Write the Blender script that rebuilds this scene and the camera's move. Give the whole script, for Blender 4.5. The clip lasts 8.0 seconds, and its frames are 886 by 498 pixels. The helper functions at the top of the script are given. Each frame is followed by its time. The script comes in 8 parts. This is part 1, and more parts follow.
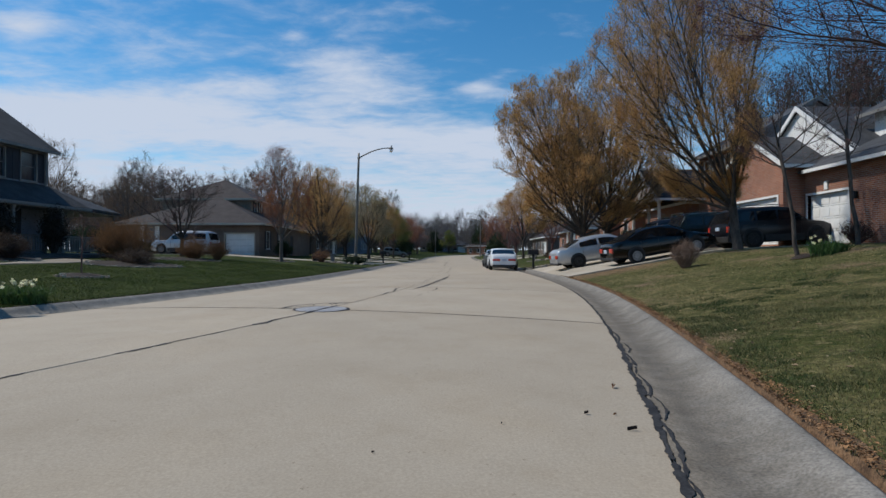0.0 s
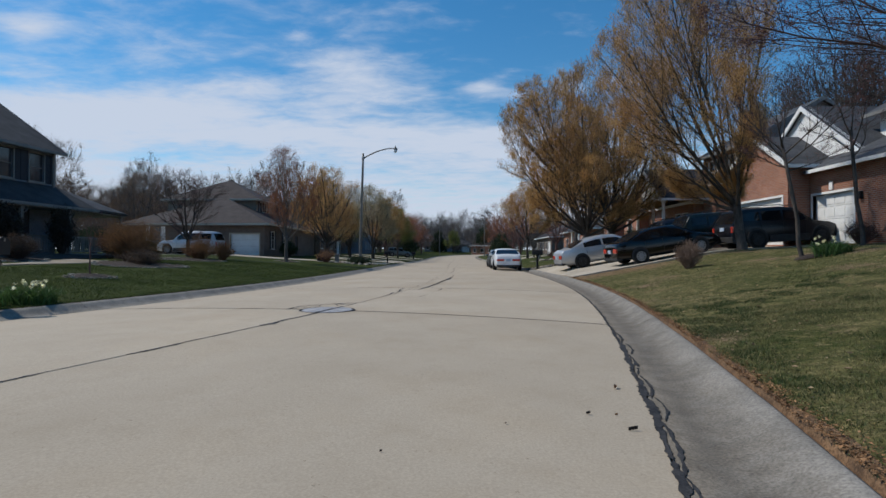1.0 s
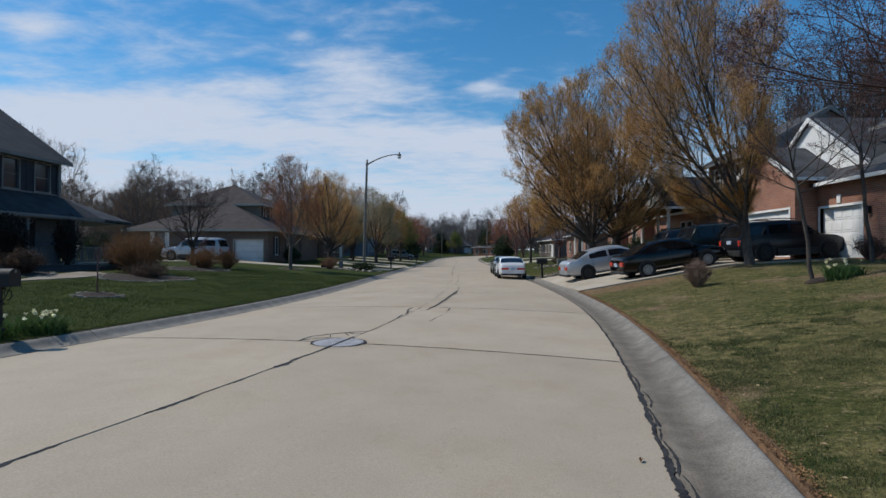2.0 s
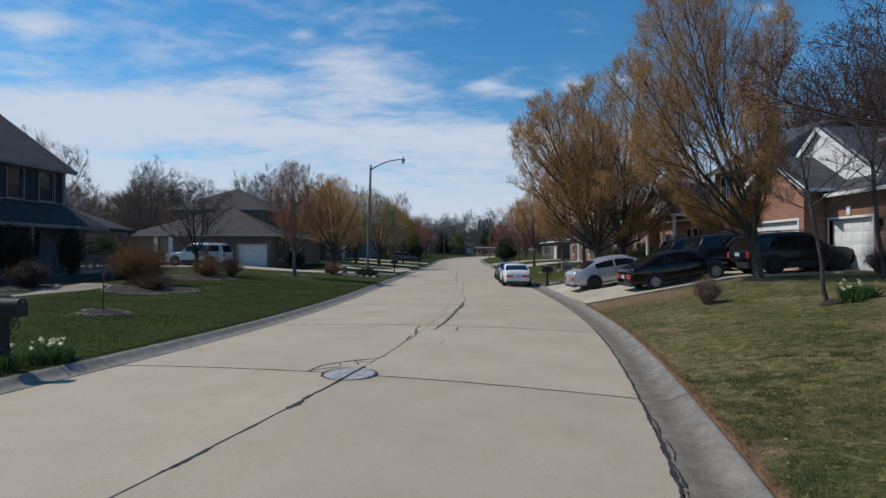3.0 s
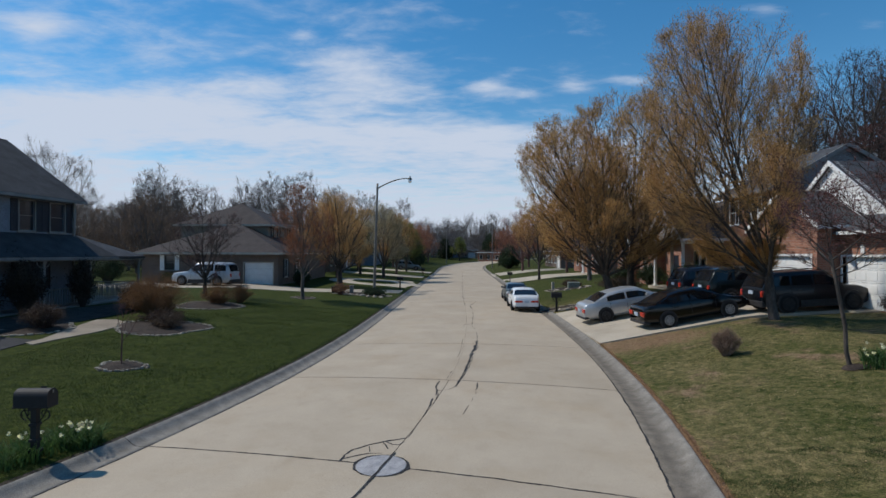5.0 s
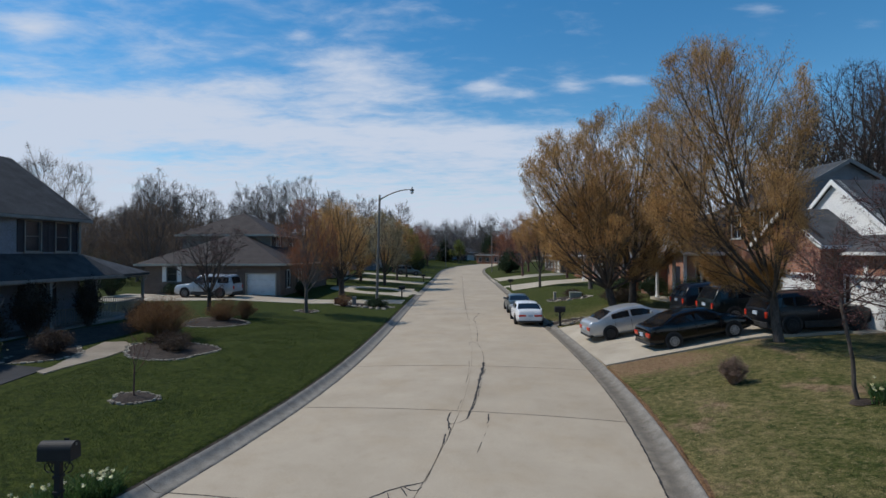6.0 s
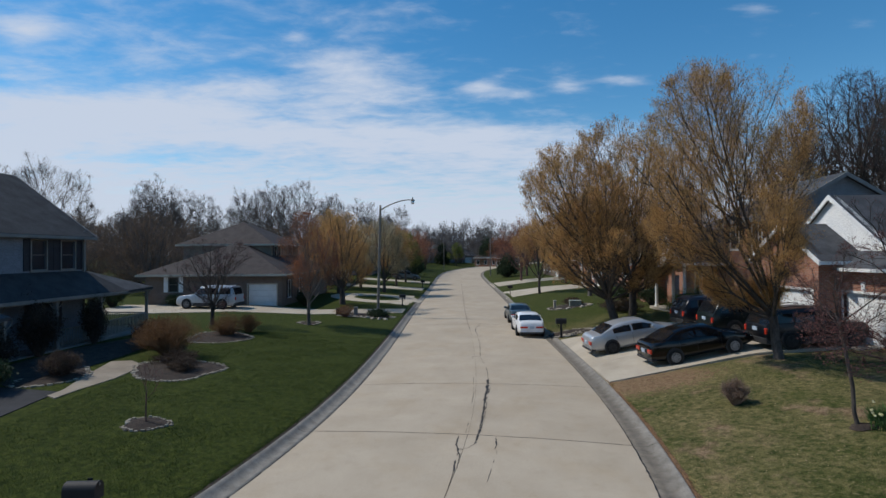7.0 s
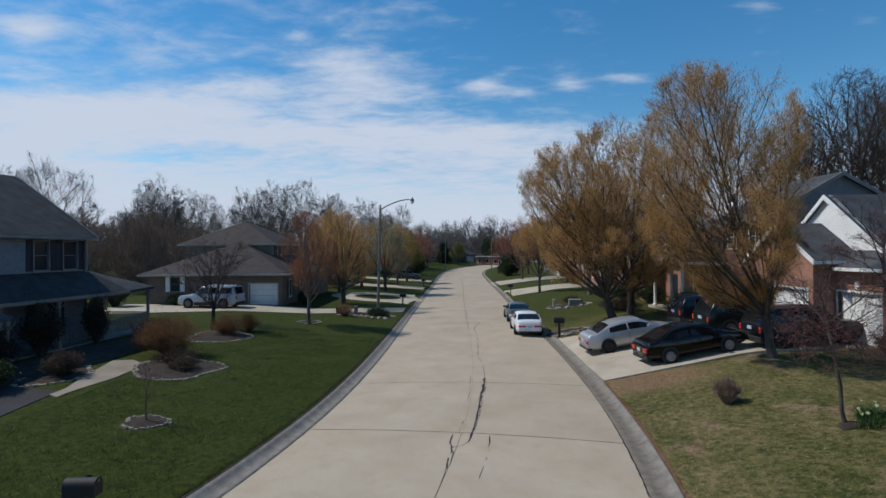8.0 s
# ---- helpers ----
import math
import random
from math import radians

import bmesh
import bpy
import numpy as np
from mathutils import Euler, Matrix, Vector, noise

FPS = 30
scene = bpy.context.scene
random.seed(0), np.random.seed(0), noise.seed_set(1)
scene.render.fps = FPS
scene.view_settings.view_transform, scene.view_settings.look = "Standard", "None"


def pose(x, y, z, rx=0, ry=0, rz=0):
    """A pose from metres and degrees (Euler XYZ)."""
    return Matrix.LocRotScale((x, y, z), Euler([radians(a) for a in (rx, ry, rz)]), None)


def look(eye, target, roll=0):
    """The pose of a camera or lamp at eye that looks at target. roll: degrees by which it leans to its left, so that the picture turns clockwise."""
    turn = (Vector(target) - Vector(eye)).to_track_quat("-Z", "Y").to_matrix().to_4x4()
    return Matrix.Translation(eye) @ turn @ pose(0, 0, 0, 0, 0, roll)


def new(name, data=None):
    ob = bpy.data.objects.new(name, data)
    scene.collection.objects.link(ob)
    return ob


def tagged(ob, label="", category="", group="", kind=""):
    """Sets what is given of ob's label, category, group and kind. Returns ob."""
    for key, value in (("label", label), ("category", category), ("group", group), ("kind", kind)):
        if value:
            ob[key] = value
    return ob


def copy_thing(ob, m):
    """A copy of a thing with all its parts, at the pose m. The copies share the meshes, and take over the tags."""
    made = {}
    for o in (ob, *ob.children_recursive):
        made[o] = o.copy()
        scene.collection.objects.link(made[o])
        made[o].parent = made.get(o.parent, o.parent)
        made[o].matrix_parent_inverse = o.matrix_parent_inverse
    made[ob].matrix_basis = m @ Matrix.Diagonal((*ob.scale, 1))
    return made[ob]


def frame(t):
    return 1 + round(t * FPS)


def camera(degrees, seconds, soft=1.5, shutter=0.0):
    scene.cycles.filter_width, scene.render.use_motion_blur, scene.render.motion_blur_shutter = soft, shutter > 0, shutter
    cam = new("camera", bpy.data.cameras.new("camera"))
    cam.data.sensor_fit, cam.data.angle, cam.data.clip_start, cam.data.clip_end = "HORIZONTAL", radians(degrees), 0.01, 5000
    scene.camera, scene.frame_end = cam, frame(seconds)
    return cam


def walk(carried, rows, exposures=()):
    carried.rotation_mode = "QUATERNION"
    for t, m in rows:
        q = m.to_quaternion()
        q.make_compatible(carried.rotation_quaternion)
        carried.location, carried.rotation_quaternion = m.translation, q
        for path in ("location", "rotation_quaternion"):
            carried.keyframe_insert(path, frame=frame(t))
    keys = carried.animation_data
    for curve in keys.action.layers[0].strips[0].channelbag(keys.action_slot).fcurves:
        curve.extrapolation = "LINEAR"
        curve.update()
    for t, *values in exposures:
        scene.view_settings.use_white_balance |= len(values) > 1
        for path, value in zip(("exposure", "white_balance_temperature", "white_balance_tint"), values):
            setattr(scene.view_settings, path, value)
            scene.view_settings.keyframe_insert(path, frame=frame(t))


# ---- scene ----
cam = camera(81.0, 8.0, 1.5)
METRES, EYE, TILT, LEAN, TURN = 5.15, 1.05, 0.6, 0.0, 0.0
ROWS = [
    (0.0, 0.0, 0.0, 0.0, 0.0, 0.0, -0.0),
    (0.5, 0.0065, -0.012, -0.0009, 0.21, -0.02, 0.03),
    (1.0, -0.0015, -0.0162, 0.0056, 0.45, -0.03, 0.02),
    (1.5, -0.0202, -0.0158, 0.0561, 0.54, -0.03, -0.01),
    (3.0, -0.0707, 0.0172, 0.2186, 0.84, -0.19, -0.05),
    (3.5, -0.1014, 0.02, 0.2731, 0.85, -0.16, -0.07),
    (4.0, -0.1278, 0.0207, 0.3447, 0.87, -0.14, -0.1),
    (4.5, -0.1506, 0.0225, 0.4283, 0.89, -0.12, -0.12),
    (6.0, -0.2448, -0.0031, 0.6956, 0.65, -0.12, 0.08),
    (6.5, -0.2853, -0.0256, 0.7775, 0.4, -0.08, 0.22),
    (7.0, -0.3004, -0.0536, 0.8417, 0.34, -0.03, 0.39),
    (7.5, -0.2874, -0.0781, 0.8545, 0.49, -0.05, 0.38),
    (8.0, -0.2529, -0.0956, 0.8551, 0.61, -0.19, 0.48),
]
EXPOSURE = -0.30
walk(cam, [(t, pose(0, 0, EYE, TILT, LEAN, TURN) @ pose(METRES * x, METRES * y, METRES * z, 90 + pitch, roll, yaw)) for t, x, y, z, yaw, pitch, roll in ROWS],
     [(0.0, EXPOSURE), (8.0, EXPOSURE)])

# ---- light: afternoon sun from the far left, thin cloud ----
SUN_EL, SUN_AZ = radians(50), radians(166)  # azimuth counted from +x towards +y
sun_dir = Vector((math.cos(SUN_EL) * math.cos(SUN_AZ), math.cos(SUN_EL) * math.sin(SUN_AZ), math.sin(SUN_EL)))
sun = new("sun", bpy.data.lights.new("sun", "SUN"))
sun.data.energy, sun.data.angle, sun.data.color = 4.0, radians(0.6), (1.0, 0.95, 0.87)
sun.matrix_world = look(sun_dir * 60, (0, 0, 0))


def make_world():
    w = bpy.data.worlds.new("sky")
    scene.world = w
    w.use_nodes = True
    nt = w.node_tree
    nt.nodes.clear()
    N, Lk = nt.nodes.new, nt.links.new
    sky = N("ShaderNodeTexSky")
    sky.sky_type, sky.sun_disc = "NISHITA", False
    sky.sun_elevation, sky.sun_rotation = SUN_EL, radians(90) - SUN_AZ
    sky.air_density, sky.dust_density, sky.ozone_density = 1.0, 0.1, 1.2
    tc = N("ShaderNodeTexCoord")
    sep = N("ShaderNodeSeparateXYZ")
    Lk(tc.outputs["Generated"], sep.inputs[0])

    def math_node(op, a, b=None):
        n = N("ShaderNodeMath")
        n.operation = op
        for i, v in enumerate((a, b)):
            if v is None:
                continue
            if isinstance(v, (int, float)):
                n.inputs[i].default_value = v
            else:
                Lk(v, n.inputs[i])
        return n.outputs[0]

    # the cloud deck is flat and high: direction divided by its height
    zc = math_node("MAXIMUM", sep.outputs["Z"], 0.03)
    zc = math_node("ADD", zc, 0.10)
    comb = N("ShaderNodeCombineXYZ")
    Lk(math_node("DIVIDE", sep.outputs["X"], zc), comb.inputs[0])
    Lk(math_node("DIVIDE", sep.outputs["Y"], zc), comb.inputs[1])

    def cloud_noise(scale, detail, rough, offset, stretch):
        mp = N("ShaderNodeMapping")
        mp.inputs["Location"].default_value = offset
        mp.inputs["Rotation"].default_value = (0, 0, radians(14))
        mp.inputs["Scale"].default_value = stretch
        Lk(comb.outputs[0], mp.inputs[0])
        nz = N("ShaderNodeTexNoise")
        nz.inputs["Scale"].default_value, nz.inputs["Detail"].default_value, nz.inputs["Roughness"].default_value = scale, detail, rough
        nz.inputs["Distortion"].default_value = 0.35
        Lk(mp.outputs[0], nz.inputs[0])
        return nz.outputs["Fac"]

    fine = cloud_noise(3.2, 8, 0.64, (0.4, 2.0, 0), (0.85, 1.3, 1))
    flock = cloud_noise(10.0, 5, 0.55, (2.4, 5.0, 0), (0.75, 1.2, 1))
    grain = math_node("ADD", math_node("MULTIPLY", fine, 0.68), math_node("MULTIPLY", flock, 0.32))
    # slopes across and up of each direction ahead; soft banks of cloud by their centre, half widths and weight
    ahead = math_node("MAXIMUM", sep.outputs["Y"], 0.08)
    across, up = math_node("DIVIDE", sep.outputs["X"], ahead), math_node("DIVIDE", sep.outputs["Z"], ahead)

    def bank(a0, u0, ra, ru, weight):
        qa = math_node("POWER", math_node("MULTIPLY", math_node("SUBTRACT", across, a0), 1 / ra), 2.0)
        qu = math_node("POWER", math_node("MULTIPLY", math_node("SUBTRACT", up, u0), 1 / ru), 2.0)
        return math_node("MULTIPLY", math_node("POWER", 2.718, math_node("MULTIPLY", math_node("ADD", qa, qu), -1.0)), weight)

    # the haze thickens towards the horizon, where the sheet is seen edge on
    total = math_node("MULTIPLY", math_node("MAXIMUM", math_node("SUBTRACT", 1.0, math_node("MULTIPLY", math_node("ABSOLUTE", sep.outputs["Z"]), 4.1)), 0.0), 1.28)
    for b5 in CLOUD_BANKS:
        total = math_node("ADD", total, bank(*b5))
    dens = math_node("ADD", total, math_node("MULTIPLY", math_node("SUBTRACT", grain, 0.5), 1.7))
    ramp = N("ShaderNodeMapRange")
    ramp.interpolation_type = "SMOOTHSTEP"
    ramp.inputs["From Min"].default_value, ramp.inputs["From Max"].default_value = 0.12, 1.05
    ramp.inputs["To Min"].default_value, ramp.inputs["To Max"].default_value = 0.05, 0.96
    Lk(dens, ramp.inputs["Value"])
    deep = N("ShaderNodeHueSaturation")
    deep.inputs["Hue"].default_value, deep.inputs["Saturation"].default_value = 0.495, 1.48
    Lk(sky.outputs[0], deep.inputs["Color"])
    skyc = N("ShaderNodeVectorMath")
    skyc.operation = "SCALE"
    skyc.inputs["Scale"].default_value = SKY_STRENGTH
    Lk(deep.outputs[0], skyc.inputs[0])
    mix = N("ShaderNodeMix")
    mix.data_type = "RGBA"
    mix.inputs[7].default_value = CLOUD
    Lk(ramp.outputs[0], mix.inputs[0])
    Lk(skyc.outputs[0], mix.inputs[6])
    bg = N("ShaderNodeBackground")
    Lk(mix.outputs[2], bg.inputs[0])
    out = N("ShaderNodeOutputWorld")
    Lk(bg.outputs[0], out.inputs[0])


SKY_STRENGTH = 0.145
CLOUD = (0.70, 0.785, 0.94, 1)
CLOUD_BANKS = [
    (-0.75, 0.36, 0.85, 0.42, 0.38),
    (-0.603, 0.279, 0.316, 0.046, 0.75), (-0.167, 0.231, 0.370, 0.033, 0.55), (0.116, 0.203, 0.251, 0.050, 0.45),
    (-0.576, 0.198, 0.142, 0.022, -0.35), (-0.195, 0.366, 0.103, 0.031, 0.62), (-0.135, 0.307, 0.131, 0.031, 0.50),
    (0.063, 0.322, 0.041, 0.014, 0.50), (0.135, 0.307, 0.049, 0.012, 0.55), (0.227, 0.321, 0.044, 0.014, 0.50),
    (0.347, 0.331, 0.054, 0.012, 0.45), (-0.810, 0.439, 0.060, 0.028, 0.50), (-0.385, 0.325, 0.076, 0.015, 0.35),
    (-0.287, 0.423, 0.026, 0.011, 0.35), (0.601, 0.471, 0.044, 0.011, 0.35), (0.807, 0.438, 0.054, 0.015, 0.40),
    (-0.777, 0.216, 0.163, 0.044, 0.30),
]
make_world()

# ---- materials ----
def mat(name, c1, c2, scale=2.0, rough=0.85, bump=0.15, metal=0.0, fine=40.0, grain=0.35, spec=0.3, island=0.0, per_object=0.0,
        low=0.35, high=0.65, coat=0.0, trans=0.0, stretch=(1, 1, 1), dist=0.01):
    m = bpy.data.materials.new(name)
    m.use_nodes = True
    nt = m.node_tree
    b = nt.nodes["Principled BSDF"]
    N, Lk = nt.nodes.new, nt.links.new
    geo = N("ShaderNodeNewGeometry")
    mp = N("ShaderNodeMapping")
    mp.inputs["Scale"].default_value = stretch
    Lk(geo.outputs["Position"], mp.inputs[0])

    def nz(s, detail=5):
        n = N("ShaderNodeTexNoise")
        n.inputs["Scale"].default_value, n.inputs["Detail"].default_value = s, detail
        n.inputs["Roughness"].default_value = 0.6
        Lk(mp.outputs[0], n.inputs["Vector"])
        return n.outputs["Fac"]

    large, small = nz(scale), nz(fine, 3)
    rg = N("ShaderNodeMapRange")
    rg.inputs["From Min"].default_value, rg.inputs["From Max"].default_value = low, high
    Lk(large, rg.inputs["Value"])
    mx = N("ShaderNodeMix")
    mx.data_type = "RGBA"
    mx.inputs[6].default_value, mx.inputs[7].default_value = (*c1, 1), (*c2, 1)
    Lk(rg.outputs[0], mx.inputs[0])
    # fine grain: brightness by the small noise
    gr = N("ShaderNodeMapRange")
    gr.inputs["From Min"].default_value, gr.inputs["From Max"].default_value = 0.3, 0.7
    gr.inputs["To Min"].default_value, gr.inputs["To Max"].default_value = 1 - grain, 1 + grain
    Lk(small, gr.inputs["Value"])
    hs = N("ShaderNodeHueSaturation")
    Lk(mx.outputs[2], hs.inputs["Color"])
    value = gr.outputs[0]
    for amount, src in ((island, geo.outputs["Random Per Island"]), (per_object, None)):
        if not amount:
            continue
        if src is None:
            src = N("ShaderNodeObjectInfo").outputs["Random"]
        r2 = N("ShaderNodeMapRange")
        r2.inputs["To Min"].default_value, r2.inputs["To Max"].default_value = 1 - amount, 1 + amount
        Lk(src, r2.inputs["Value"])
        mu = N("ShaderNodeMath")
        mu.operation = "MULTIPLY"
        Lk(value, mu.inputs[0]), Lk(r2.outputs[0], mu.inputs[1])
        value = mu.outputs[0]
    Lk(value, hs.inputs["Value"])
    Lk(hs.outputs[0], b.inputs["Base Color"])
    b.inputs["Roughness"].default_value, b.inputs["Metallic"].default_value = rough, metal
    b.inputs["Specular IOR Level"].default_value = spec
    b.inputs["Coat Weight"].default_value = coat
    b.inputs["Coat Roughness"].default_value = 0.05
    b.inputs["Transmission Weight"].default_value = trans
    if bump:
        bp = N("ShaderNodeBump")
        bp.inputs["Strength"].default_value, bp.inputs["Distance"].default_value = bump, dist
        Lk(small, bp.inputs["Height"])
        Lk(bp.outputs[0], b.inputs["Normal"])
    return m


def leaf_mat(name, c1, c2, light=0.35):
    m = mat(name, c1, c2, scale=0.7, rough=0.7, bump=0, grain=0.2, fine=6, island=0.45)
    nt = m.node_tree
    b = nt.nodes["Principled BSDF"]
    tr = nt.nodes.new("ShaderNodeBsdfTranslucent")
    nt.links.new(b.inputs["Base Color"].links[0].from_socket, tr.inputs[0])
    mx = nt.nodes.new("ShaderNodeMixShader")
    mx.inputs[0].default_value = light
    nt.links.new(b.outputs[0], mx.inputs[1]), nt.links.new(tr.outputs[0], mx.inputs[2])
    nt.links.new(mx.outputs[0], nt.nodes["Material Output"].inputs[0])
    return m


def lawn_mat():
    """Turf: green on the left of the road, dormant and patchy on the right."""
    m = bpy.data.materials.new("turf")
    m.use_nodes = True
    nt = m.node_tree
    b = nt.nodes["Principled BSDF"]
    N, Lk = nt.nodes.new, nt.links.new
    geo = N("ShaderNodeNewGeometry")
    sep = N("ShaderNodeSeparateXYZ")
    Lk(geo.outputs["Position"], sep.inputs[0])

    def nz(s, detail=5):
        n = N("ShaderNodeTexNoise")
        n.inputs["Scale"].default_value, n.inputs["Detail"].default_value, n.inputs["Roughness"].default_value = s, detail, 0.65
        Lk(geo.outputs["Position"], n.inputs["Vector"])
        return n.outputs["Fac"]

    def rng(v, a, c, lo=0.0, hi=1.0):
        r = N("ShaderNodeMapRange")
        r.inputs["From Min"].default_value, r.inputs["From Max"].default_value = a, c
        r.inputs["To Min"].default_value, r.inputs["To Max"].default_value = lo, hi
        Lk(v, r.inputs["Value"])
        return r.outputs[0]

    def mix(f, c1, c2):
        n = N("ShaderNodeMix")
        n.data_type = "RGBA"
        Lk(f, n.inputs[0])
        for i, c in ((6, c1), (7, c2)):
            if isinstance(c, tuple):
                n.inputs[i].default_value = (*c, 1)
            else:
                Lk(c, n.inputs[i])
        return n.outputs[2]

    patch, mid, fine = nz(0.35), nz(5.0, 9), nz(34, 4)
    tuft, bare = nz(9, 6), nz(0.55, 7)
    green = mix(rng(mid, 0.36, 0.66), (0.017, 0.028, 0.0045), (0.057, 0.069, 0.012))
    green = mix(rng(tuft, 0.58, 0.74), green, (0.072, 0.074, 0.026))
    straw = mix(rng(mid, 0.36, 0.62), (0.055, 0.060, 0.02), (0.205, 0.160, 0.075))
    dull = mix(rng(patch, 0.38, 0.64), mix(rng(mid, 0.36, 0.62), (0.024, 0.038, 0.008), (0.094, 0.092, 0.030)), straw)
    dull = mix(rng(tuft, 0.54, 0.70), dull, (0.185, 0.152, 0.075))
    dull = mix(rng(bare, 0.56, 0.66), dull, mix(rng(mid, 0.35, 0.65), (0.11, 0.074, 0.042), (0.235, 0.165, 0.10)))
    worn = N("ShaderNodeVectorMath")  # worn bare patch at the driveway's corner
    worn.operation = "SUBTRACT"
    worn.inputs[1].default_value = (6.3, 19.9, 0)
    Lk(geo.outputs["Position"], worn.inputs[0])
    sc = N("ShaderNodeVectorMath")
    sc.operation = "MULTIPLY"
    sc.inputs[1].default_value = (0.42, 0.75, 0)
    Lk(worn.outputs[0], sc.inputs[0])
    ln = N("ShaderNodeVectorMath")
    ln.operation = "LENGTH"
    Lk(sc.outputs[0], ln.inputs[0])
    df = N("ShaderNodeMath")
    df.operation = "ADD"
    Lk(ln.outputs["Value"], df.inputs[0]), Lk(rng(mid, 0.3, 0.7, -0.6, 0.6), df.inputs[1])
    dull = mix(rng(df.outputs[0], 1.15, 0.75), dull, mix(rng(tuft, 0.35, 0.65), (0.12, 0.075, 0.043), (0.25, 0.165, 0.095)))
    near = N("ShaderNodeMapRange")  # the far right lawns are green again
    near.inputs["From Min"].default_value, near.inputs["From Max"].default_value = 30, 40
    near.inputs["To Min"].default_value, near.inputs["To Max"].default_value = 1, 0.12
    Lk(sep.outputs["Y"], near.inputs["Value"])
    mu = N("ShaderNodeMath")
    mu.operation = "MULTIPLY"
    Lk(rng(sep.outputs["X"], -1, 1), mu.inputs[0]), Lk(near.outputs[0], mu.inputs[1])
    col = mix(mu.outputs[0], green, dull)
    hs = N("ShaderNodeHueSaturation")
    Lk(col, hs.inputs["Color"]), Lk(rng(fine, 0.3, 0.7, 0.35, 1.75), hs.inputs["Value"])
    Lk(hs.outputs[0], b.inputs["Base Color"])
    b.inputs["Roughness"].default_value, b.inputs["Specular IOR Level"].default_value = 0.95, 0.1
    bp = N("ShaderNodeBump")
    bp.inputs["Strength"].default_value, bp.inputs["Distance"].default_value = 0.8, 0.03
    Lk(fine, bp.inputs["Height"]), Lk(bp.outputs[0], b.inputs["Normal"])
    return m


def brick_mat(name, c1, c2, mortar, row=0.075):
    m = bpy.data.materials.new(name)
    m.use_nodes = True
    nt = m.node_tree
    b = nt.nodes["Principled BSDF"]
    N, Lk = nt.nodes.new, nt.links.new
    geo = N("ShaderNodeNewGeometry")
    sep, comb = N("ShaderNodeSeparateXYZ"), N("ShaderNodeCombineXYZ")
    Lk(geo.outputs["Position"], sep.inputs[0])
    ad = N("ShaderNodeMath")
    ad.operation = "ADD"
    Lk(sep.outputs[0], ad.inputs[0]), Lk(sep.outputs[1], ad.inputs[1])
    Lk(ad.outputs[0], comb.inputs[0]), Lk(sep.outputs[2], comb.inputs[1])
    br = N("ShaderNodeTexBrick")
    br.inputs["Color1"].default_value, br.inputs["Color2"].default_value, br.inputs["Mortar"].default_value = (*c1, 1), (*c2, 1), (*mortar, 1)
    br.inputs["Scale"].default_value = 1.0
    br.inputs["Brick Width"].default_value, br.inputs["Row Height"].default_value = 0.21, row
    br.inputs["Mortar Size"].default_value = 0.010
    Lk(comb.outputs[0], br.inputs[0])
    nz = N("ShaderNodeTexNoise")
    nz.inputs["Scale"].default_value = 1.3
    Lk(geo.outputs["Position"], nz.inputs["Vector"])
    hs = N("ShaderNodeHueSaturation")
    r = N("ShaderNodeMapRange")
    r.inputs["To Min"].default_value, r.inputs["To Max"].default_value = 0.7, 1.3
    Lk(nz.outputs["Fac"], r.inputs["Value"]), Lk(r.outputs[0], hs.inputs["Value"]), Lk(br.outputs["Color"], hs.inputs["Color"])
    Lk(hs.outputs[0], b.inputs["Base Color"])
    b.inputs["Roughness"].default_value = 0.9
    bp = N("ShaderNodeBump")
    bp.inputs["Strength"].default_value, bp.inputs["Distance"].default_value, bp.invert = 0.5, 0.006, True
    Lk(br.outputs["Fac"], bp.inputs["Height"]), Lk(bp.outputs[0], b.inputs["Normal"])
    return m


def course_mat(name, c1, c2, height, axis="Z", rough=0.85, line=0.35):
    """Horizontal courses (shingle rows, clapboards): a thin shadow line and a tone for each course."""
    m = mat(name, c1, c2, scale=1.6, rough=rough, bump=0.3, fine=22, grain=0.28)
    nt = m.node_tree
    N, Lk = nt.nodes.new, nt.links.new
    b = nt.nodes["Principled BSDF"]
    geo = N("ShaderNodeNewGeometry")
    sep = N("ShaderNodeSeparateXYZ")
    Lk(geo.outputs["Position"], sep.inputs[0])
    md = N("ShaderNodeMath")
    md.operation = "FRACT"
    dv = N("ShaderNodeMath")
    dv.operation = "DIVIDE"
    dv.inputs[1].default_value = height
    Lk(sep.outputs[axis], dv.inputs[0]), Lk(dv.outputs[0], md.inputs[0])
    old = b.inputs["Normal"].links[0].from_node
    b2 = N("ShaderNodeBump")
    b2.inputs["Strength"].default_value, b2.inputs["Distance"].default_value = line, 0.02
    Lk(md.outputs[0], b2.inputs["Height"]), Lk(old.outputs[0], b2.inputs["Normal"]), Lk(b2.outputs[0], b.inputs["Normal"])
    return m


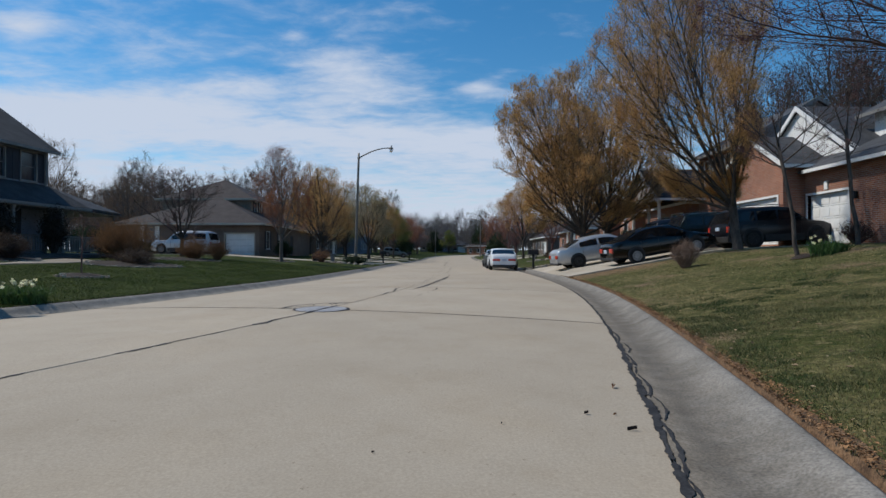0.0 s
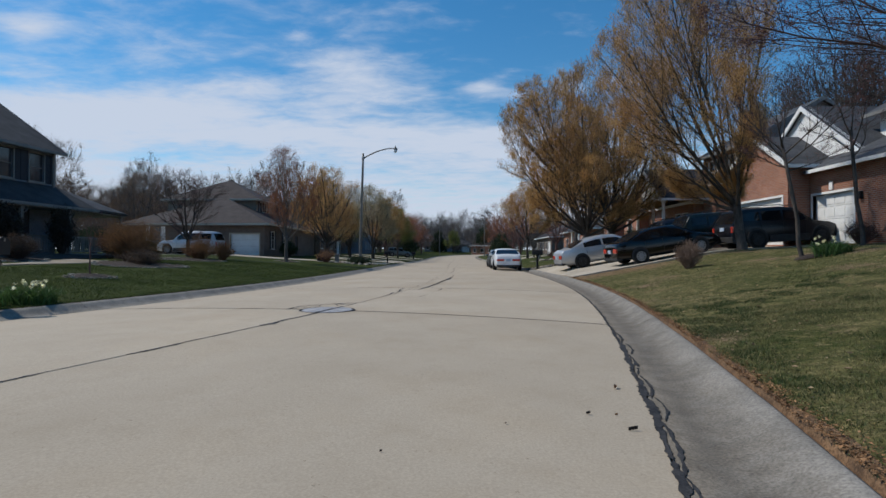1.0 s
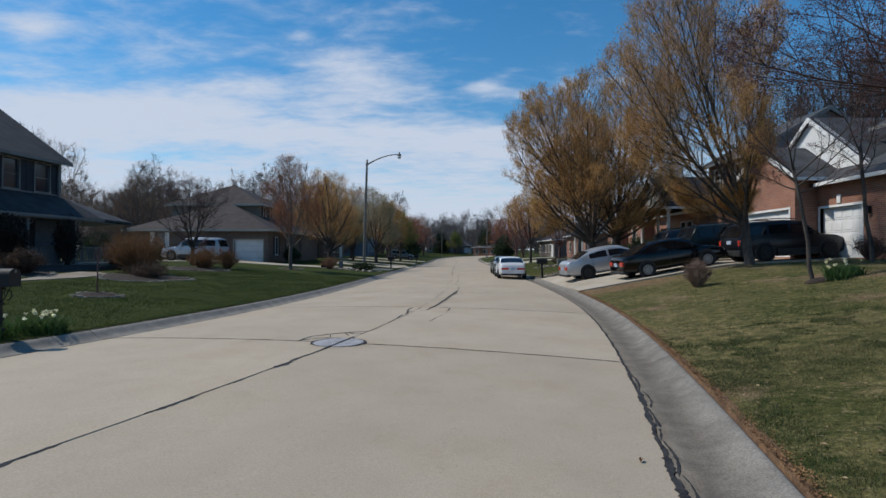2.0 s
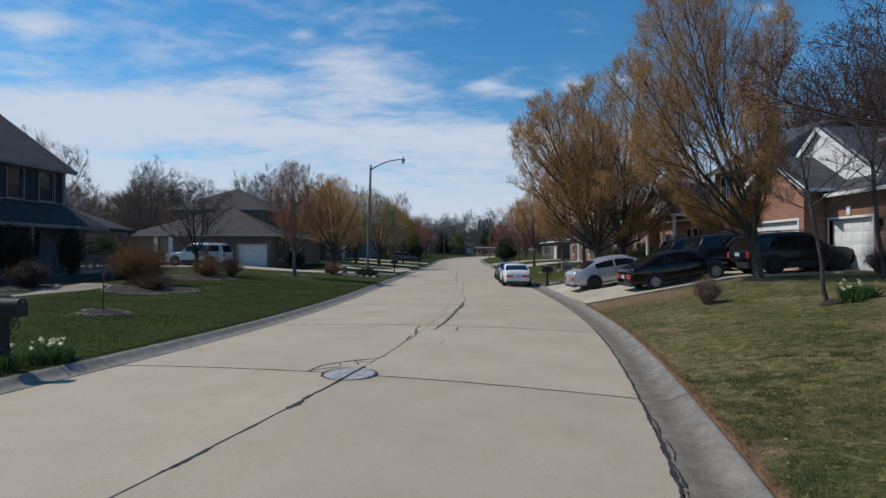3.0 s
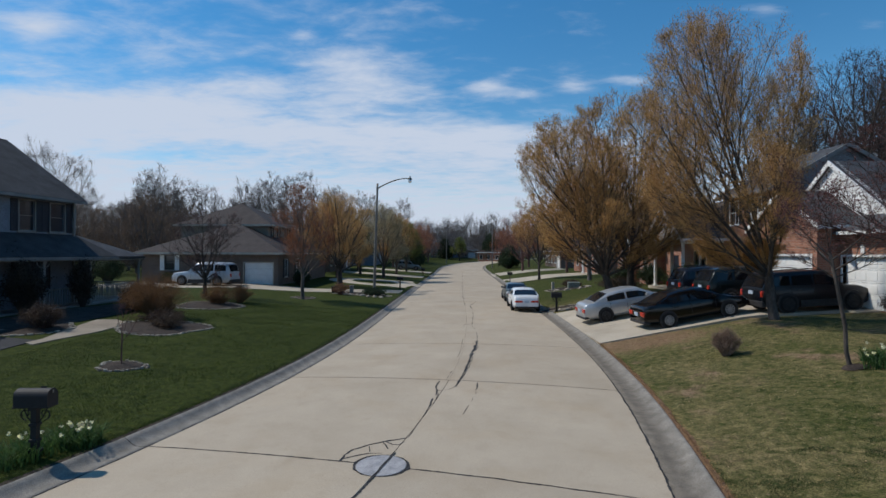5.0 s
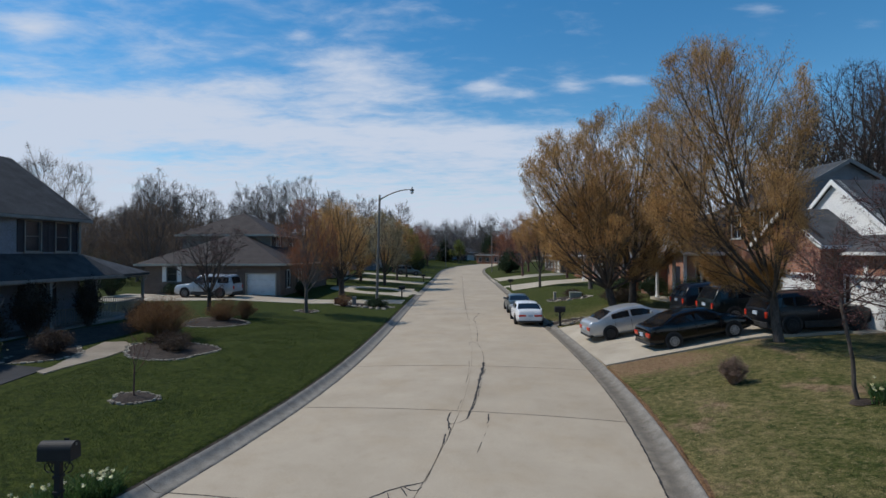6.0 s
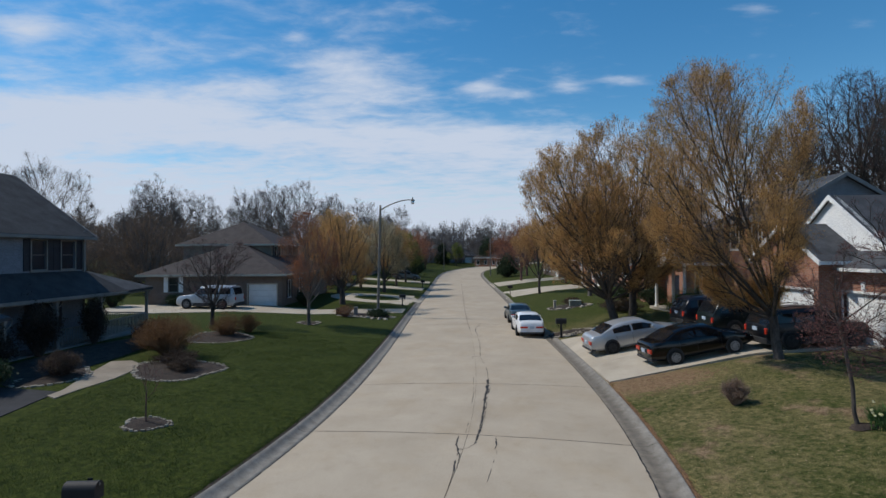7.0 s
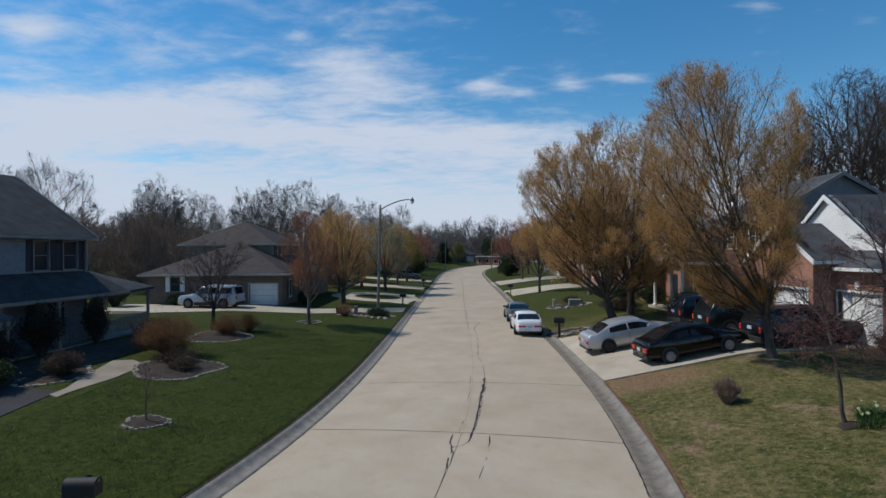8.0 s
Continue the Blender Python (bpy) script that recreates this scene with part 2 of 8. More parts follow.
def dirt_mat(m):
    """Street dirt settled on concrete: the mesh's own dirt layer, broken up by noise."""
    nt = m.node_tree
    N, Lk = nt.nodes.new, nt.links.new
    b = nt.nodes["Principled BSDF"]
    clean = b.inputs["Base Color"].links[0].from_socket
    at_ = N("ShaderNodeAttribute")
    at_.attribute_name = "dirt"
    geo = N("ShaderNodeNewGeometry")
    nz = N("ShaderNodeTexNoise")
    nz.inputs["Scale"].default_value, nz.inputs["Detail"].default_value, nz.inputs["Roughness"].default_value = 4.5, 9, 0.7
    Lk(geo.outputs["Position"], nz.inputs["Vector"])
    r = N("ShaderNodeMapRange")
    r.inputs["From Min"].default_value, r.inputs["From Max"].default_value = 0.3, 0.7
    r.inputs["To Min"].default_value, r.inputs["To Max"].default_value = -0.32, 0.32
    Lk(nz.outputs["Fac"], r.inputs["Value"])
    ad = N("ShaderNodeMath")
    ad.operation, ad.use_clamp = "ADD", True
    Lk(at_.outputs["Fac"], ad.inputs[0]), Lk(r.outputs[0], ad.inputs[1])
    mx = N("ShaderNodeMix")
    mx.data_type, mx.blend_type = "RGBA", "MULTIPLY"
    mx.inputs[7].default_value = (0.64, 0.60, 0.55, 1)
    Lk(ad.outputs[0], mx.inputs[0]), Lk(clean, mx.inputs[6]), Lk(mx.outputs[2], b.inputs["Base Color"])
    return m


def weather(m, tint, amount, speck):
    """Faint broad stains and small dark specks over a paved surface."""
    nt = m.node_tree
    N, Lk = nt.nodes.new, nt.links.new
    b = nt.nodes["Principled BSDF"]
    geo = N("ShaderNodeNewGeometry")
    col = b.inputs["Base Color"].links[0].from_socket
    for scale, detail, lo, hi, c, f in ((0.45, 6, 0.48, 0.66, tint, amount), (2.3, 8, 0.52, 0.74, (0.80, 0.77, 0.72), amount * 0.8), (26, 3, 0.68, 0.74, (0.45, 0.42, 0.38), speck), (17, 3, 0.69, 0.75, (1.18, 1.17, 1.15), speck)):
        nz = N("ShaderNodeTexNoise")
        nz.inputs["Scale"].default_value, nz.inputs["Detail"].default_value, nz.inputs["Roughness"].default_value = scale, detail, 0.6
        Lk(geo.outputs["Position"], nz.inputs["Vector"])
        r = N("ShaderNodeMapRange")
        r.inputs["From Min"].default_value, r.inputs["From Max"].default_value, r.inputs["To Max"].default_value = lo, hi, f
        Lk(nz.outputs["Fac"], r.inputs["Value"])
        mx = N("ShaderNodeMix")
        mx.data_type, mx.blend_type = "RGBA", "MULTIPLY"
        mx.inputs[7].default_value = (*c, 1)
        Lk(r.outputs[0], mx.inputs[0]), Lk(col, mx.inputs[6])
        col = mx.outputs[2]
    Lk(col, b.inputs["Base Color"])
    return m


M_ROAD = weather(mat("road_concrete", (0.375, 0.309, 0.228), (0.442, 0.37, 0.28), scale=0.5, rough=0.9, bump=0.15, fine=70, grain=0.13, per_object=0.05, low=0.3, high=0.7), (0.95, 0.89, 0.80), 0.42, 0.6)
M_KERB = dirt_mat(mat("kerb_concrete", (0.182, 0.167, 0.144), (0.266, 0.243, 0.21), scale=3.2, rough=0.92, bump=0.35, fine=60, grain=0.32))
M_DRIVE = mat("drive_concrete", (0.365, 0.31, 0.235), (0.455, 0.395, 0.31), scale=0.6, rough=0.9, bump=0.2, fine=50, grain=0.14, per_object=0.06)
M_WALKWAY = mat("walk_concrete", (0.22, 0.18, 0.135), (0.31, 0.26, 0.20), scale=0.9, rough=0.9, bump=0.2, fine=50, grain=0.15)
M_TAR = mat("tar", (0.018, 0.018, 0.02), (0.05, 0.048, 0.048), scale=6, rough=0.9, bump=0.3, fine=60, grain=0.4)
M_CRACK = mat("open_crack", (0.035, 0.03, 0.026), (0.085, 0.072, 0.06), scale=6, rough=0.95, bump=0.3, fine=60, grain=0.4)
M_JOINT = mat("joint_grit", (0.07, 0.055, 0.04), (0.14, 0.11, 0.085), scale=5, rough=0.95, bump=0.3, fine=60, grain=0.4)
M_COVER = mat("manhole_iron", (0.27, 0.265, 0.27), (0.38, 0.37, 0.37), scale=6, rough=0.75, bump=0.4, metal=0.05, fine=60, grain=0.3)
M_TURF = lawn_mat()
M_MULCH = mat("mulch", (0.024, 0.018, 0.015), (0.064, 0.047, 0.036), scale=4, rough=0.95, bump=1.0, fine=35, grain=0.6, dist=0.03)
M_LITTER = mat("leaf_litter", (0.15, 0.078, 0.036), (0.33, 0.18, 0.085), scale=5, rough=0.9, bump=0.4, fine=30, grain=0.4, island=0.4)
M_ROCK = mat("edging_stone", (0.15, 0.13, 0.10), (0.32, 0.285, 0.23), scale=3, rough=0.9, bump=0.5, fine=20, grain=0.25, island=0.25, per_object=0.2)
M_BARK = mat("bark", (0.044, 0.037, 0.033), (0.10, 0.082, 0.07), scale=3, rough=0.95, bump=0.8, fine=18, grain=0.35, stretch=(1, 1, 0.35), dist=0.02)
M_BARKGREY = mat("grey_bark", (0.10, 0.085, 0.075), (0.17, 0.145, 0.125), scale=3, rough=0.95, bump=0.6, fine=18, grain=0.3, stretch=(1, 1, 0.35), dist=0.02)
M_BARKDARK = mat("dark_grey_bark", (0.082, 0.072, 0.068), (0.135, 0.12, 0.112), scale=3, rough=0.95, bump=0.5, fine=18, grain=0.3, stretch=(1, 1, 0.35), dist=0.02)
M_TWIGRED = mat("red_bark", (0.085, 0.045, 0.04), (0.16, 0.085, 0.075), scale=3, rough=0.9, bump=0.4, fine=18, grain=0.3)
L_GOLD = leaf_mat("golden_buds", (0.405, 0.222, 0.078), (0.55, 0.335, 0.135), 0.52)
L_RUST = leaf_mat("rusty_buds", (0.27, 0.09, 0.045), (0.40, 0.17, 0.075))
L_PALE = leaf_mat("pale_blossom", (0.30, 0.24, 0.13), (0.46, 0.40, 0.27))
L_GREEN = leaf_mat("spring_leaves", (0.13, 0.16, 0.035), (0.22, 0.22, 0.06))
L_DARK = leaf_mat("evergreen", (0.018, 0.035, 0.014), (0.04, 0.06, 0.022), 0.15)
L_BROWN = leaf_mat("brown_twig_leaves", (0.06, 0.041, 0.028), (0.105, 0.072, 0.05))
L_THICKET = leaf_mat("thicket_twigs", (0.125, 0.086, 0.06), (0.20, 0.14, 0.10))
M_COPPER = mat("coppery_stems", (0.13, 0.07, 0.035), (0.21, 0.12, 0.06), scale=3, rough=0.9, bump=0.2, fine=18, grain=0.3)
L_WOOD = leaf_mat("far_wood_twigs", (0.10, 0.088, 0.084), (0.17, 0.15, 0.14), 0.2)
M_TWIGDARK = mat("purple_brown_bark", (0.04, 0.024, 0.022), (0.085, 0.052, 0.047), scale=3, rough=0.9, bump=0.4, fine=18, grain=0.3)
L_REDBUD = leaf_mat("redbud_buds", (0.10, 0.04, 0.038), (0.17, 0.072, 0.062), 0.25)
L_COPPER = leaf_mat("coppery_buds", (0.17, 0.08, 0.032), (0.29, 0.15, 0.062), 0.25)
L_VINE = leaf_mat("dull_vine_leaves", (0.022, 0.016, 0.012), (0.05, 0.037, 0.027), 0.1)
L_STRAW = leaf_mat("straw_buds", (0.17, 0.105, 0.075), (0.28, 0.18, 0.13), 0.25)
M_STRAW = mat("straw_stems", (0.14, 0.095, 0.07), (0.24, 0.165, 0.125), scale=3, rough=0.95, bump=0.2, fine=18, grain=0.3)
M_SOIL = mat("bare_soil", (0.10, 0.06, 0.035), (0.22, 0.13, 0.07), scale=7, rough=0.95, bump=0.8, fine=70, grain=0.55, dist=0.01)
L_PURPLE = leaf_mat("purple_buds", (0.11, 0.05, 0.055), (0.19, 0.09, 0.085))
L_BLADE = leaf_mat("daffodil_leaves", (0.035, 0.08, 0.02), (0.07, 0.13, 0.035))
L_PETAL = leaf_mat("daffodil_petals", (0.72, 0.66, 0.34), (0.84, 0.80, 0.58), 0.3)
M_SHINGLE_D = course_mat("dark_shingles", (0.027, 0.028, 0.030), (0.05, 0.051, 0.054), 0.1)
M_SHINGLE_B = course_mat("brown_shingles", (0.034, 0.0265, 0.0245), (0.054, 0.043, 0.040), 0.1)
M_SHINGLE_G = course_mat("grey_shingles", (0.044, 0.046, 0.050), (0.078, 0.080, 0.086), 0.1)
M_SIDING_W = course_mat("white_siding", (0.74, 0.74, 0.73), (0.82, 0.82, 0.80), 0.13, rough=0.6, line=0.2)
# white siding with the shade of its wall put into the colour
M_SIDING_SHADE = course_mat("shaded_white_siding", (0.15, 0.165, 0.18), (0.19, 0.205, 0.22), 0.12, rough=0.7, line=0.4)
M_SIDING_B = course_mat("blue_grey_siding", (0.15, 0.175, 0.215), (0.185, 0.21, 0.255), 0.12, rough=0.7, line=0.5)
M_SIDING_T = course_mat("tan_siding", (0.20, 0.175, 0.145), (0.25, 0.22, 0.18), 0.12, rough=0.7, line=0.5)
M_BRICK_R = brick_mat("red_brick", (0.26, 0.085, 0.045), (0.36, 0.14, 0.075), (0.30, 0.26, 0.22))
M_BRICK_T = brick_mat("tan_brick", (0.12, 0.082, 0.062), (0.17, 0.118, 0.09), (0.18, 0.155, 0.135))
M_TRIM = mat("white_trim", (0.72, 0.72, 0.70), (0.82, 0.82, 0.80), scale=2, rough=0.5, bump=0.05, fine=40, grain=0.05)
M_TRIM_D = mat("weathered_trim", (0.165, 0.163, 0.155), (0.225, 0.22, 0.21), scale=2, rough=0.6, bump=0.05, fine=40, grain=0.08)
M_TAN = mat("tan_trim", (0.40, 0.35, 0.28), (0.48, 0.43, 0.35), scale=2, rough=0.6, bump=0.05, fine=40, grain=0.08)
M_SHUTTER = mat("navy_shutter", (0.012, 0.015, 0.024), (0.022, 0.026, 0.036), scale=3, rough=0.5, bump=0.1, fine=40, grain=0.15)
M_PANE = mat("window_glass", (0.02, 0.024, 0.03), (0.03, 0.036, 0.045), scale=1, rough=0.06, bump=0, fine=5, grain=0.1, spec=0.6)
M_STEEL = mat("galvanised_pole", (0.15, 0.14, 0.125), (0.22, 0.205, 0.185), scale=3, rough=0.6, bump=0.1, metal=0.25, fine=30, grain=0.15)
M_LAMPGLASS = mat("lamp_glass", (0.7, 0.72, 0.74), (0.8, 0.82, 0.84), scale=3, rough=0.1, bump=0, grain=0.05, spec=0.7)
M_BLACK = mat("black_enamel", (0.006, 0.006, 0.007), (0.012, 0.012, 0.013), scale=4, rough=0.7, bump=0.1, fine=40, grain=0.2, spec=0.5)
M_RUBBER = mat("tyre_rubber", (0.012, 0.012, 0.012), (0.024, 0.023, 0.022), scale=6, rough=0.85, bump=0.2, fine=50, grain=0.3)
M_ALLOY = mat("alloy_rim", (0.13, 0.13, 0.135), (0.22, 0.22, 0.225), scale=6, rough=0.45, bump=0, metal=0.5, grain=0.1)
M_BRIGHTRIM = mat("silver_wheel_cover", (0.26, 0.26, 0.265), (0.36, 0.36, 0.365), scale=6, rough=0.45, bump=0, metal=0.4, grain=0.1)
M_CARGLASS = mat("tinted_glass", (0.006, 0.007, 0.009), (0.012, 0.014, 0.017), scale=2, rough=0.04, bump=0, grain=0.1, spec=0.5)
M_TAIL = mat("red_lens", (0.36, 0.02, 0.012), (0.62, 0.06, 0.025), scale=8, rough=0.12, bump=0, grain=0.15, spec=0.6)
M_HEAD = mat("clear_lens", (0.6, 0.62, 0.64), (0.75, 0.76, 0.78), scale=8, rough=0.08, bump=0, grain=0.1, spec=0.7)
M_PLASTIC = mat("grey_plastic", (0.02, 0.02, 0.021), (0.04, 0.04, 0.041), scale=6, rough=0.6, bump=0.1, grain=0.2)
M_PLATE = mat("plate", (0.35, 0.42, 0.52), (0.5, 0.55, 0.62), scale=12, rough=0.4, bump=0, grain=0.1)


def paint(name, c, metal=0.0, rough=0.3, coat=0.35):
    d = tuple(min(1, v * 0.86) for v in c)
    return mat(name, d, c, scale=1.2, rough=rough, bump=0.0, metal=metal, fine=14, grain=0.05, spec=0.4, coat=coat)


P_WHITE = paint("white_paint", (0.78, 0.79, 0.80))
P_PALE = paint("pale_silver_paint", (0.44, 0.46, 0.49), 0.3)
P_SILVER = paint("silver_paint", (0.50, 0.51, 0.52), 0.55, 0.35)
P_BLACK = paint("black_paint", (0.004, 0.004, 0.005), rough=0.14, coat=0.1)
P_GREEN = paint("dark_green_paint", (0.005, 0.011, 0.011), 0.1, coat=0.2)
P_BLUE = paint("slate_blue_paint", (0.010, 0.013, 0.022), 0.2, coat=0.2)
P_NIGHT = paint("dark_navy_paint", (0.004, 0.005, 0.008), 0.1, coat=0.12)
P_TEAL = paint("grey_blue_paint", (0.10, 0.13, 0.14), 0.4)

# ---- mesh helpers ----
def link(name, verts, faces, material, parent=None, label="", smooth=False):
    me = bpy.data.meshes.new(name)
    me.from_pydata(verts, [], faces)
    me.materials.append(material)
    if smooth:
        me.polygons.foreach_set("use_smooth", [True] * len(me.polygons))
    me.update()
    ob = new(name, me)
    if parent is not None:
        ob.parent = parent
    if label:
        tagged(ob, label)
    return ob


def part(name, bm, material, parent=None, label="", smooth=False):
    me = bpy.data.meshes.new(name)
    bmesh.ops.recalc_face_normals(bm, faces=bm.faces)
    bm.to_mesh(me)
    bm.free()
    me.materials.append(material)
    if smooth:
        me.polygons.foreach_set("use_smooth", [True] * len(me.polygons))
    ob = new(name, me)
    if parent is not None:
        ob.parent = parent
    if label:
        tagged(ob, label)
    return ob


def share(ob, name, m, parent=None):
    o = new(name, ob.data)
    o.matrix_basis = m
    if parent is not None:
        o.parent = parent
    return o


def thing(name, m, label, category, group="", kind=""):
    e = new(name)
    e.matrix_basis = m
    return tagged(e, label, category, group, kind)


def box(bm, x0, x1, y0, y1, z0, z1, bevel=0.0):
    r = bmesh.ops.create_cube(bm, size=1.0)
    for v in r["verts"]:
        v.co = Vector((x0 + (v.co.x + 0.5) * (x1 - x0), y0 + (v.co.y + 0.5) * (y1 - y0), z0 + (v.co.z + 0.5) * (z1 - z0)))
    if bevel:
        es = list({e for v in r["verts"] for e in v.link_edges})
        bmesh.ops.bevel(bm, geom=es, offset=bevel, segments=2, affect="EDGES", profile=0.5)
    return r["verts"]


def boxes(*dims, bevel=0.0):
    bm = bmesh.new()
    for d in dims:
        box(bm, *d, bevel=bevel)
    return bm


def prism(poly, d):
    """A closed prism: the polygon poly (3D points in one plane) pushed along the vector d."""
    bm = bmesh.new()
    a = [bm.verts.new(p) for p in poly]
    b = [bm.verts.new(Vector(p) + Vector(d)) for p in poly]
    bm.faces.new(a), bm.faces.new(b[::-1])
    for i in range(len(poly)):
        j = (i + 1) % len(poly)
        bm.faces.new((a[i], a[j], b[j], b[i]))
    return bm


def lathe(profile, n=24, axis="z", at=(0, 0, 0)):
    """Profile of (radius, height) turned round an axis; the ends are closed."""
    bm = bmesh.new()
    rings = []
    for r, h in profile:
        ring = []
        for k in range(n):
            a = 2 * math.pi * k / n
            p = (r * math.cos(a), r * math.sin(a), h)
            if axis == "y":
                p = (p[0], p[2], p[1])
            if axis == "x":
                p = (p[2], p[0], p[1])
            ring.append(bm.verts.new((p[0] + at[0], p[1] + at[1], p[2] + at[2])))
        rings.append(ring)
    for a, b in zip(rings, rings[1:]):
        for k in range(n):
            bm.faces.new((a[k], a[(k + 1) % n], b[(k + 1) % n], b[k]))
    bm.faces.new(rings[0][::-1]), bm.faces.new(rings[-1])
    return bm


def tube_into(V, F, pts, radii, sides):
    """Adds a tapered tube along pts to the lists V and F."""
    base = len(V)
    n = len(pts)
    ref = Vector((0.3, 0.9, 0.2))
    for i, (p, r) in enumerate(zip(pts, radii)):
        t = (pts[min(i + 1, n - 1)] - pts[max(i - 1, 0)])
        u = t.cross(ref)
        if u.length < 1e-6:
            u = t.cross(Vector((1, 0, 0)))
        u.normalize()
        w = t.cross(u).normalized()
        for k in range(sides):
            a = 2 * math.pi * k / sides
            V.append(p + u * (r * math.cos(a)) + w * (r * math.sin(a)))
    for i in range(n - 1):
        for k in range(sides):
            k2 = (k + 1) % sides
            a = base + i * sides
            F.append((a + k, a + k2, a + sides + k2, a + sides + k))
    F.append(tuple(base + (n - 1) * sides + k for k in range(sides)))


# ---- the plan of the street ----
# heading of the centre line against its y: a left-hand bend near the camera, a right-hand bend far off
HEAD_Y = [-140, -60, 0, 6, 11.5, 19.5, 26, 33, 41, 61, 90, 112, 135, 165, 200, 260, 420]
HEAD = [0.75, 0.75, 0.335, 0.265, 0.192, 0.066, 0.032, 0.018, 0.012, 0.026, 0.016, 0.018, 0.10, 0.30, 0.50, 0.55, 0.55]
HALF = 4.74          # centre to the seam of the gutter
LEFT = 4.66          # the same on the left
GUT = 0.68           # gutter and rolled kerb
GUT_L = 0.58         # the same on the left
STEP = 0.5
YS = np.arange(-140, 420 + STEP, STEP)
TH = np.interp(YS, HEAD_Y, HEAD)
TH = np.convolve(np.pad(TH, 8, mode="edge"), np.ones(17) / 17, "valid")
CX = np.concatenate([[0], np.cumsum(np.tan((TH[1:] + TH[:-1]) / 2) * STEP)])
CX += -0.04 - np.interp(33.0, YS, CX)


def cx(y):
    return float(np.interp(y, YS, CX))


def th(y):
    return float(np.interp(y, YS, TH))


def rise(y):
    """The street climbs a little far off."""
    return 0.010 * max(0.0, min(y, 420) - 95.0)


CROWN = 0.11


def road_z(s, off):
    """The carriageway is domed."""
    return rise(s) + CROWN * max(0.0, 1 - (off / HALF) ** 2)


def wide(s):
    """The carriageway is a little wider through the bend."""
    return float(np.interp(s, [2.5, 4.5, 6.5, 9.5], [1.026, 1.016, 1.007, 1.0]))


def at(s, off):
    """The plan point at the centre line's y = s, off metres to its right."""
    o = max(-14.0, min(14.0, off))
    w = o * wide(s)
    return cx(s) + w * math.cos(th(s)) + (off - o), s - w * math.sin(th(s))


def offset(x, y):
    d = x - cx(y)
    return d * math.cos(th(y)) / wide(y + max(-6.0, min(6.0, d)) * math.sin(th(y)))


def ground_z(x, y):
    o = offset(x, y)
    d = abs(o) - (HALF + GUT if o > 0 else LEFT + GUT_L)
    if d < 0:
        return rise(y)
    if o > 0:
        steep = float(np.interp(y, [-30, 8, 30, 45, 70], [0.16, 0.18, 0.175, 0.13, 0.11]))
        z = 0.13 + steep * min(d, 6.2) + 0.05 * max(0.0, min(d, 14) - 6.2) + 0.004 * max(0.0, min(d, 200) - 14)
    else:
        z = 0.13 + 0.07 * min(d, 13.0) + 0.006 * max(0.0, min(d, 200) - 13)
    return z + rise(y)


def make_ground():
    offs = [5.42, 5.52, 5.72, 6.1, 6.6, 7.2, 8, 9, 10, 11, 11.6, 12.5, 13.5, 15, 17, 19, 22, 26, 32, 45, 70, 120, 220, 400, 900]
    row = [-(o - HALF - GUT + LEFT + GUT_L) for o in offs[::-1]] + [-4.8, 4.9] + offs
    ys = list(np.arange(-60, 60, 1.0)) + list(np.arange(60, 220, 4.0)) + [220, 250, 300, 360, 420, 600, 900, 1400]
    ys = [-140, -100, -80] + ys
    V, F = [], []
    for y in ys:
        for o in row:
            px, py = at(min(y, 420), o)
            py += max(0, y - 420)
            px += max(0, y - 420) * 0.5
            if abs(o) < 5:
                z = rise(y) - 0.3
            elif abs(o) < (5.47 if o > 0 else 5.29):
                z = rise(y) - 0.1
            else:
                z = rise(y) + ground_z(*at(min(y, 420), o)) - rise(at(min(y, 420), o)[1])
                z += 0.02 * noise.noise((px * 0.5, py * 0.5, 0)) if 5.8 < abs(o) < 40 else 0
                if o > 5.45 and px < 14.8 and 21.1 < py < 30.8:   # dug out for the wide drive
                    z -= 0.09
            V.append((px, py, z))
    n = len(row)
    for i in range(len(ys) - 1):
        for k in range(n - 1):
            a = i * n + k
            F.append((a, a + 1, a + n + 1, a + n))
    g = link("ground", V, F, M_TURF, smooth=True)
    return tagged(g, "mown spring lawn, green and partly straw-brown", "ground", kind="structure")


def strip(ss, offs, zs, gap=0.0):
    """Grid over the street's plan: rows along ss, columns at offs with heights zs."""
    V, F = [], []
    for s in ss:
        for o, z in zip(offs, zs):
            px, py = at(s, o)
            V.append((px, py, z + road_z(s, o)))
    n = len(offs)
    for i in range(len(ss) - 1):
        for k in range(n - 1):
            a = i * n + k
            F.append((a, a + 1, a + n + 1, a + n))
    return V, F


JOINTS = [8.92 + 5.97 * k for k in range(-12, 62)]
JOINTS[11] = 2.62


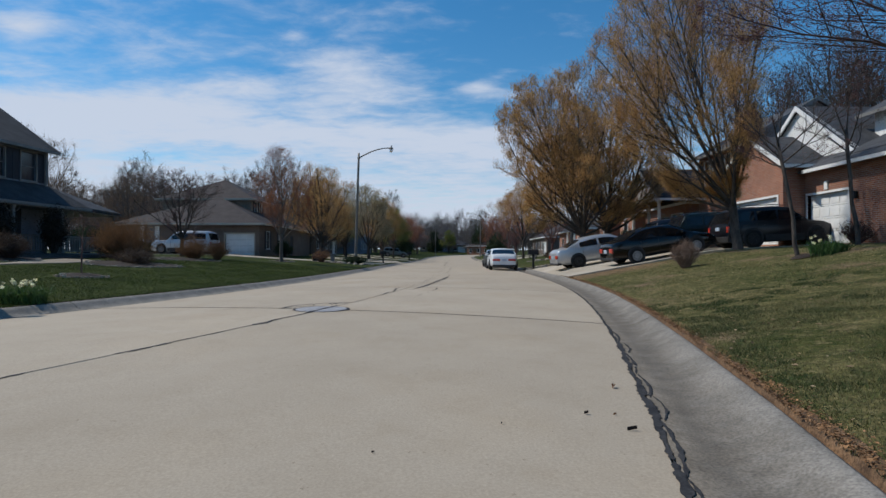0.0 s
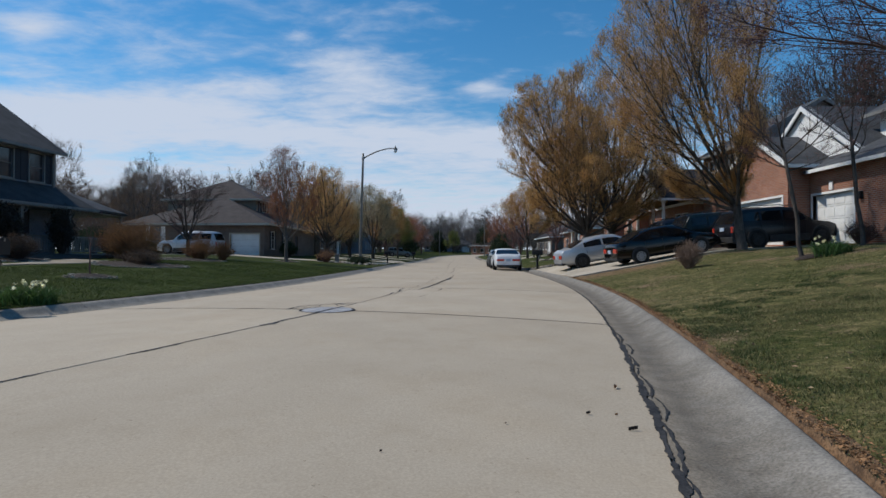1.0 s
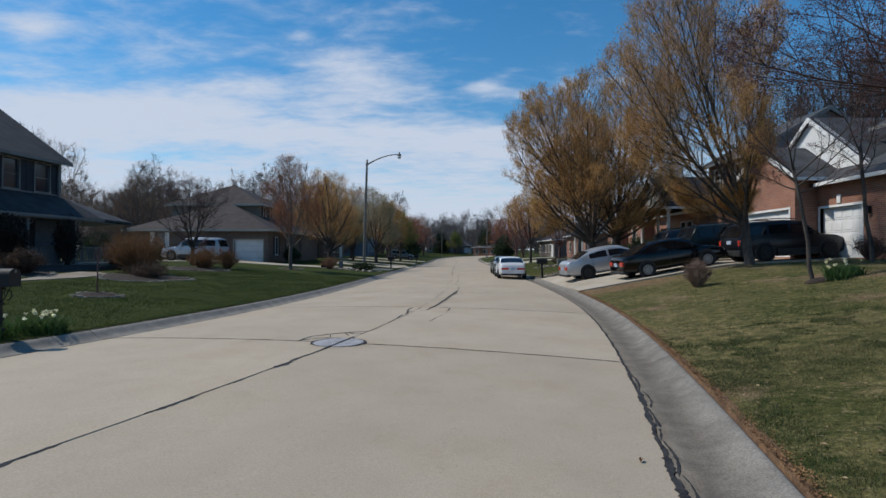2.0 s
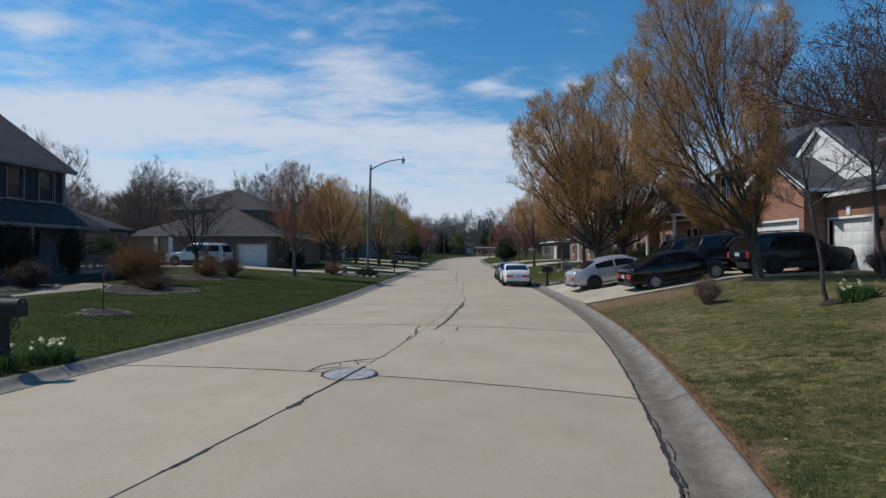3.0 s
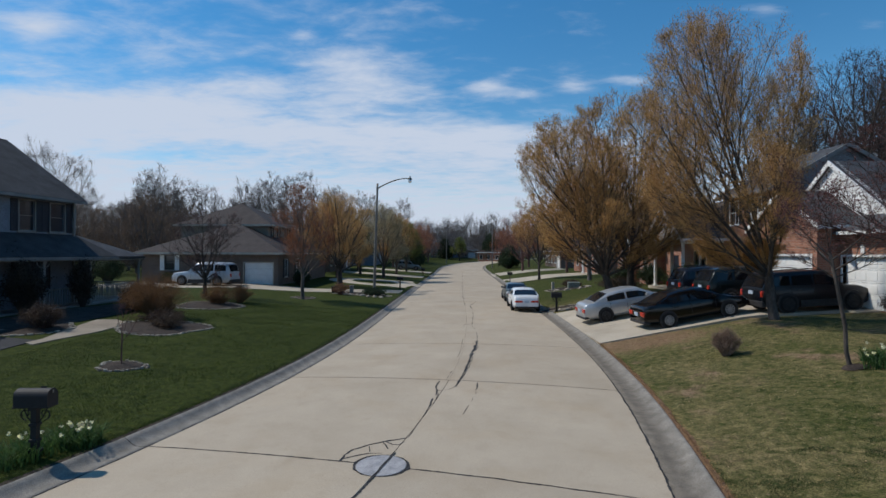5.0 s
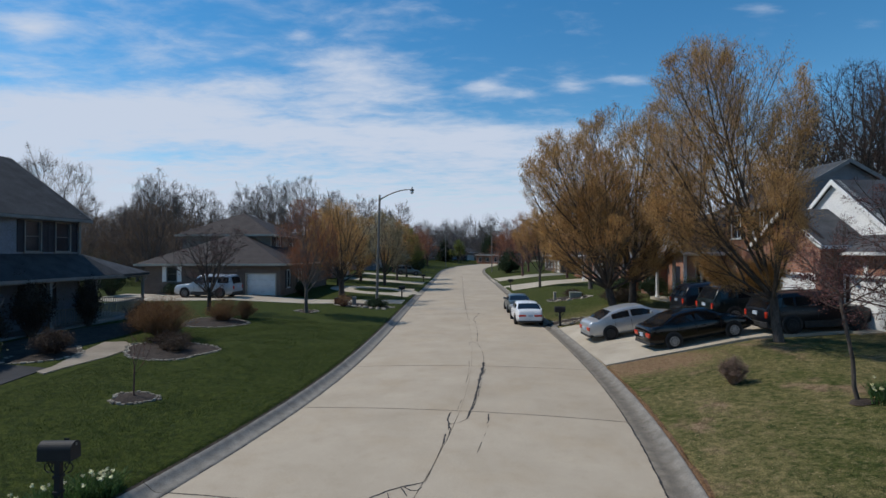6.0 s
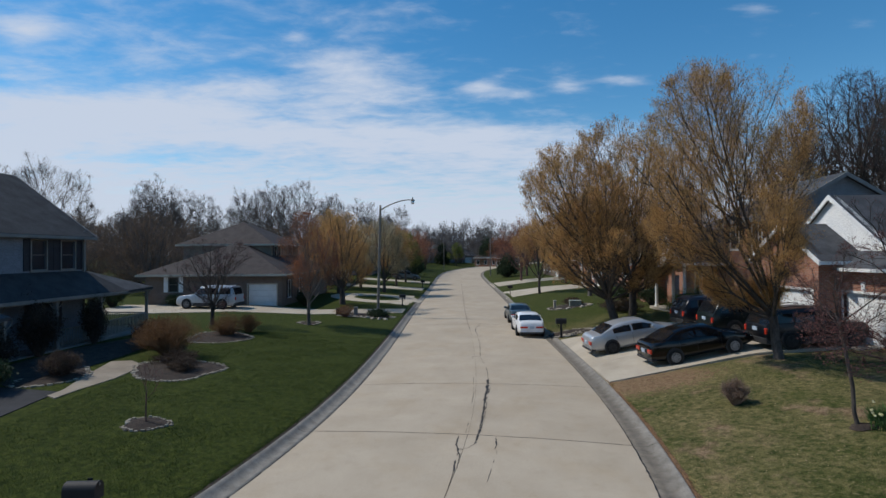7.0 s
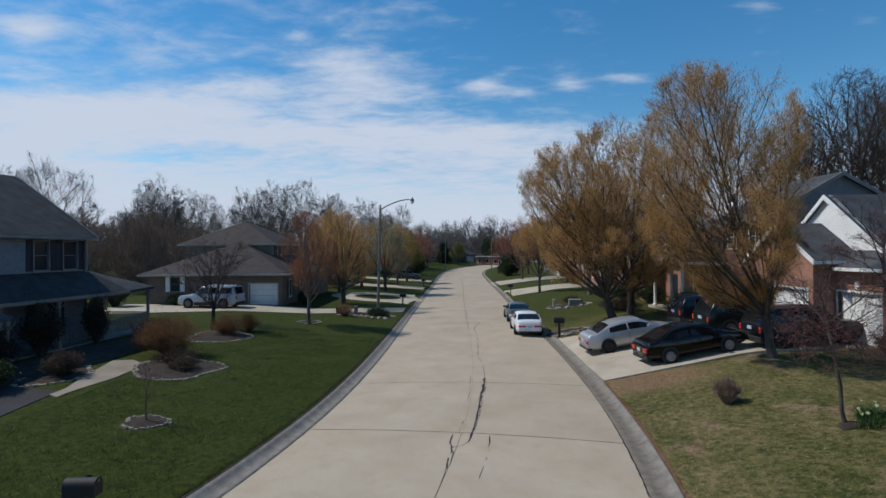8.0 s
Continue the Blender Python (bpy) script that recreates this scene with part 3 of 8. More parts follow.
def make_road():
    road = thing("road", Matrix(), "light beige concrete street with jointed panels", "road", kind="structure")
    V, F = strip([JOINTS[0]] + list(np.arange(JOINTS[0] + 1, JOINTS[-1], 2.0)) + [JOINTS[-1]], [-5.2, -4.85, -4.64, -3.5, -2.4, -1.2, 0, 1.2, 2.4, 3.5, 4.7, 4.9, 5.3], [-0.2, -0.12] + [-0.016] * 9 + [-0.12, -0.2])
    link("joint_filler", V, F, M_JOINT, road, "brown grit in the joints")
    g = 0.007
    for a, b in zip(JOINTS, JOINTS[1:]):
        ss = np.linspace(a + g, b - g, 4 if a < 120 else 3)
        gc = g if a < 9 else 0.003
        for lo, hi in ((-LEFT + 0.008, CENTRE - gc), (CENTRE + gc, HALF - 0.008)):
            d = hi - lo
            cols = [lo, lo + 0.01, lo + d * 0.2, lo + d * 0.4, lo + d * 0.6, lo + d * 0.8, hi - 0.01, hi]
            c = len(cols)
            near = -0.013 if a < 8 else -0.001
            V, F = strip(ss, cols, [-0.013 if lo < -1 else near] + [0.0] * (c - 2) + [near if lo < -1 else -0.013])
            n0 = len(V)
            for e in (0, len(ss) - 1):  # worn ends of the panel
                for k in range(c):
                    V.append(V[e * c + k])
            # ends dip into the joint
            for k in range(c):
                x, y, z = V[n0 + k]
                V[n0 + k] = (x, y - 0.005, z - 0.014)
                x, y, z = V[n0 + c + k]
                V[n0 + c + k] = (x, y + 0.005, z - 0.014)
            for k in range(c - 1):
                F.append((n0 + k, n0 + k + 1, k + 1, k))
                e = (len(ss) - 1) * c
                F.append((e + k, e + k + 1, n0 + c + k + 1, n0 + c + k))
            link("slab", V, F, M_ROAD, road)
        for side in (-1, 1):
            H = HALF if side > 0 else LEFT
            w = (GUT if side > 0 else GUT_L) / 0.62
            prof = [(H + 0.006, -0.02), (H + 0.012, 0.0), (H + 0.18 * w, -0.018), (H + 0.32 * w, -0.01), (H + 0.42 * w, 0.03), (H + 0.50 * w, 0.085),
                    (H + 0.56 * w, 0.118), (H + 0.60 * w, 0.128), (H + 0.62 * w, 0.118), (H + 0.62 * w + 0.004, -0.1)]
            ss = np.linspace(a + 0.009, b - 0.009, 4)
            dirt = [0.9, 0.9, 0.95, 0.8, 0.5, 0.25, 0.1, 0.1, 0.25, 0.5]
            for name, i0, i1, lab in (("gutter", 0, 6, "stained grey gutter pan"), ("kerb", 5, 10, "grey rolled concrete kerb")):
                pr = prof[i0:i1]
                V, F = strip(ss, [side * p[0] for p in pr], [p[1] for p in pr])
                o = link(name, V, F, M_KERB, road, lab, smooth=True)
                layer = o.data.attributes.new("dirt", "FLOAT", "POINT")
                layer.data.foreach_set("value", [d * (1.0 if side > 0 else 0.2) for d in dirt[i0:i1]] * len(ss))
            if -4 < a < 60:   # grit in the joint across gutter and kerb
                V, F = strip([a - 0.02, a + 0.02], [side * p[0] for p in prof[1:9]], [p[1] - 0.012 for p in prof[1:9]])
                link("kerb_joint", V, F, M_CRACK, road)
    return road


CENTRE = 0.10


def ribbon(name, pts, width, z, material, parent, rng, rough=0.35, label="", gaps=-0.22):
    """A ragged flat band along plan points (off, s): poured sealant or an open crack."""
    V, F = [], []
    dense = []
    for (o0, s0), (o1, s1) in zip(pts, pts[1:]):
        n = max(2, int(math.hypot(o1 - o0, s1 - s0) / 0.022))
        for k in range(n):
            f = k / n
            dense.append((o0 + (o1 - o0) * f, s0 + (s1 - s0) * f))
    dense.append(pts[-1])
    seed = rng.uniform(0, 90)
    for i, (o, s) in enumerate(dense):
        a = dense[max(i - 1, 0)]
        b = dense[min(i + 1, len(dense) - 1)]
        dx, dy = b[0] - a[0], b[1] - a[1]
        ln = math.hypot(dx, dy) or 1
        nx, ny = dy / ln, -dx / ln
        wob = width * (0.5 * noise.noise((s * 2.3 + seed, o * 2.3, seed)) + 0.35 * noise.noise((s * 9 + seed, o, seed)))
        fat = 1 + rough * (0.9 * noise.noise((s * 5.5, o * 4.1, seed + 3)) + 0.9 * noise.noise((s * 19, o * 13, seed)) + 0.6 * noise.noise((s * 47, o * 9, seed)))
        end = min(1.0, 0.25 + 0.25 * min(i, len(dense) - 1 - i))
        for sg in (-1, 1):
            h = width * 0.5 * max(0.12, fat + rng.uniform(-0.15, 0.15)) * end
            px, py = at(s + ny * (sg * h + wob), o + nx * (sg * h + wob))
            V.append((px, py, z + road_z(s, o)))
    for i in range(len(dense) - 1):
        if rough < 0.55 or noise.noise((dense[i][1] * 2.6, seed, 1.5)) + 0.5 * noise.noise((dense[i][1] * 11, seed, 4)) > gaps:
            F.append((2 * i, 2 * i + 1, 2 * i + 3, 2 * i + 2))
    return link(name, V, F, material, parent, label)


def make_cracks(road):
    rng = random.Random(5)
    # sealed stretches of the centre joint; offsets are from the centre line
    for s0, s1, w in ((-2, 0.3, 0.05), (1.2, 2.4, 0.05), (3.2, 4.2, 0.04), (4.9, 5.6, 0.04), (5.6, 6.85, 0.016), (6.85, 7.55, 0.08), (7.5, 8.5, 0.042)):
        ribbon("sealant", [(CENTRE - 0.01, s0), (CENTRE + 0.02, (s0 + s1) / 2), (CENTRE, s1)], w, 0.004, M_TAR, road, rng, 0.9, gaps=-0.8, label="black poured tar sealant")
    seams = (
        # off the manhole the joint is an open hairline, then spalled just before the next panel
        ([(0.13, 10.25), (0.09, 11.3), (0.05, 12.4)], 0.016, 0.6, -2), ([(0.06, 12.3), (0.0, 12.9), (0.0, 13.5), (-0.06, 13.8)], 0.035, 0.9, -0.3),
        ([(0.11, 12.5), (0.08, 13.1), (0.04, 13.6)], 0.02, 0.9, -0.1),
        # the hook round a broken corner
        ([(-0.13, 14.72), (-0.155, 14.35), (-0.13, 14.0), (-0.03, 13.76), (0.08, 13.74)], 0.042, 0.5, -2), ([(0.06, 13.75), (0.2, 13.85), (0.36, 14.15), (0.38, 14.4)], 0.018, 0.6, -2),
        # the wide ragged crack in the next panel
        ([(0.38, 14.2), (0.40, 14.9), (0.42, 15.8), (0.44, 16.7), (0.455, 17.6), (0.46, 18.5)], 0.058, 0.95, -0.75), ([(0.46, 18.3), (0.50, 19.4), (0.59, 20.6), (0.61, 21.6)], 0.085, 0.95, -0.6),
        ([(0.43, 15.0), (0.50, 16.4), (0.52, 17.4), (0.55, 18.8), (0.66, 20.3)], 0.026, 0.95, -0.15), ([(0.61, 21.5), (0.61, 23.0), (0.57, 24.2)], 0.02, 0.9, -0.1),
        ([(0.93, 14.72), (0.98, 14.2), (0.95, 13.9)], 0.032, 0.8, -0.5), ([(1.0, 13.8), (0.96, 12.9), (0.92, 11.9)], 0.014, 0.8, 0.1),
        ([(0.02, 15.0), (0.03, 16.0)], 0.014, 0.7, -0.3), ([(0.01, 18.0), (0.03, 19.4), (-0.01, 22.2)], 0.018, 0.8, -0.05),
        # farther off it runs back to the centre
        ([(0.56, 24.6), (0.42, 25.6), (0.36, 26.3), (0.15, 26.4), (-0.02, 26.4), (0.0, 25.2)], 0.026, 0.8, -0.2), ([(0.38, 26.6), (0.44, 28.4), (0.51, 30.6), (0.48, 32.0)], 0.028, 0.9, -0.1),
        ([(0.52, 33.5), (0.42, 35.2), (0.49, 36.5), (0.80, 38.0), (0.95, 39.4)], 0.034, 0.8, -0.3), ([(0.05, 36), (0.02, 38.8), (-0.02, 41)], 0.034, 0.8, -0.1),
        ([(0.0, 41), (-0.01, 47), (-0.04, 60), (-0.05, 72), (0.03, 100)], 0.036, 0.9, -0.1))
    for pts, w, rough, gaps in seams:
        ribbon("sealant", pts, w, 0.004, M_TAR if w > 0.03 else M_CRACK, road, rng, rough, gaps=gaps)
    # thin tar in the nearest cross joints, grit in the others
    for sj, w in ((JOINTS[12], 0.036), (JOINTS[13], 0.028), (JOINTS[14], 0.02), (JOINTS[11], 0.022), (JOINTS[17], 0.03)):
        ribbon("sealant", [(-LEFT, sj), (-2, sj), (0, sj), (2.5, sj), (HALF, sj)], w, 0.003, M_CRACK if w > 0.015 else M_JOINT, road, rng, 0.5)
    # ragged sealant along the right-hand gutter seam: a main bead and a thinner one braided with it
    q = -1.5
    while q < 24:
        L = rng.uniform(0.5, 1.3)
        w = float(np.interp(q, [2.5, 3.6, 4.6, 6.2, 7.4, 14, 18], [0.022, 0.036, 0.044, 0.042, 0.036, 0.04, 0.02])) * rng.uniform(0.75, 1.2)
        j = rng.uniform(-0.010, 0.010)
        ribbon("sealant", [(HALF - 0.006 + j, q), (HALF - 0.02 + j * 0.3, q + L * 0.5), (HALF - 0.006 - j, q + L)], w, 0.005, M_TAR, road, rng, 0.95, gaps=-0.7 if q > 4.1 else -0.4)
        q += L * rng.uniform(0.88, 0.98)
    q = 3.3
    while q < 8.2:
        L = rng.uniform(0.5, 0.9)
        o = 0.055 + 0.022 * math.sin(q * 3.1)
        ribbon("sealant", [(HALF + o - 0.03, q), (HALF + o + 0.012, q + L * 0.4), (HALF + o, q + L * 0.75), (HALF + o - 0.03, q + L)], rng.uniform(0.012, 0.022), 0.003, M_TAR, road, rng, 0.95, gaps=-0.5)
        q += L + rng.uniform(-0.05, 0.14)
    ribbon("sealant", [(-LEFT, 5), (-LEFT, 12), (-LEFT, 20), (-LEFT, 26)], 0.03, 0.006, M_TAR, road, rng, 0.6)
    # the collar crack round the manhole
    for pts, w in (([(-0.69, 8.88), (-0.72, 9.2), (-0.70, 9.45), (-0.5, 9.72), (-0.28, 9.95), (-0.05, 10.12), (0.12, 10.25)], 0.042), ([(-0.68, 9.02), (-0.58, 9.14), (-0.33, 9.36), (-0.1, 9.42)], 0.026),
                   ([(-0.45, 9.68), (-0.36, 9.5), (-0.34, 9.42)], 0.022), ([(-0.27, 9.94), (-0.17, 9.8), (-0.05, 9.62)], 0.024), ([(-0.22, 9.97), (-0.05, 9.86), (0.08, 9.88), (0.12, 10.05)], 0.026),
                   ([(0.50, 8.75), (0.58, 8.9), (0.53, 9.05)], 0.03)):
        ribbon("sealant", pts, w, 0.004, M_TAR, road, rng, 0.6, gaps=-2)


def make_manhole():
    px, py = at(8.92, 0.075)
    m = thing("manhole_cover", pose(px, py, CROWN), "round grey cast-iron manhole cover ringed with tar in the street", "manhole cover")
    part("cover", lathe([(0.40, -0.012), (0.43, 0.004), (0.42, 0.010), (0.10, 0.010), (0.09, 0.006), (0.02, 0.006)], 40), M_COVER, m)
    rng = random.Random(3)
    V, F = [], []
    for k in range(72):
        a = 2 * math.pi * k / 72
        r0, r1 = 0.43 + rng.uniform(0, 0.008), 0.468 + 0.018 * math.sin(2 * a + 2.2) + rng.uniform(-0.008, 0.014)
        V += [(r0 * math.cos(a), r0 * math.sin(a), 0.005), (r1 * math.cos(a), r1 * math.sin(a), 0.005)]
    for k in range(72):
        a, b = 2 * k, 2 * ((k + 1) % 72)
        F.append((a, a + 1, b + 1, b))
    link("tar_ring", V, F, M_TAR, m, "black tar ring")
    bm = bmesh.new()
    for k in range(-3, 4):
        h = math.sqrt(0.36 ** 2 - (0.1 * k) ** 2)
        box(bm, 0.1 * k - 0.012, 0.1 * k + 0.012, -h, h, 0.009, 0.0115)
    part("rib", bm, M_COVER, m)
    V, F = [], []
    pts = [(0.045 + 0.235 * (-0.55 + 0.138 * k) + rng.uniform(-0.012, 0.012), -0.55 + 0.138 * k) for k in range(9)]
    for x, y in pts:
        V += [(x - 0.024, y + 0.006, 0.015), (x + 0.024, y - 0.006, 0.015)]
    for k in range(8):
        F.append((2 * k, 2 * k + 1, 2 * k + 3, 2 * k + 2))
    link("tar_line", V, F, M_TAR, m, "tar line across the cover")
    return m


def slab_on_lawn(name, poly, material, label, category, lift=0.02, cell=1.2, kind="structure", thick=0.12):
    """A paved area draped on the lawn; poly is its plan outline, cut into a grid that follows the slope."""
    bm = bmesh.new()
    vs = [bm.verts.new((x, y, 0)) for x, y in poly]
    bm.faces.new(vs)
    xs, ys = [p[0] for p in poly], [p[1] for p in poly]
    for axis, lo, hi in (((1, 0, 0), min(xs), max(xs)), ((0, 1, 0), min(ys), max(ys))):
        k = lo + cell
        while k < hi:
            bmesh.ops.bisect_plane(bm, geom=bm.verts[:] + bm.edges[:] + bm.faces[:], plane_co=Vector(axis) * k, plane_no=axis)
            k += cell
    for v in bm.verts:
        v.co.z = ground_z(v.co.x, v.co.y) + lift
    ex = bmesh.ops.extrude_face_region(bm, geom=bm.faces[:])
    for v in ex["geom"]:
        if isinstance(v, bmesh.types.BMVert):
            v.co.z -= thick
    ob = part(name, bm, material)
    return tagged(ob, label, category, kind=kind)


ground = make_ground()
road = make_road()
make_cracks(road)
make_manhole()

# ---- trees ----
ROUND = [(0, 0.45), (0.15, 0.82), (0.38, 1.0), (0.6, 0.95), (0.8, 0.75), (0.93, 0.45), (1, 0.2)]
VASE = [(0, 0.25), (0.2, 0.55), (0.45, 0.85), (0.7, 1.0), (0.88, 0.85), (1, 0.4)]
EGG = [(0, 0.62), (0.12, 0.92), (0.3, 1.0), (0.55, 0.9), (0.78, 0.68), (0.92, 0.45), (1, 0.22)]
CROWN_HIGH = [(0, 0.5), (0.12, 0.82), (0.3, 1.0), (0.55, 1.0), (0.75, 0.93), (0.9, 0.78), (1, 0.5)]
DOME = [(0, 0.6), (0.12, 0.9), (0.3, 1.0), (0.6, 1.0), (0.8, 0.86), (0.93, 0.58), (1, 0.3)]
UP = Vector((0, 0, 1))


def grow(seed, height, radius, base, trunk_h, trunk_r, profile=ROUND, lean=(0, 0), leaders=10, elev=(38, 84), kids=(14, 8, 5), ragged=0.2, tip=0.006, lift=(0.07, 0.10, 0.12, 0.15), wob=0.06,
         sides=4, angle=(26, 46), turn=0.0, limb=0.5, side=(0.0, 0.0, 0.0), thin=3):
    """A tree grown by branching: leaders fan out of the trunk and curve up, each carries side branches, those carry
    finer ones and those twigs; what would leave the crown's envelope stops there."""
    rng = random.Random(seed)
    hp, rp = [p[0] for p in profile], [p[1] for p in profile]
    span = height - base

    def inside(p):
        f = (p.z - base) / span
        x, y = p.x - lean[0] * p.z, p.y - lean[1] * p.z
        q = math.hypot(x, y) + 1e-6
        a = noise.noise((x / q * 1.9 + seed, y / q * 1.9, f * 4.0))
        f /= 1 + 0.35 * ragged * noise.noise((p.x * 1.5, p.y * 1.5 + seed, 0))
        if f > 1 or f < -0.12:
            return False
        r = radius * float(np.interp(f, hp, rp)) * (1 + ragged * 1.6 * a)
        r *= 1 - min(0.97, side[1] + side[2] * max(0.0, 1 - f / 0.6)) * max(0.0, (x * math.cos(side[0]) + y * math.sin(side[0])) / q, (x * math.cos(side[0] + 1.25) + y * math.sin(side[0] + 1.25)) / q if side[2] else 0.0)
        return q < r

    V, F, tips = [], [], []
    segs = (6, 4, 3, 1)

    def branch(p, d, L, r0, lev, azim):
        n = segs[lev]
        step = L / n
        pts = [p]
        for s in range(n):
            d = (d + UP * lift[lev] + Vector((rng.gauss(0, wob), rng.gauss(0, wob), rng.gauss(0, wob)))).normalized()
            q = pts[-1] + d * step
            if lev < 3 and not inside(q):
                if s == 0 or lev == 0:
                    pts.append(pts[-1] + d * step * 0.4)
                break
            pts.append(q)
        m = len(pts) - 1
        end = max(tip * 0.7, r0 * (0.16 if lev == 0 else 0.35))
        rr = [r0 + (end - r0) * (i / m) ** 0.8 for i in range(m + 1)]
        if lev >= thin:
            b = pts[-1]
            w = Matrix.Rotation(rng.uniform(0, 3.14), 3, d) @ d.orthogonal().normalized() * (r0 * 1.3)
            V.extend((p - w, p + w, b))
            F.append((len(V) - 3, len(V) - 2, len(V) - 1))
        else:
            tube_into(V, F, pts, rr, (8 if r0 > 0.07 else sides) if lev < 2 else 3)
        if lev >= 2:
            tips.extend(pts[1:])
            if lev == 3:
                tips.append(pts[0].lerp(pts[-1], 0.6))
            elif m > 1:
                tips.append(pts[0].lerp(pts[1], 0.5))
        if lev == 3:
            return
        cnt = max(2, int(round(kids[lev] * min(1.0, 0.25 + 0.75 * m / n))))
        for j in range(cnt):
            f = (0.22 if lev == 0 else 0.15) + (0.80 if lev == 0 else 0.85) * (j + rng.random()) / cnt
            f = min(f, 0.999)
            i = min(int(f * m), m - 1)
            k = f * m - i
            o = pts[i].lerp(pts[i + 1], k)
            dl = (pts[i + 1] - pts[i]).normalized()
            u = dl.orthogonal().normalized()
            w = dl.cross(u)
            a = azim + 2.4 * j + rng.uniform(-0.5, 0.5)
            g = radians(rng.uniform(*angle))
            dc = dl * math.cos(g) + (u * math.cos(a) + w * math.sin(a)) * math.sin(g)
            if dc.z < 0.15:
                dc.z += rng.uniform(0.1, 0.45)
            dc.normalize()
            ratio = (0.50, 0.44, 0.42)[lev]
            Lc = L * ratio * (1.15 - 0.72 * f) * rng.uniform(0.65, 1.2)
            rl = rr[i] + (rr[i + 1] - rr[i]) * k
            rc = max(tip * (1.0, 1.0, 0.8)[lev], min(rl * 0.62, rl * 0.2 + 0.011 * Lc)) if lev < 2 else tip * 0.8
            branch(o, dc, Lc, rc, lev + 1, a + 1.1)

    k = 5
    trunk = []
    for i in range(k + 1):
        z = -0.25 + (trunk_h + 0.25) * i / k
        w = 0.0 if i == 0 else 0.009 * trunk_h
        trunk.append(Vector((lean[0] * z + rng.gauss(0, w), lean[1] * z + rng.gauss(0, w), z)))
    tube_into(V, F, trunk, [trunk_r * f for f in (1.3, 1.1, 1.0, 0.95, 0.9, 0.82)], 12)
    for j in range(leaders):
        f = (j + 0.5) / leaders
        a = turn + 2.4 * j + rng.uniform(-0.3, 0.3)
        e = radians(elev[0] + (elev[1] - elev[0]) * f + rng.uniform(-5, 5))
        if side[2] and f < 0.6 and math.cos(a - side[0]) > 0.35:
            continue
        z = trunk_h * (0.74 + 0.26 * f)
        i = min(int((z + 0.25) / (trunk_h + 0.25) * k), k - 1)
        p = trunk[i].lerp(trunk[i + 1], (z + 0.25) / (trunk_h + 0.25) * k - i)
        d = Vector((math.cos(a) * math.cos(e) + lean[0], math.sin(a) * math.cos(e) + lean[1], math.sin(e))).normalized()
        q, dd, L = p.copy(), d.copy(), 0.0
        while L < 2 * height:
            dd = (dd + UP * 0.02).normalized()
            q = q + dd * 0.3
            L += 0.3
            if L > 1.0 and q.z > base and not inside(q):
                break
        branch(p, d, max(L, 0.25 * height) * rng.uniform(0.92, 1.1), trunk_r * limb * rng.uniform(0.75, 1.1), 0, a)
    return V, F, tips


def buds(tips, count, size, seed, jitter=0.12, slim=1.0):
    """Small leaves, bud clusters or fine twiglets round the twig points: a slim triangle each."""
    r = np.random.RandomState(seed)
    P = np.array([tuple(t) for t in tips])
    P = P[r.randint(0, len(P), count)] + r.normal(0, jitter, (count, 3))
    A = r.normal(0, 1, (count, 3))
    if slim < 0.8:   # twiglets sweep up and outwards
        out = P - P.mean(0)
        A = 0.75 * A / np.linalg.norm(A, axis=1)[:, None] + 0.6 * out / (np.linalg.norm(out, axis=1)[:, None] + 0.01) + np.array((0, 0, 0.75))
    A /= np.linalg.norm(A, axis=1)[:, None]
    B = np.cross(A, r.normal(0, 1, (count, 3)))
    B /= np.linalg.norm(B, axis=1)[:, None]
    s = (size * r.uniform(0.5, 1.4, count))[:, None]
    v = np.stack([P - A * s, P + A * s * (0.6 if slim > 0.5 else -0.95) + B * s * 0.75 * slim, P + A * s - B * s * 0.35 * (slim if slim > 0.5 else 0.0)], 1).reshape(-1, 3)
    return v.tolist(), np.arange(count * 3).reshape(-1, 3).tolist()


def tree(m, label, bark, leaf=None, count=0, size=0.05, group="", jitter=0.12, seed=1, category="tree", name="tree", slim=1.0, **kw):
    V, F, tips = grow(seed, **kw)
    t = thing(name, m, label, category, group)
    link("trunk", V, F, bark, t, smooth=True)
    if leaf and count:
        v, f = buds(tips, count, size, seed, jitter, slim)
        link("crown", v, f, leaf, t)
    return t


def on(x, y, dz=0.0, rz=0.0, sc=1.0):
    return Matrix.Translation((x, y, ground_z(x, y) + dz)) @ Matrix.Rotation(radians(rz), 4, "Z") @ Matrix.Scale(sc, 4)


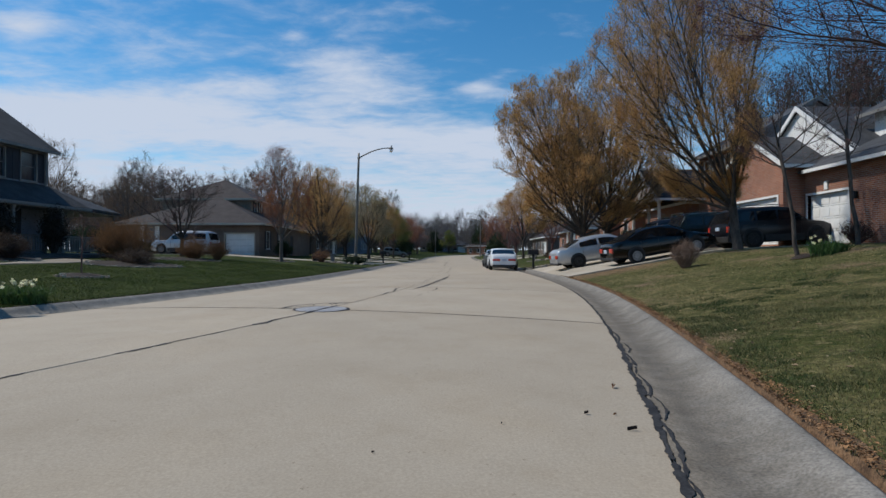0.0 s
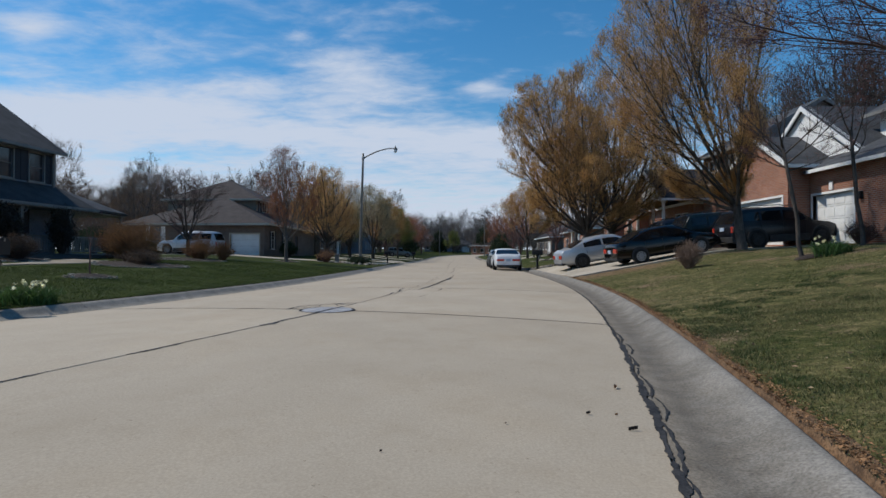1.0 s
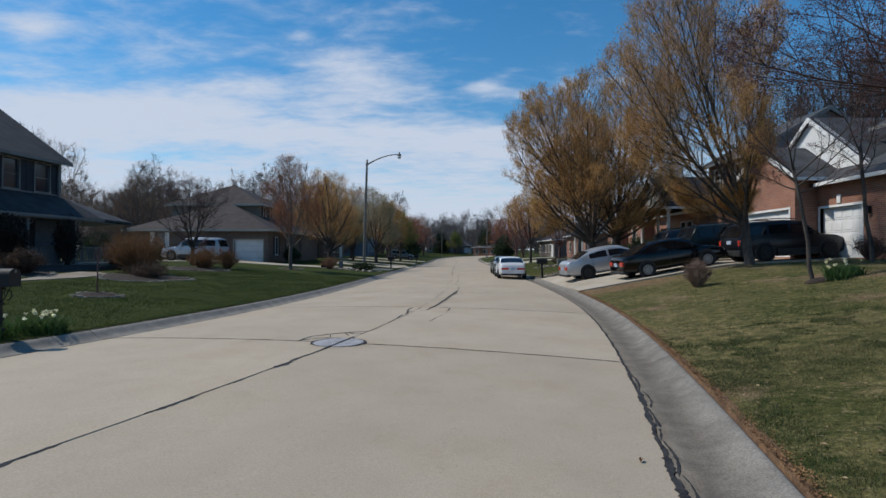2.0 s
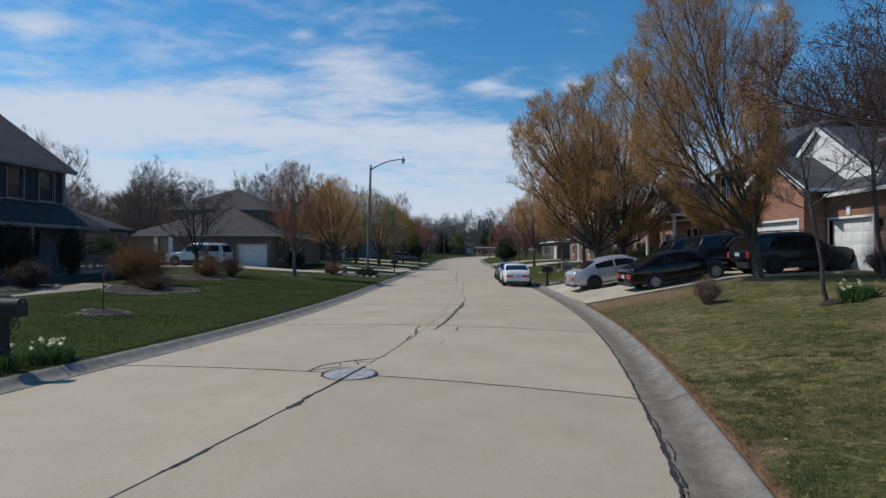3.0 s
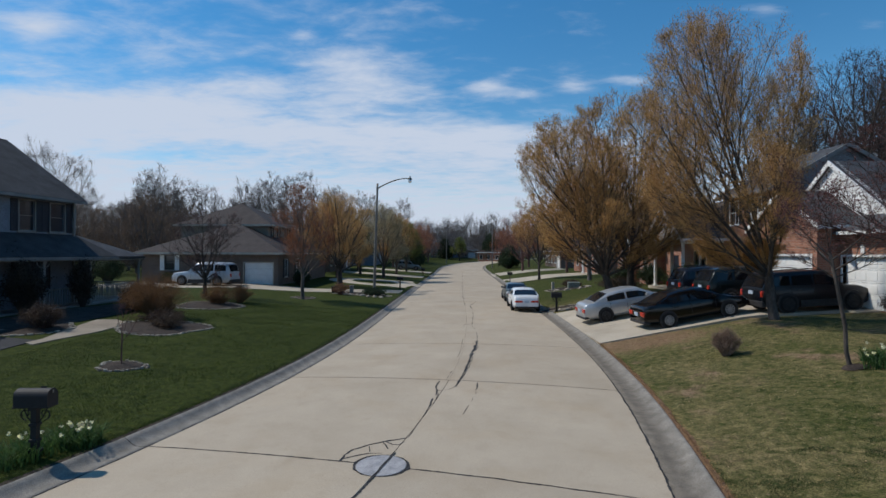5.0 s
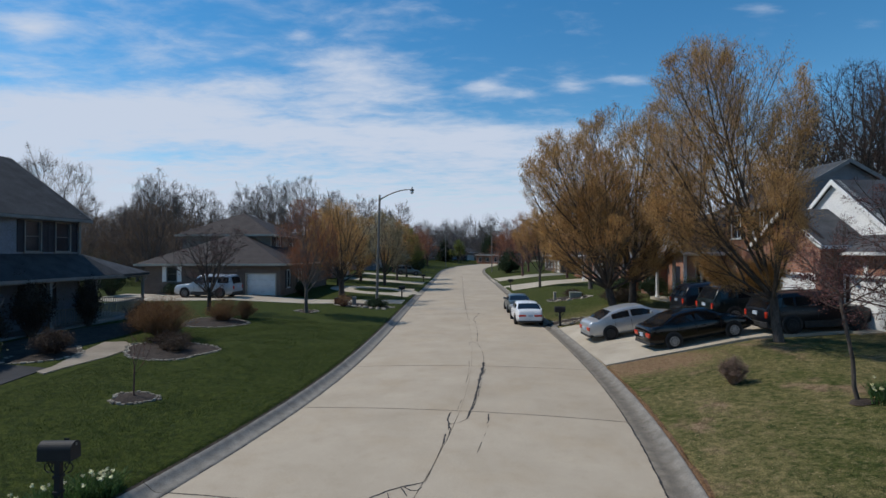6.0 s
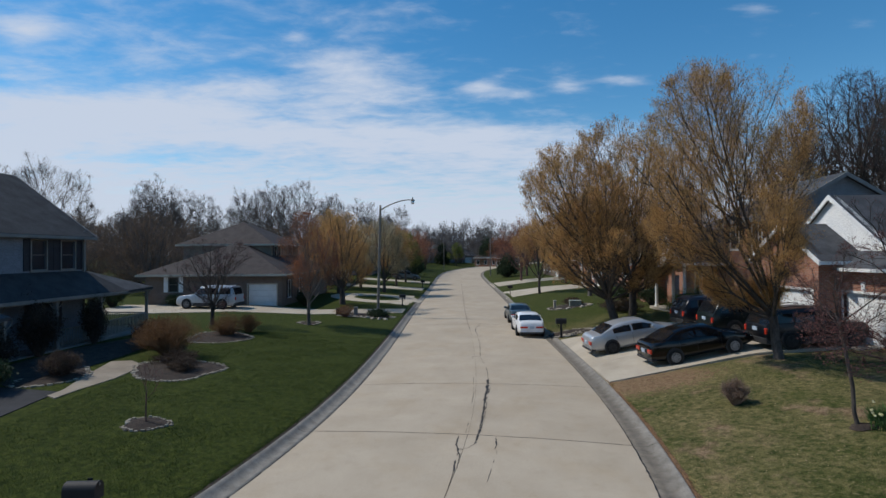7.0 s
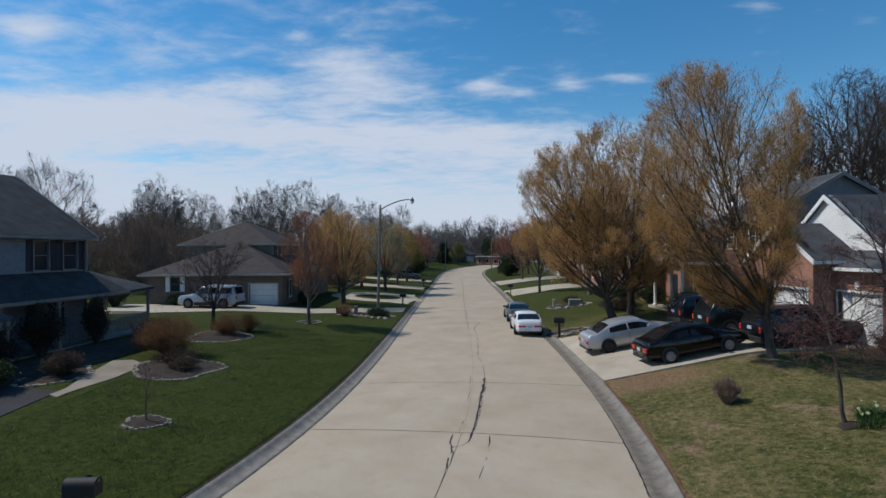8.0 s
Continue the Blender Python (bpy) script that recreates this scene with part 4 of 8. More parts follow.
def make_trees():
    # right side of the street
    tree(on(11.3, 19.9), "large budding maple with golden brown buds on the lawn", M_BARK, L_GOLD, 225000, 0.038, seed=11, jitter=0.10, slim=0.45,
         height=11.3, radius=4.5, base=2.5, trunk_h=2.0, trunk_r=0.165, profile=CROWN_HIGH, lean=(-0.105, 0.0), side=(-0.42, 0.62, 0.4), leaders=28, elev=(18, 84), kids=(15, 9, 6), tip=0.0055, ragged=0.12, limb=0.43,
         lift=(0.05, 0.08, 0.10, 0.12), wob=0.045, angle=(24, 44))
    tree(on(9.6, 34.0), "leaning maple in golden bud beside the driveway", M_BARK, L_GOLD, 115000, 0.062, seed=23, jitter=0.12, slim=0.45,
         height=11.6, radius=4.1, base=1.4, trunk_h=1.9, trunk_r=0.26, profile=DOME, lean=(-0.29, 0.0), leaders=18, elev=(18, 80), kids=(13, 8, 5), tip=0.008, ragged=0.24, limb=0.4, wob=0.05)
    tree(on(11.4, 35.8), "budding maple with dense golden brown crown", M_BARK, L_GOLD, 125000, 0.062, seed=31, jitter=0.12, slim=0.45,
         height=13.8, radius=4.6, base=1.4, trunk_h=2.0, trunk_r=0.24, profile=DOME, leaders=19, elev=(16, 84), kids=(13, 8, 5), tip=0.008, ragged=0.22, limb=0.4, wob=0.05)
    tree(on(13.3, 53.5), "slim maple with pale trunk and golden buds", M_BARKGREY, L_GOLD, 40000, 0.046, seed=41, jitter=0.2,
         height=11, radius=3.8, base=2.6, trunk_h=2.8, trunk_r=0.2, leaders=9, kids=(9, 6, 4), tip=0.012, limb=0.4)
    tree(on(9.6, 62), "slender young maple in yellow bud", M_BARK, L_GOLD, 28000, 0.046, seed=43, jitter=0.2,
         height=9.0, radius=3.1, base=2.0, trunk_h=2.2, trunk_r=0.15, leaders=8, kids=(8, 6, 4), tip=0.012)
    tree(on(8.82, 12.85), "small leaning redbud with fine reddish twigs", M_BARK, L_REDBUD, 9000, 0.010, seed=53, jitter=0.02,
         height=4.7, radius=2.3, base=2.0, trunk_h=2.9, trunk_r=0.046, profile=ROUND, lean=(-0.16, 0.02), side=(3.1, 0.6, 0.0), leaders=9, elev=(10, 70), kids=(10, 7, 5), tip=0.0028, lift=(0.03, 0.02, 0.02, 0.0), wob=0.1)
    tree(on(13.6, 17.0), "thin bare tree with purple buds before the brick house", M_BARK, L_PURPLE, 2200, 0.016, seed=61, jitter=0.05,
         height=6.2, radius=1.6, base=3.4, trunk_h=3.8, trunk_r=0.06, profile=ROUND, lean=(-0.09, 0.0), leaders=6, elev=(30, 80), kids=(7, 4, 4), tip=0.0045, lift=(0.03, 0.03, 0.03, 0.0), wob=0.1)
    tree(on(7.35, 5.9), "spreading bare tree with fine purple-brown twigs", M_TWIGDARK, L_REDBUD, 120000, 0.0115, seed=67, jitter=0.03,
         height=5.1, radius=4.1, base=2.5, trunk_h=2.4, trunk_r=0.11, profile=DOME, leaders=20, elev=(6, 76), kids=(17, 12, 6), tip=0.0030, lift=(0.02, 0.01, 0.0, 0.0), wob=0.08, angle=(28, 58), turn=3.25, limb=0.36, ragged=0.2)
    # left side
    tree(on(-10.45, 15.0), "thin bare sapling in a stone-edged mulch ring", M_TWIGRED, L_PURPLE, 260, 0.012, seed=71, jitter=0.02,
         height=1.95, radius=0.55, base=0.8, trunk_h=0.9, trunk_r=0.022, leaders=4, kids=(4, 3, 2), tip=0.0035)
    tree(on(-16.6, 33.0), "bare ornamental tree with dark spreading limbs", M_BARK, L_PURPLE, 9000, 0.02, seed=73, jitter=0.08,
         height=5.6, radius=2.9, base=1.2, trunk_h=1.3, trunk_r=0.13, profile=VASE, leaders=12, elev=(22, 80), kids=(12, 9, 6), tip=0.007, lift=(0.0, 0.0, 0.02, 0.0), wob=0.09)
    tree(on(-11.1, 35.6), "budding red maple with a slim grey trunk", M_BARKGREY, L_RUST, 42000, 0.036, slim=0.5, seed=79, jitter=0.12,
         height=7.8, radius=2.3, base=1.5, trunk_h=1.9, trunk_r=0.12, profile=EGG, leaders=11, elev=(38, 86), kids=(12, 8, 5), tip=0.007)
    tree(on(-11.65, 50.0), "spreading maple in amber bud", M_BARK, L_GOLD, 60000, 0.05, slim=0.5, seed=83, jitter=0.17,
         height=9.3, radius=3.6, base=1.5, trunk_h=1.6, trunk_r=0.27, leaders=13, elev=(25, 84), kids=(10, 6, 4), tip=0.010, ragged=0.28, limb=0.4)
    pear = tree(on(-9.6, 67), "flowering pear with pale yellowish blossom", M_BARK, L_PALE, 24000, 0.06, group="street trees", seed=89, jitter=0.25,
                height=9.3, radius=3.5, base=1.3, trunk_h=1.7, trunk_r=0.2, profile=EGG, leaders=10, kids=(7, 5, 3), tip=0.014, ragged=0.28)
    amber = tree(on(-14.5, 62), "maple in amber bud beyond the curved drive", M_BARK, L_GOLD, 22000, 0.055, group="street trees", seed=97, jitter=0.25,
                 height=9.3, radius=3.4, base=1.4, trunk_h=1.8, trunk_r=0.18, profile=EGG, leaders=10, kids=(7, 5, 3), tip=0.014, ragged=0.28)
    copy_thing(amber, on(-9.2, 79, 0, 80, 1.0))
    copy_thing(pear, on(-13.5, 72, 0, 120, 0.95))
    copy_thing(amber, on(-18, 70, 0, 200, 1.05))
    grn = tree(on(-8.8, 92), "young tree in fresh green leaf", M_BARK, L_GREEN, 16000, 0.075, seed=101, jitter=0.3,
               height=8.6, radius=3.2, base=1.3, trunk_h=1.8, trunk_r=0.17, profile=EGG, leaders=9, kids=(6, 4, 3), tip=0.02)
    copy_thing(grn, on(2.0, 176, 0, 50, 0.9))
    copy_thing(grn, on(-16, 84, 0, 150, 0.9))
    red = tree(on(11.5, 90), "budding maple with reddish brown twigs", M_TWIGRED, L_RUST, 7000, 0.06, seed=103, jitter=0.3, group="street trees",
               height=11, radius=4.4, base=1.5, trunk_h=2.0, trunk_r=0.2, profile=VASE, leaders=11, kids=(6, 4, 4), tip=0.018)
    for x, y, r, s in ((14.5, 103, 70, 1.0), (11.5, 118, 190, 0.8), (-12.5, 104, 30, 0.95), (-9.5, 122, 250, 0.9), (16.0, 76, 120, 0.9), (-10, 138, 10, 1.0), (15, 134, 300, 0.9), (-8.2, 112, 60, 0.75), (-8.6, 130, 140, 0.8), (-7.5, 150, 220, 0.8), (13.5, 150, 20, 0.8)):
        copy_thing(red, on(x, y, 0, r, s))


def make_woods():
    kinds = []
    for seed, h, r, prof in ((201, 19, 6.2, ROUND), (203, 16, 6.0, ROUND), (207, 21, 6.4, DOME)):
        kinds.append(tree(on(-60 - seed % 7, 112), "tall bare woodland tree in grey-brown twig", M_BARKDARK, L_WOOD, 5000, 0.55, group="bare woods", jitter=0.2, slim=0.06, seed=seed,
                          height=h, radius=r, base=h * 0.15, trunk_h=h * 0.3, trunk_r=0.28, profile=prof, leaders=11, elev=(22, 84), kids=(10, 7, 4), tip=0.03, sides=3, thin=2, wob=0.045, angle=(26, 50), limb=0.38, ragged=0.16, lift=(0.03, 0.03, 0.02, 0.0)))
    dark = tree(on(34.5, 45), "tall bare tree with dark spreading limbs behind the brick house", M_BARK, L_REDBUD, 16000, 0.10, group="bare woods", jitter=0.25, slim=0.2, seed=223,
                height=19.5, radius=6.6, base=6, trunk_h=6.5, trunk_r=0.36, profile=DOME, leaders=13, elev=(20, 84), kids=(16, 11, 6), tip=0.014, sides=4, thin=2, wob=0.06, angle=(26, 50), limb=0.42, ragged=0.2, lift=(0.04, 0.03, 0.02, 0.0))
    for x, y, r, q in ((43, 50, 130, 1.0), (32.6, 48, 250, 0.9), (38.5, 47, 40, 0.97)):
        copy_thing(dark, on(x, y, -0.1, r, q))
    rng = random.Random(77)
    rows = []
    for k in range(30):   # behind the left-hand houses
        f = k / 29
        rows.append((-100 + 86 * f + rng.uniform(-2, 2), 84 + 62 * f + rng.uniform(-9, 9), rng.uniform(0.9, 1.08) * float(np.interp(f, [0, 0.22, 0.3, 0.45, 0.6, 0.75, 0.86, 1], [1.0, 0.95, 0.74, 0.88, 1.0, 1.08, 0.9, 0.85]))))
    for k in range(12):   # end of the street
        rows.append((-20 + 74 * k / 11 + rng.uniform(-3, 3), 222 + rng.uniform(-14, 22), rng.uniform(0.5, 0.8)))
    for k in range(5):   # behind the right-hand houses
        rows.append((38 + 14 * rng.random(), 70 + 20 * k + rng.uniform(-3, 3), rng.uniform(0.85, 1.15)))
    rows += [(-60, 76, 0.9), (-66, 74, 0.85)]
    for i, (x, y, s) in enumerate(rows):
        copy_thing(kinds[i % 3], on(x, y, -0.1, rng.uniform(0, 360), s))
    brown = tree(on(-36, 60), "broad brown thicket tree behind the houses", M_BARKDARK, L_THICKET, 6500, 0.45, group="bare woods", jitter=0.25, slim=0.07, seed=211,
                 height=9.5, radius=5.6, base=0.4, trunk_h=0.9, trunk_r=0.2, profile=ROUND, leaders=15, elev=(8, 82), kids=(9, 6, 4), tip=0.024, sides=3, thin=2, ragged=0.3, lift=(0.05, 0.08, 0.1, 0.1))
    for x, y, s in ((-44, 57, 0.95), (-50, 64, 1.0), (-58, 70, 1.0), (-33, 70, 0.8), (-66, 64, 1.0), (-41, 76, 0.9), (-50, 84, 1.0), (-62, 88, 1.0), (-30, 82, 0.9), (-75, 92, 1.1), (-23, 92, 0.9),
                    (-36, 98, 1.0), (-22, 106, 0.9), (-84, 80, 1.1), (-28, 118, 1.0), (-18, 128, 0.9), (-13, 150, 0.9), (-20, 170, 1.0), (-12, 192, 0.9), (-6, 212, 1.0), (12, 218, 1.0), (26, 205, 1.0),
                    (34, 120, 1.1), (24, 112, 0.9), (32, 84, 1.0), (38, 214, 1.0), (-40, 64, 0.85), (-55, 56, 0.85), (-46, 72, 1.0)):
        copy_thing(brown, on(x, y, 0, rng.uniform(0, 360), s))
    far = tree(on(-30, 230), "dense dark woodland tree beyond the street's end", M_BARKGREY, L_WOOD, 1700, 0.8, group="far woods", jitter=0.7, slim=0.13, seed=217,
               height=14, radius=5.5, base=0.8, trunk_h=2.5, trunk_r=0.3, profile=EGG, leaders=8, elev=(15, 82), kids=(6, 4, 3), tip=0.035, sides=3, thin=2, ragged=0.3)
    for k in range(22):
        copy_thing(far, on(-34 + 4.6 * k + rng.uniform(-1.5, 1.5), 236 + rng.uniform(-10, 16), -0.5, rng.uniform(0, 360), rng.uniform(1.0, 1.35)))
    for k in range(14):
        copy_thing(far, on(-24 + 4.2 * k + rng.uniform(-1.5, 1.5), 208 + rng.uniform(-4, 10), -0.5, rng.uniform(0, 360), rng.uniform(0.75, 1.1)))
    k = 0
    while k < 26:   # close woods either side of the street's far end
        x, y = rng.uniform(-26, 40), rng.uniform(140, 200)
        if abs(offset(x, y)) > 15:
            copy_thing(far, on(x, y, -0.5, rng.uniform(0, 360), rng.uniform(0.55, 0.85)))
            k += 1
    for x, y, q in ((-12, 118, 0.5), (-11, 142, 0.55), (-8, 165, 0.6), (-4, 186, 0.6), (4, 192, 0.6), (10, 188, 0.6), (16, 176, 0.5), (19, 160, 0.5), (12, 196, 0.7), (-14, 156, 0.65)):
        if abs(offset(x, y)) > 6.5:
            copy_thing(far, on(x, y, -0.4, 37 * x, q))
    for k in range(17):
        copy_thing(far, on(-112 + 5.6 * k, 112 + 4.6 * k + rng.uniform(-4, 10), -0.5, rng.uniform(0, 360), rng.uniform(0.75, 1.15)))
    for k in range(10):
        copy_thing(far, on(48 + rng.uniform(-3, 8), 58 + 16 * k, -0.5, rng.uniform(0, 360), rng.uniform(0.8, 1.1)))


make_trees()
make_woods()

# ---- houses ----
def wall_mesh(along, p, length, z0, z1, openings=(), thick=0.2):
    """A wall of real thickness with through openings (u0, u1, z0, z1). along 'x' or 'y'; p is the outer corner at its low end; thick > 0 grows towards +y or +x."""
    bm = bmesh.new()

    def put(u0, u1, a, b):
        if u1 - u0 < 1e-4 or b - a < 1e-4:
            return
        t0, t1 = (0, thick) if thick > 0 else (thick, 0)
        if along == "x":
            box(bm, p[0] + u0, p[0] + u1, p[1] + t0, p[1] + t1, a, b)
        else:
            box(bm, p[0] + t0, p[0] + t1, p[1] + u0, p[1] + u1, a, b)

    cuts = sorted({0.0, length, *[o[0] for o in openings], *[o[1] for o in openings]})
    for u0, u1 in zip(cuts, cuts[1:]):
        mid = (u0 + u1) / 2
        levels = sorted({z0, z1, *[max(z0, min(z1, o[k])) for o in openings for k in (2, 3)]})
        for a, b in zip(levels, levels[1:]):
            if not any(o[0] < mid < o[1] and o[2] < (a + b) / 2 < o[3] for o in openings):
                put(u0, u1, a, b)
    bmesh.ops.remove_doubles(bm, verts=bm.verts, dist=0.001)
    return bm


class Side:
    """Maps (u along the wall, d out of the wall, z) into the house's own axes."""

    def __init__(self, along, p, out):
        self.along, self.p, self.out = along, p, out

    def box(self, bm, u0, u1, d0, d1, z0, z1, bevel=0.0):
        a, b = sorted((d0 * self.out, d1 * self.out))
        if self.along == "x":
            return box(bm, self.p[0] + u0, self.p[0] + u1, self.p[1] + a, self.p[1] + b, z0, z1, bevel)
        return box(bm, self.p[0] + a, self.p[0] + b, self.p[1] + u0, self.p[1] + u1, z0, z1, bevel)


def window(side, house, u0, u1, z0, z1, trim, shutters=None, cols=2, rows=2, name="window"):
    bm = bmesh.new()
    f = 0.06
    for a in ((u0 - f, u0, z0 - f, z1 + f), (u1, u1 + f, z0 - f, z1 + f), (u0, u1, z0 - f, z0), (u0, u1, z1, z1 + f)):
        side.box(bm, a[0], a[1], -0.06, 0.035, a[2], a[3])
    w = part(name, bm, trim, house)
    bm = bmesh.new()
    side.box(bm, u0, u1, -0.11, -0.09, z0, z1)
    part("pane", bm, M_PANE, w, "dark glass pane")
    bars = [(u0 + (u1 - u0) * k / cols - 0.012, u0 + (u1 - u0) * k / cols + 0.012, -0.085, -0.06, z0, z1) for k in range(1, cols)]
    bars += [(u0, u1, -0.083, -0.058, z0 + (z1 - z0) * k / rows - 0.014, z0 + (z1 - z0) * k / rows + 0.014) for k in range(1, rows)]
    for d6 in bars:
        bm = bmesh.new()
        side.box(bm, *d6)
        part("glazing_bar", bm, trim, w)
    bm = bmesh.new()
    side.box(bm, u0 - 0.1, u1 + 0.1, 0.0, 0.07, z0 - 0.12, z0 - f - 0.002)
    part("sill", bm, trim, w)
    if shutters:
        for s0, s1 in ((u0 - f - 0.38, u0 - f - 0.02), (u1 + f + 0.02, u1 + f + 0.38)):
            bm = bmesh.new()
            for a in ((s0, s0 + 0.05), (s1 - 0.05, s1)):
                side.box(bm, a[0], a[1], 0.004, 0.04, z0 - f, z1 + f)
            side.box(bm, s0 + 0.05, s1 - 0.05, 0.003, 0.010, z0 - f, z1 + f)
            n = 14
            for k in range(n):
                zz = z0 - f + (z1 - z0 + 2 * f) * k / n
                side.box(bm, s0 + 0.05, s1 - 0.05, 0.006, 0.028, zz + 0.01, zz + (z1 - z0) / n - 0.002)
            part("shutter", bm, shutters, w)
    return w


def garage_door(side, house, u0, u1, z0, z1, m, trim, lintel=None):
    bm = bmesh.new()
    for a in ((u0 - 0.1, u0, z0, z1 + 0.1), (u1, u1 + 0.1, z0, z1 + 0.1), (u0, u1, z1, z1 + 0.1)):
        side.box(bm, a[0], a[1], -0.14, 0.02, a[2], a[3])
    d = part("garage_door", bm, trim, house, "panelled garage door")
    n = 4
    for k in range(n):
        a, b = z0 + (z1 - z0) * k / n, z0 + (z1 - z0) * (k + 1) / n
        bm = bmesh.new()
        side.box(bm, u0, u1, -0.19, -0.15, a + 0.006, b - 0.006)
        c = 4
        for j in range(c):
            x0 = u0 + (u1 - u0) * j / c + 0.06
            x1 = u0 + (u1 - u0) * (j + 1) / c - 0.06
            side.box(bm, x0, x1, -0.152, -0.135, a + 0.09, b - 0.09, 0.006)
        part("panel", bm, m, d)
    if lintel:
        bm = bmesh.new()
        c = (u0 + u1) / 2
        side.box(bm, c - 0.10, c + 0.10, 0.0, 0.06, z1 + 0.14, z1 + 0.5, 0.01)
        part("keystone", bm, lintel, house, "pale stone keystone")
    return d


def slope(poly, thick):
    """A roof plane of real thickness, straight down."""
    return prism([Vector(p) for p in poly], (0, 0, -thick))


def hip_roof(house, x0, x1, y0, y1, z, pitch, m, trim, over=0.5, name="roof"):
    X0, X1, Y0, Y1 = x0 - over, x1 + over, y0 - over, y1 + over
    ze = z - over * pitch * 0.0
    w, d = X1 - X0, Y1 - Y0
    h = min(w, d) / 2
    if w > d:
        a, b = (X0 + h, (Y0 + Y1) / 2, ze + h * pitch), (X1 - h, (Y0 + Y1) / 2, ze + h * pitch)
    else:
        a, b = ((X0 + X1) / 2, Y0 + h, ze + h * pitch), ((X0 + X1) / 2, Y1 - h, ze + h * pitch)
    c = [(X0, Y0, ze), (X1, Y0, ze), (X1, Y1, ze), (X0, Y1, ze)]
    if w > d:
        V = c + [a, b]
        F = [(0, 1, 5, 4), (1, 2, 5), (2, 3, 4, 5), (3, 0, 4), (3, 2, 1, 0)]
    else:
        V = c + [a, b]
        F = [(0, 1, 4), (1, 2, 5, 4), (2, 3, 5), (3, 0, 4, 5), (3, 2, 1, 0)]
    r = link(name, V, F, m, house)
    g = 0.05
    for d4 in ((X0 - g, X1 + g, Y0 - g, Y0 + 0.04), (X0 - g, X1 + g, Y1 - 0.04, Y1 + g), (X0 - g, X0 + 0.04, Y0 + 0.042, Y1 - 0.042), (X1 - 0.04, X1 + g, Y0 + 0.042, Y1 - 0.042)):
        part("fascia", boxes((*d4, ze - 0.16, ze + 0.012)), trim, r)
    bm = bmesh.new()
    n = max(2, int((w if w > d else d) / 0.3))
    tube = [Vector(a).lerp(Vector(b), k / n) for k in range(n + 1)]
    for p, q in zip(tube, tube[1:]):
        e = (q - p) * 0.98
        box(bm, min(p.x, p.x + e.x) - (0.12 if w <= d else 0), max(p.x, p.x + e.x) + (0.12 if w <= d else 0), min(p.y, p.y + e.y) - (0.12 if w > d else 0),
            max(p.y, p.y + e.y) + (0.12 if w > d else 0), p.z - 0.05, p.z + 0.02)
    part("ridge_cap", bm, m, r)
    return r


def gable_roof(house, ridge, lo, hi, half, z, pitch, m, trim, along="y", over=0.45, thick=0.14, name="roof", end_lo=True, end_hi=True, clip_lo=0.0):
    """Ridge along 'y' at x = ridge (or along 'x' at y = ridge), from lo to hi; half: half the span to the wall; z: height at the wall."""
    H = z + half * pitch
    e = half + over
    ze = H - e * pitch
    a, b = lo - (over * 0.6 if end_lo else 0), hi + (over * 0.6 if end_hi else 0)
    r = None
    for sg in (-1, 1):
        if along == "y":
            poly = [(ridge, a, H), (ridge + sg * e, a, ze), (ridge + sg * e, b, ze), (ridge, b, H)]
        else:
            poly = [(a, ridge, H), (a, ridge + sg * e, ze), (b, ridge + sg * e, ze), (b, ridge, H)]
        o = part(name if r is None else "slope", slope(poly, thick), m, house if r is None else r)
        r = r or o
        bm = bmesh.new()
        s0, s1 = sorted((ridge + sg * e, ridge + sg * (e + 0.07)))
        if along == "y":
            box(bm, s0, s1, a, b, ze - 0.17, ze - 0.02)
        else:
            box(bm, a, b, s0, s1, ze - 0.17, ze - 0.02)
        part("gutter", bm, trim, r)
        for end, yes, out in ((a, end_lo, -1), (b, end_hi, 1)):
            if not yes:
                continue
            if along == "y":
                rk = [(ridge, end, H + 0.01), (ridge + sg * (e + 0.05), end, ze + 0.01), (ridge + sg * (e + 0.05), end, ze - 0.2), (ridge, end, H - 0.22)]
                d = (0, 0.06 * out, 0)
            else:
                rk = [(end, ridge, H + 0.01), (end, ridge + sg * (e + 0.05), ze + 0.01), (end, ridge + sg * (e + 0.05), ze - 0.2), (end, ridge, H - 0.22)]
                d = (0.06 * out, 0, 0)
            part("rake_board", prism([Vector(p) for p in rk], d), trim, r)
    return r


def gable_wall(house, along, p, half, z, pitch, m, thick=0.2, boards=0, name="gable"):
    """The triangle under a gable, apex over p; along: the axis the wall runs on."""
    H = z + half * pitch
    if not boards:
        if along == "y":
            poly = [(p[0], p[1] - half, z), (p[0], p[1] + half, z), (p[0], p[1], H)]
            d = (thick, 0, 0)
        else:
            poly = [(p[0] - half, p[1], z), (p[0] + half, p[1], z), (p[0], p[1], H)]
            d = (0, thick, 0)
        return part(name, prism([Vector(q) for q in poly], d), m, house)
    g = gable_wall(house, along, (p[0] + (0.03 if along == "y" else 0), p[1] + (0.03 if along == "x" else 0)), half, z, pitch, m, thick, 0, name)
    n = boards
    for k in range(n):
        za, zb = z + (H - z) * k / n - (0.02 if k else 0), z + (H - z) * (k + 1) / n
        ha, hb = half * (1 - k / n), half * (1 - (k + 1) / n)
        if along == "y":
            poly = [(p[0] - 0.004, p[1] - ha, za), (p[0] - 0.004, p[1] + ha, za), (p[0] + 0.022, p[1] + hb, zb), (p[0] + 0.022, p[1] - hb, zb)]
            d = (0.012, 0, 0)
        else:
            poly = [(p[0] - ha, p[1] - 0.012, za), (p[0] + ha, p[1] - 0.012, za), (p[0] + hb, p[1] + 0.022, zb), (p[0] - hb, p[1] + 0.022, zb)]
            d = (0, 0.012, 0)
        part("clapboard", prism([Vector(q) for q in poly], d), m, g)
    return g


